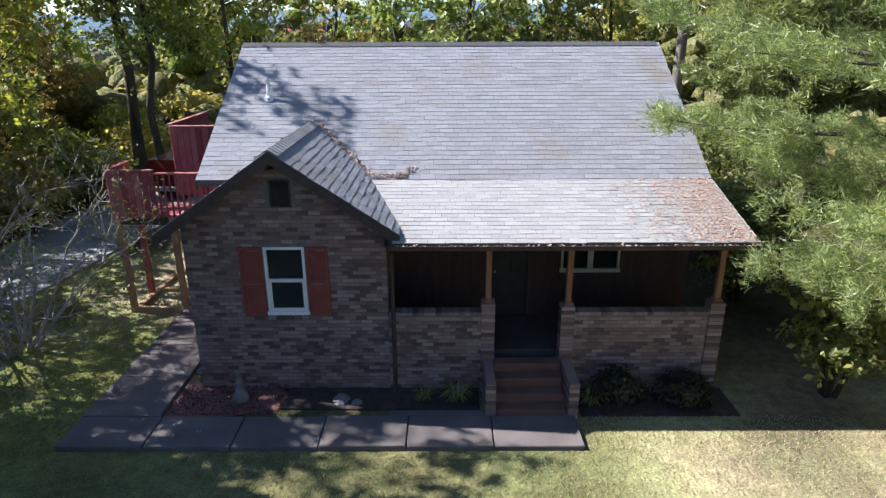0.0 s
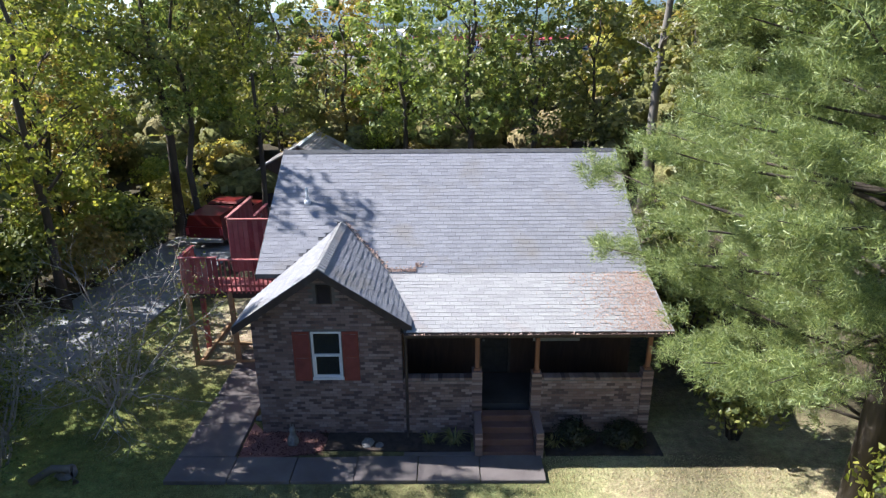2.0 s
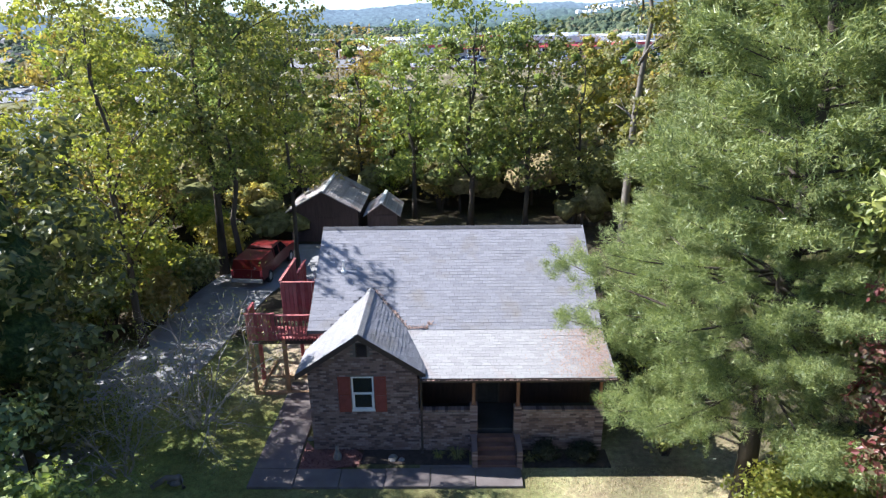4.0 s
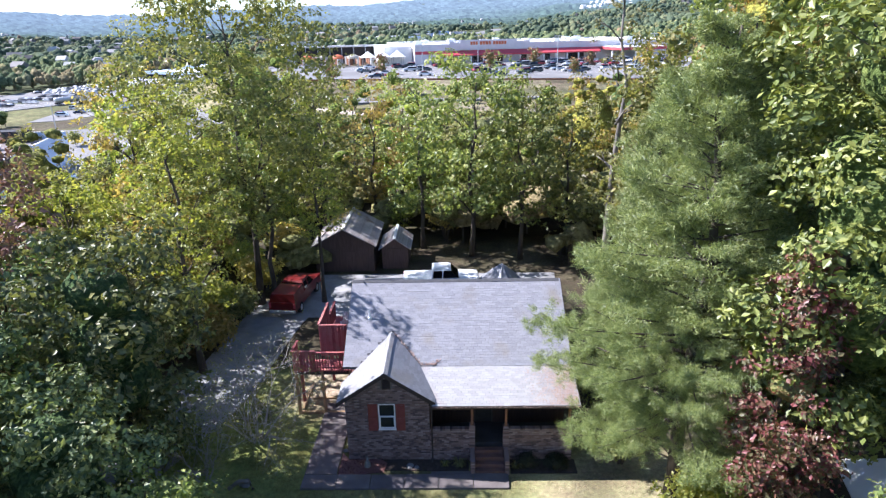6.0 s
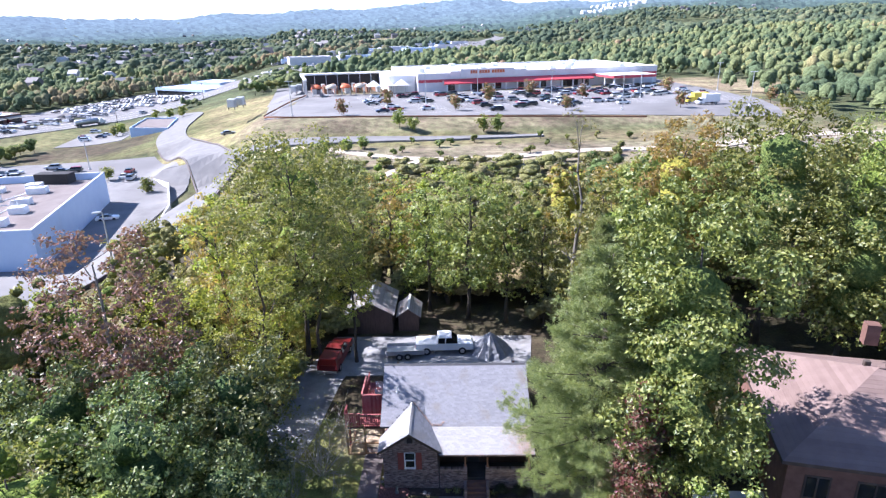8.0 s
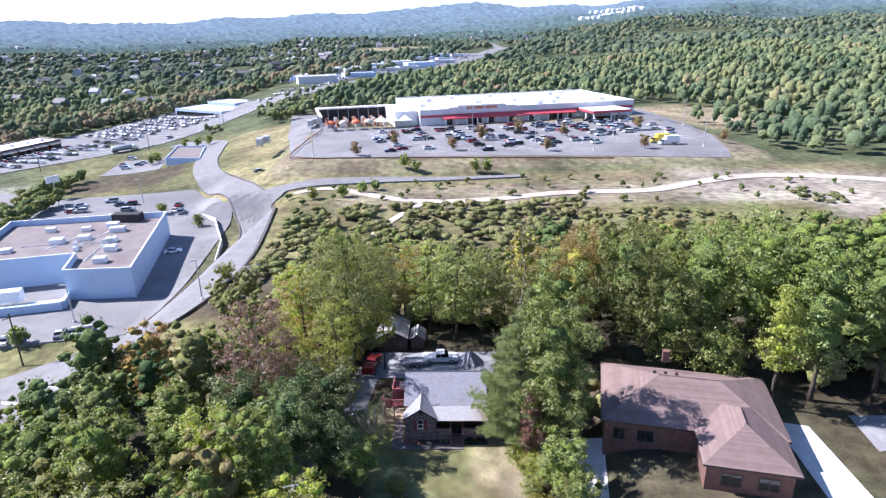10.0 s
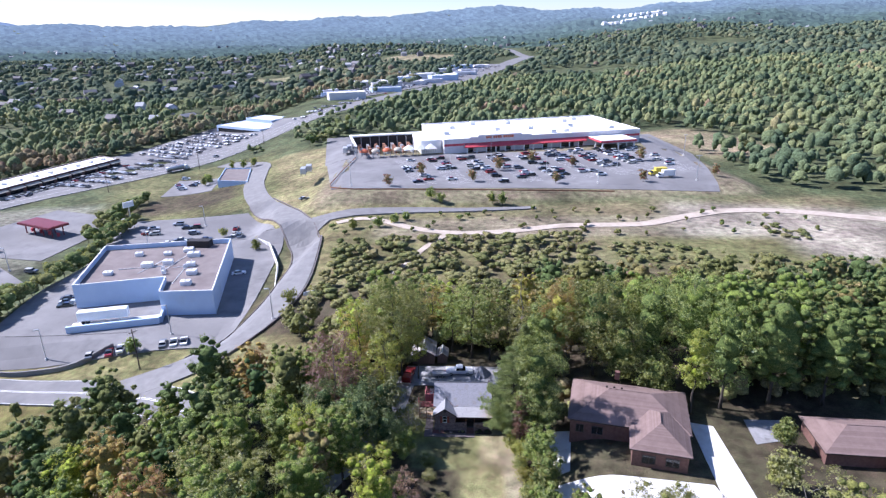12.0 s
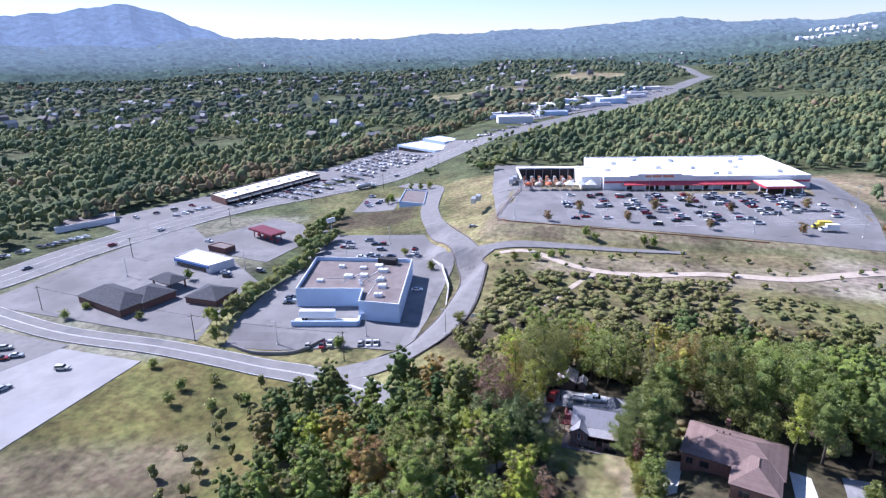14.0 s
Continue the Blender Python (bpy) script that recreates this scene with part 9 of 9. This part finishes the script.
    patchy = 0.5 + 0.27 * np.sin(px * 0.037 + 1.3 * np.sin(py * 0.021)) + 0.23 * np.sin(py * 0.045 + 2.0 * np.sin(px * 0.017))
    hue = np.clip(0.55 * rng.random(n) + 0.45 * patchy + rng.normal(size=n) * 0.06, 0, 1)
    tone = np.concatenate([np.repeat(hue, per), np.repeat(hue, leaves * 4), np.repeat(hue, 0 if far else 6)])
    me.attributes.new("tone", "FLOAT", "POINT").data.foreach_set("value", tone.astype(np.float32))
    return tagged(new(name, me), label, category, kind="stuff")


def grove(name, label, places, tall, wide, mat, seed, leaves=400, size=0.20, clumps=24, mass=None):
    """Trees of a wood near by as one thing: clumped crowns with their leaves, on thin stems."""
    rng = np.random.default_rng(seed)
    all_blobs, owner, stems = [], [], Shape()
    for i, (x, y) in enumerate(places):
        h, w, g = tall * rng.uniform(0.72, 1.15), wide * rng.uniform(0.75, 1.2), hz(x, y)
        b = crown_blobs(rng, h, h * 0.24, w, clumps)
        all_blobs.append(b + np.array([x, y, g, 0]))
        owner += [i] * clumps
        stems.tube([(x, y, g - 0.3), (x + rng.normal() * 0.2, y, g + h * 0.5), (x, y, g + h * 0.85)], [0.2, 0.15, 0.05], 5, closed=False)
    blobs, owner = np.concatenate(all_blobs), np.array(owner)
    n, per = leaves * len(places), 7
    w = blobs[:, 3] ** 2
    pick = rng.choice(len(blobs), n // per, p=w / w.sum())
    d = rng.normal(size=(len(pick), 3))
    d[:, 2] += 0.4
    d /= np.linalg.norm(d, axis=1, keepdims=True)
    c = blobs[pick, :3] + d * (blobs[pick, 3] * rng.uniform(0.8, 1.25, len(pick)))[:, None] * np.array([1, 1, 0.74])
    c, d, own = np.repeat(c, per, 0), np.repeat(d, per, 0), np.repeat(owner[pick], per)
    c = c + rng.normal(size=c.shape) * size * 1.3
    v, q = leaf_quads(c, d * 0.8 + rng.normal(size=c.shape) * 0.5 + np.array([0, 0, 0.3]), size, rng)
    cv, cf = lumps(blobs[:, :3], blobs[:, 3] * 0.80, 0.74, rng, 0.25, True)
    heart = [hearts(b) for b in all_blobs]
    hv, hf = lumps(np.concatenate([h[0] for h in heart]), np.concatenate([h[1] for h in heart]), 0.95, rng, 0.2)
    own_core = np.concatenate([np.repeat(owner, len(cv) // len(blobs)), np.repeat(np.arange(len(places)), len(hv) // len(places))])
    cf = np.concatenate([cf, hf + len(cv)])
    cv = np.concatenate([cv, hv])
    tv = np.array(stems.v)
    tq = np.array([f for f in stems.f if len(f) == 4])
    nl, nc = len(v), len(cv)
    me = mesh_np(name, np.concatenate([v, cv, tv]), np.concatenate([q, tq + nl + nc]), mat, cf + nl)
    me.materials.append(mass or B_NEAR)
    me.materials.append(M_BARK)
    me.polygons.foreach_set("material_index", np.concatenate([np.zeros(len(q)), np.full(len(tq), 2), np.ones(len(cf))]).astype(np.int32))
    me.polygons.foreach_set("use_smooth", np.concatenate([np.zeros(len(q)), np.ones(len(tq) + len(cf))]).astype(bool))
    hue = np.clip(rng.random(len(places)) * 0.8 + rng.normal(size=len(places)) * 0.15 + 0.1, 0, 1)
    tone = np.concatenate([np.repeat(hue[own], 4), hue[own_core], np.zeros(len(tv))])
    me.attributes.new("tone", "FLOAT", "POINT").data.foreach_set("value", tone.astype(np.float32))
    return tagged(new(name, me), label, "woodland", kind="stuff")


def scatter(box, spacing, seed, keep):
    """Jittered places in a box for which keep(x, y) holds."""
    rng = np.random.default_rng(seed)
    xs, ys = np.meshgrid(np.arange(box[0], box[2], spacing), np.arange(box[1], box[3], spacing))
    xs = xs + rng.uniform(-0.48, 0.48, xs.shape) * spacing
    ys = ys + rng.uniform(-0.48, 0.48, ys.shape) * spacing
    k = keep(xs, ys)
    return np.stack([xs[k], ys[k]], 1)


def far_from(line, gap):
    pts = np.array([(p.x, p.y) for p in smooth_line(line, 12)])

    def test(x, y):
        d = np.full(x.shape, 1e9)
        for px, py in pts:
            d = np.minimum(d, np.hypot(x - px, y - py))
        return d > gap
    return test


off_highway = far_from(HIGHWAY, 34)
beside_highway = far_from(HIGHWAY, 20)
NEAR_XY = np.array([(t[0], t[1]) for t in NEAR])


def clear_of_near(x, y, gap=4.5):
    d = np.full(x.shape, 1e9)
    for px, py in NEAR_XY:
        d = np.minimum(d, np.hypot(x - px, y - py))
    return d > gap


def back_wood(x, y):
    edge = 64 + 0.07 * x + 5 * np.sin(x * 0.11)
    return (y > 45) & (y < edge) & (x > -46) & (x < 130) & clear_of_near(x, y) & ~((x < -18) & (y > 54)) | ((x > 74) & (y > 12) & (y < edge) & (x < 150) & clear_of_near(x, y))


BACK = scatter((-46, 12, 150, 100), 6.8, 51, back_wood)
grove("woodland", "mixed green broadleaf trees in the wood behind the houses", BACK[BACK[:, 0] > 20], 12.5, 4.2, F_MIXED, 60)
grove("woodland", "low olive and yellowing young trees at the wood's far edge", BACK[BACK[:, 0] <= 20], 7.5, 3.2, F_SCRUB, 61, mass=B_SCRUB)


def understory(x, y):
    return ((y > 33) & (y < 62) & (x > -34) & (x < 130) & ~((x > -12) & (x < 8) & (y < 39.5))) | ((x > -34) & (x < -23) & (y > 20) & (y < 40) & (np.sin(x * 1.3) + np.sin(y * 0.9) > 0)) | ((x > 13) & (x < 19) & (y > 8) & (y < 40)) | ((x > 45) & (x < 130) & (y > 14) & (y < 40))


woods("undergrowth", "leafy undergrowth and saplings below the wood", scatter((-40, 6, 130, 64), 3.6, 50, understory), 4.6, 3.4, F_SCRUB, 59, leaves=48, size=0.24, category="undergrowth", mass=B_SCRUB)


def front_wood(x, y):
    return (x > -80) & (x < -14) & (y > -62) & (y < 30 + 0.1 * x) & clear_of_near(x, y, 4.2) & (x + 0.75 * y > -92 + 0.0 * x) & (np.hypot(x + 15, y - 16) > 9) & ~((x > -24) & (y > 0) & (y < 12))


grove("woodland", "mixed broadleaf trees on the slope before the house", scatter((-80, -62, -12, 32), 7.0, 53, front_wood), 15.0, 4.2, F_MIXED, 64, leaves=480, size=0.18)


def scrub(x, y):
    return (x > -44) & (x < 40) & (y > 66) & (y < 118 + 0.12 * x) & (np.hypot(x + 16, y - 106) > 5)


woods("scrub", "olive-green bushes and saplings of the scrub land", scatter((-46, 64, 60, 130), 4.4, 55, scrub), 2.7, 3.3, F_SCRUB, 70, leaves=96, size=0.22, category="bushes", mass=B_SCRUB)
woods("scrub", "scattered small junipers on the dry scrub", scatter((-46, 124, 120, 152), 11, 57, lambda x, y: y < 148 + 0.08 * x), 2.2, 1.5, F_DEEP, 73, leaves=40, size=0.24, category="bushes")
woods("scrub", "scattered low bushes on the dry slope", scatter((40, 74, 150, 130), 4.2, 58, lambda x, y: (y > 72) & (np.sin(x * 0.13) + np.sin(y * 0.17 + x * 0.05) > -0.5 + 0.04 * (y - 80))), 1.4, 2.6, F_SCRUB, 74, leaves=40, size=0.20, category="bushes", mass=B_SCRUB)
woods("hedgerow", "leafy green hedge trees along the blue building's yard", np.array([(-136 - 0.22 * k + 1.5 * math.sin(k * 3.1), 62 + 2.9 * k) for k in range(0, 34)]), 6.5, 5.0, F_GREEN, 75, leaves=160, size=0.34, category="hedge")
woods("hedgerow", "green roadside trees behind the filling station", np.array([(-158 - 0.9 * k + 4 * math.sin(k * 2.1), 150 + 5.0 * k) for k in range(0, 14)]), 7.5, 5.4, F_MIXED, 76, leaves=160, size=0.36, category="hedge")
woods("hedgerow", "dark trees on the bank behind the store's slope", np.array([(-104 + 1.2 * k + 6 * math.sin(k * 1.7), 305 + 5.5 * k) for k in range(0, 22)]), 7.5, 5.4, F_MIXED, 77, leaves=120, size=0.45, category="hedge")
woods("scrub", "young trees along the field's edge", np.array([(-95 + 7 * math.sin(k * 2.3), -20 + 3.1 * k) for k in range(0, 18)]), 4.2, 2.0, F_SCRUB, 78, leaves=120, size=0.26, category="bushes", mass=B_SCRUB)


def valley_wood(x, y):
    line = np.interp(y, [-60, 75, 210, 292, 480, 640], [-345, -318, -306, -262, -225, -150])
    gap = np.sin(x * 0.021 + 1) * np.sin(y * 0.017 + x * 0.006) > 0.72
    return (x < line) & (y > -40) & (y < 640) & ~(gap & (x < line - 60))


woods("woodland", "broadleaf woodland across the highway", scatter((-760, -40, -150, 640), 9.2, 81, valley_wood), 10.5, 5.6, F_FAR, 83, leaves=0, size=1.0, mass=B_FAR, spread=(0.35, 1.15))


def hill_wood(x, y):
    lot = pad(x, y, 20, 245, 6, 106, 92, 1) > 0.5
    meadow = pad(x, y, 136, 318, 25, 18, 44, 1) > 0.5
    bank = x < np.interp(y, [300, 340, 400, 480, 640, 900], [-72, -84, -104, -96, -36, 60])
    return (((y > 300) & ~bank) | ((x > 124) & (y > 192 - 0.25 * (x - 124)))) & ~lot & ~meadow & beside_highway(x, y)


woods("woodland", "broadleaf woodland on the hills behind the store", scatter((-80, 140, 640, 820), 9.2, 91, hill_wood), 10.0, 5.6, F_FAR, 93, leaves=0, size=0.95, mass=B_FAR, spread=(0.35, 1.15))


def far_wood(x, y):
    r = np.hypot(x, y + 100)
    a = np.abs(np.degrees(np.arctan2(x + 60, y + 100)))
    open_land = (np.sin(x * 0.009) * np.sin(y * 0.0075 + 1) > 0.8)
    open_land |= (np.hypot((x + 280) / 115, (y - 1010) / 85) < 1) | (np.hypot((x + 110) / 80, (y - 1320) / 110) < 1)
    inside = ((x > -760) & (x < 640) & (y < 640)) | ((x > -80) & (x < 640) & (y < 820))
    return (r > 480) & (r < 2000) & (a < 62) & ~inside & off_highway(x, y) & ~open_land


woods("woodland", "distant broadleaf woodland of the valley", scatter((-1700, -50, 1500, 1950), 17, 101, far_wood), 11, 9.0, F_FAR, 103, leaves=0, size=1.9, mass=B_DISTANT, spread=(0.35, 1.2))


def row_beside(line, gap, spacing, seed, start, end):
    rng = np.random.default_rng(seed)
    pts = [p for p in smooth_line(line, spacing)]
    out = []
    for i in range(len(pts) - 1):
        if start < pts[i].y < end:
            w = (pts[i + 1] - pts[i]).normalized()
            out.append((pts[i].x + w.y * gap + rng.normal() * 4, pts[i].y - w.x * gap + rng.normal() * 3))
    return np.array(out)


BELT = np.array([(np.interp(y, [75, 210, 292, 480, 640, 860], [-326, -310, -270, -232, -168, -100]) - 9 * k + 4 * math.sin(y * 1.7 + k), y + 2.5 * k) for k in range(4) for y in np.arange(150 + 30 * k, 860, 7.0)])
woods("hedgerow", "ochre and green trees lining the highway", BELT, 11.0, 6.0, F_OCHRE, 111, leaves=0, size=0.95, category="hedge", mass=B_OCHRE)
woods("hedgerow", "roadside trees hiding the far highway", np.concatenate([row_beside(HIGHWAY, 24, 11, 112, 430, 1000), row_beside(HIGHWAY, 34, 9, 114, 420, 1000)]), 6.5, 5.5, F_FAR, 115, leaves=0, size=1.2, category="hedge", mass=B_FAR)


def bank_wood(x, y):
    west = np.interp(y, [292, 370, 480, 640], [-198, -166, -128, -70]) + 30
    east = np.interp(y, [300, 340, 400, 480, 640], [-92, -88, -98, -90, -30])
    return (y > 322) & (y < 600) & (x > west) & (x < east) & (np.sin(x * 0.09 + y * 0.05) > -0.55)


woods("woodland", "young green trees on the bank between the store and the highway", scatter((-170, 322, -30, 600), 8.2, 121, bank_wood), 6.5, 5.0, F_FAR, 123, leaves=0, size=0.95, mass=B_FAR)


# ---- the farthest hills and the mountain, too far to shift as the camera moves ----
def backdrop_material(name, near_colour, far_colour, near_haze, far_haze):
    """Wooded distance; haze is painted on it as a bluer colour and a little blue surface glow."""
    mat = bpy.data.materials.new(name)
    mat.use_nodes = True
    nt = mat.node_tree
    link = nt.links.new
    b = nt.nodes["Principled BSDF"]
    b.inputs["Roughness"].default_value = 1.0
    b.inputs["Specular IOR Level"].default_value = 0.0
    at = nt.nodes.new("ShaderNodeAttribute")
    at.attribute_name = "far"
    pos = nt.nodes.new("ShaderNodeNewGeometry").outputs["Position"]
    tex = nt.nodes.new("ShaderNodeTexNoise")
    tex.inputs["Scale"].default_value, tex.inputs["Detail"].default_value, tex.inputs["Roughness"].default_value = 0.022, 9.0, 0.72
    link(pos, tex.inputs["Vector"])
    mr = nt.nodes.new("ShaderNodeMapRange")
    mr.inputs["From Min"].default_value, mr.inputs["From Max"].default_value = 0.36, 0.66
    mr.inputs["To Min"].default_value, mr.inputs["To Max"].default_value = 0.5, 1.45
    link(tex.outputs["Fac"], mr.inputs["Value"])
    mix = nt.nodes.new("ShaderNodeMix")
    mix.data_type = "RGBA"
    link(at.outputs["Fac"], mix.inputs["Factor"])
    mix.inputs["A"].default_value, mix.inputs["B"].default_value = (*near_colour, 1), (*far_colour, 1)
    hs = nt.nodes.new("ShaderNodeHueSaturation")
    link(mix.outputs["Result"], hs.inputs["Color"])
    link(mr.outputs[0], hs.inputs["Value"])
    link(hs.outputs[0], b.inputs["Base Color"])
    # Haze as light given off by the hillside itself, more with distance.
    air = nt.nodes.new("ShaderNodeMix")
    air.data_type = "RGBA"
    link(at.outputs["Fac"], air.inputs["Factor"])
    air.inputs["A"].default_value, air.inputs["B"].default_value = (*near_haze, 1), (*far_haze, 1)
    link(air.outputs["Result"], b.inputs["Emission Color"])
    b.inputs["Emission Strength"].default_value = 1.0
    return mat


def polar_sheet(name, label, az0, az1, n, r0, r1, m, z_of, mat, category):
    az = np.radians(np.linspace(az0, az1, n + 1))[None, :]
    rad = (r0 * (r1 / r0) ** np.linspace(0, 1, m + 1))[:, None]
    x, y = rad * np.sin(az), -100 + rad * np.cos(az)
    z, far = z_of(x, y, rad + 0 * az, np.degrees(az) + 0 * rad)
    ids = np.arange((m + 1) * (n + 1)).reshape(m + 1, n + 1)
    me = mesh_np(name, np.stack([x, y, z], -1), np.stack([ids[:-1, 1:], ids[:-1, :-1], ids[1:, :-1], ids[1:, 1:]], -1), mat)
    me.attributes.new("far", "FLOAT", "POINT").data.foreach_set("value", far.astype(np.float32).ravel())
    tagged(new(name, me), label, category, kind="structure")


def hills_z(x, y, rad, az):
    rg = np.random.default_rng(12)
    lump = rg.normal(size=x.shape) * 3.4
    edge = ease(1750, 2000, rad)
    return height(x, y) - 14 + 20 * edge + lump * edge, ease(1500, 4300, rad)


def mountain_z(x, y, rad, az):
    crest = 215 + 118 * np.exp(-((az + 44.0) / 4.0) ** 2) + 60 * np.exp(-((az + 51) / 5.0) ** 2)
    crest = crest * (1 - ease(-42, -29, az) * 0.9) + 5 * np.sin(az * 2.1) + 3 * np.sin(az * 5.3)
    f = (rad - rad.min()) / (rad.max() - rad.min())
    rg = np.random.default_rng(8)
    ridges = 18 * np.sin(az * 1.9 + f * 5) * f * (1 - f) * 4
    return 30 + (crest - 30) * f ** 1.25 + ridges + rg.normal(size=x.shape) * 2.0, 0.75 + 0.25 * f


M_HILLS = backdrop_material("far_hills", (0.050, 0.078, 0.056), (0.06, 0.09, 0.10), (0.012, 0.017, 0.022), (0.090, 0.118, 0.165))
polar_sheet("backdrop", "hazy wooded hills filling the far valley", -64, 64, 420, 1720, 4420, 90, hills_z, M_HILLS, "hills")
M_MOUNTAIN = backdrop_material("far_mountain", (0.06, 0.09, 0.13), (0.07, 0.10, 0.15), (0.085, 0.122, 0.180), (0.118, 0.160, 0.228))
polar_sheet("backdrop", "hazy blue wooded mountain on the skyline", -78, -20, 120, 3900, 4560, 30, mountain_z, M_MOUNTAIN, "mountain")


# ---- houses of the far town, past counting ----
def far_houses(name, label, places, size, seed, mat, lift=0.0):
    rg = np.random.default_rng(seed)
    v, q, t3 = [], [], []
    for x, y in places:
        z = hz(x, y) + lift
        w, d, h = size * rg.uniform(0.7, 1.5), size * rg.uniform(0.5, 0.8), size * rg.uniform(0.28, 0.45)
        a = rg.uniform(0, math.pi)
        c, s_ = math.cos(a), math.sin(a)
        base = len(v)
        for px, py, pz in ((-w, -d, -2), (w, -d, -2), (w, d, -2), (-w, d, -2), (-w, -d, h), (w, -d, h), (w, d, h), (-w, d, h), (-w, 0, h * 1.7), (w, 0, h * 1.7)):
            v.append((x + (px * c - py * s_) / 2, y + (px * s_ + py * c) / 2, z + pz))
        q += [tuple(base + i for i in f) for f in ((0, 1, 5, 4), (1, 2, 6, 5), (2, 3, 7, 6), (3, 0, 4, 7), (4, 5, 9, 8), (6, 7, 8, 9))]
        t3 += [(base + 5, base + 6, base + 9), (base + 7, base + 4, base + 8)]
    me = mesh_np(name, np.array(v), q, mat, t3)
    tagged(new(name, me), label, "houses", kind="stuff")


M_TOWN = material("town_walls", [(0.12, 0.11, 0.11), (0.20, 0.19, 0.19), (0.42, 0.42, 0.42)], 0.02, 0.8, random_mix=0.8, spread=(0.2, 0.8))
rg = np.random.default_rng(77)
town = [(x, y) for x, y in zip(rg.uniform(-1300, 250, 640), rg.uniform(420, 2000, 640)) if math.hypot(x, y + 100) < 1750 and x < -150 + 0.18 * (y - 400) - 120]
far_houses("town", "small pale houses scattered among the valley's trees", town, 12, 5, M_TOWN, 4.0)
hill_houses = [(x, y) for x, y in zip(rg.uniform(-1700, 900, 110), rg.uniform(1500, 2300, 110))]
far_houses("town", "pale houses on the far hills", hill_houses, 9, 6, M_TOWN, 7.0)
rows = [(490 + 24 * i, 2440 + 6 * i) for i in range(11)] + [(620 + 26 * i, 2900 + 4 * i) for i in range(9)]
far_houses("town", "rows of white apartment blocks on the hillside", rows, 18, 7, M_ROOF_WHITE, 10.0)

# ---- single bricks and shingles that lie nearest, each an object of its own ----
def piece_matrix(at, a, b):
    a, b = Vector(a).normalized(), Vector(b).normalized()
    n = a.cross(b).normalized()
    m = Matrix((a, b, n)).transposed().to_4x4()
    m.translation = at
    return m


brick_piece = Shape().box((0, 0, 0), (0.2, 0.066, 0.009)).mesh("brick", M_BRICK)
shingle_piece = Shape()
shingle_piece.v = [(0, 0, 0), (0.299, 0, 0), (0.299, 0.16, 0), (0, 0.16, 0), (0, 0, 0.011), (0.299, 0, 0.011), (0.299, 0.16, 0.003), (0, 0.16, 0.003)]
shingle_piece.f = [(3, 2, 1, 0), (4, 5, 6, 7), (0, 1, 5, 4), (1, 2, 6, 5), (2, 3, 7, 6), (3, 0, 4, 7)]
shingle_piece = shingle_piece.mesh("shingle", M_SHINGLE)
for kind, at, a, b in PIECES:
    if kind == "brick":
        ob = part("brick", brick_piece, None, front_wall if at.x < WR else porch_wall)
        ob.matrix_basis = piece_matrix(at, a, (0, 0, 1))
    else:
        ob = part("shingle", shingle_piece, None, deck_main)
        ob.matrix_basis = piece_matrix(at, a, b)
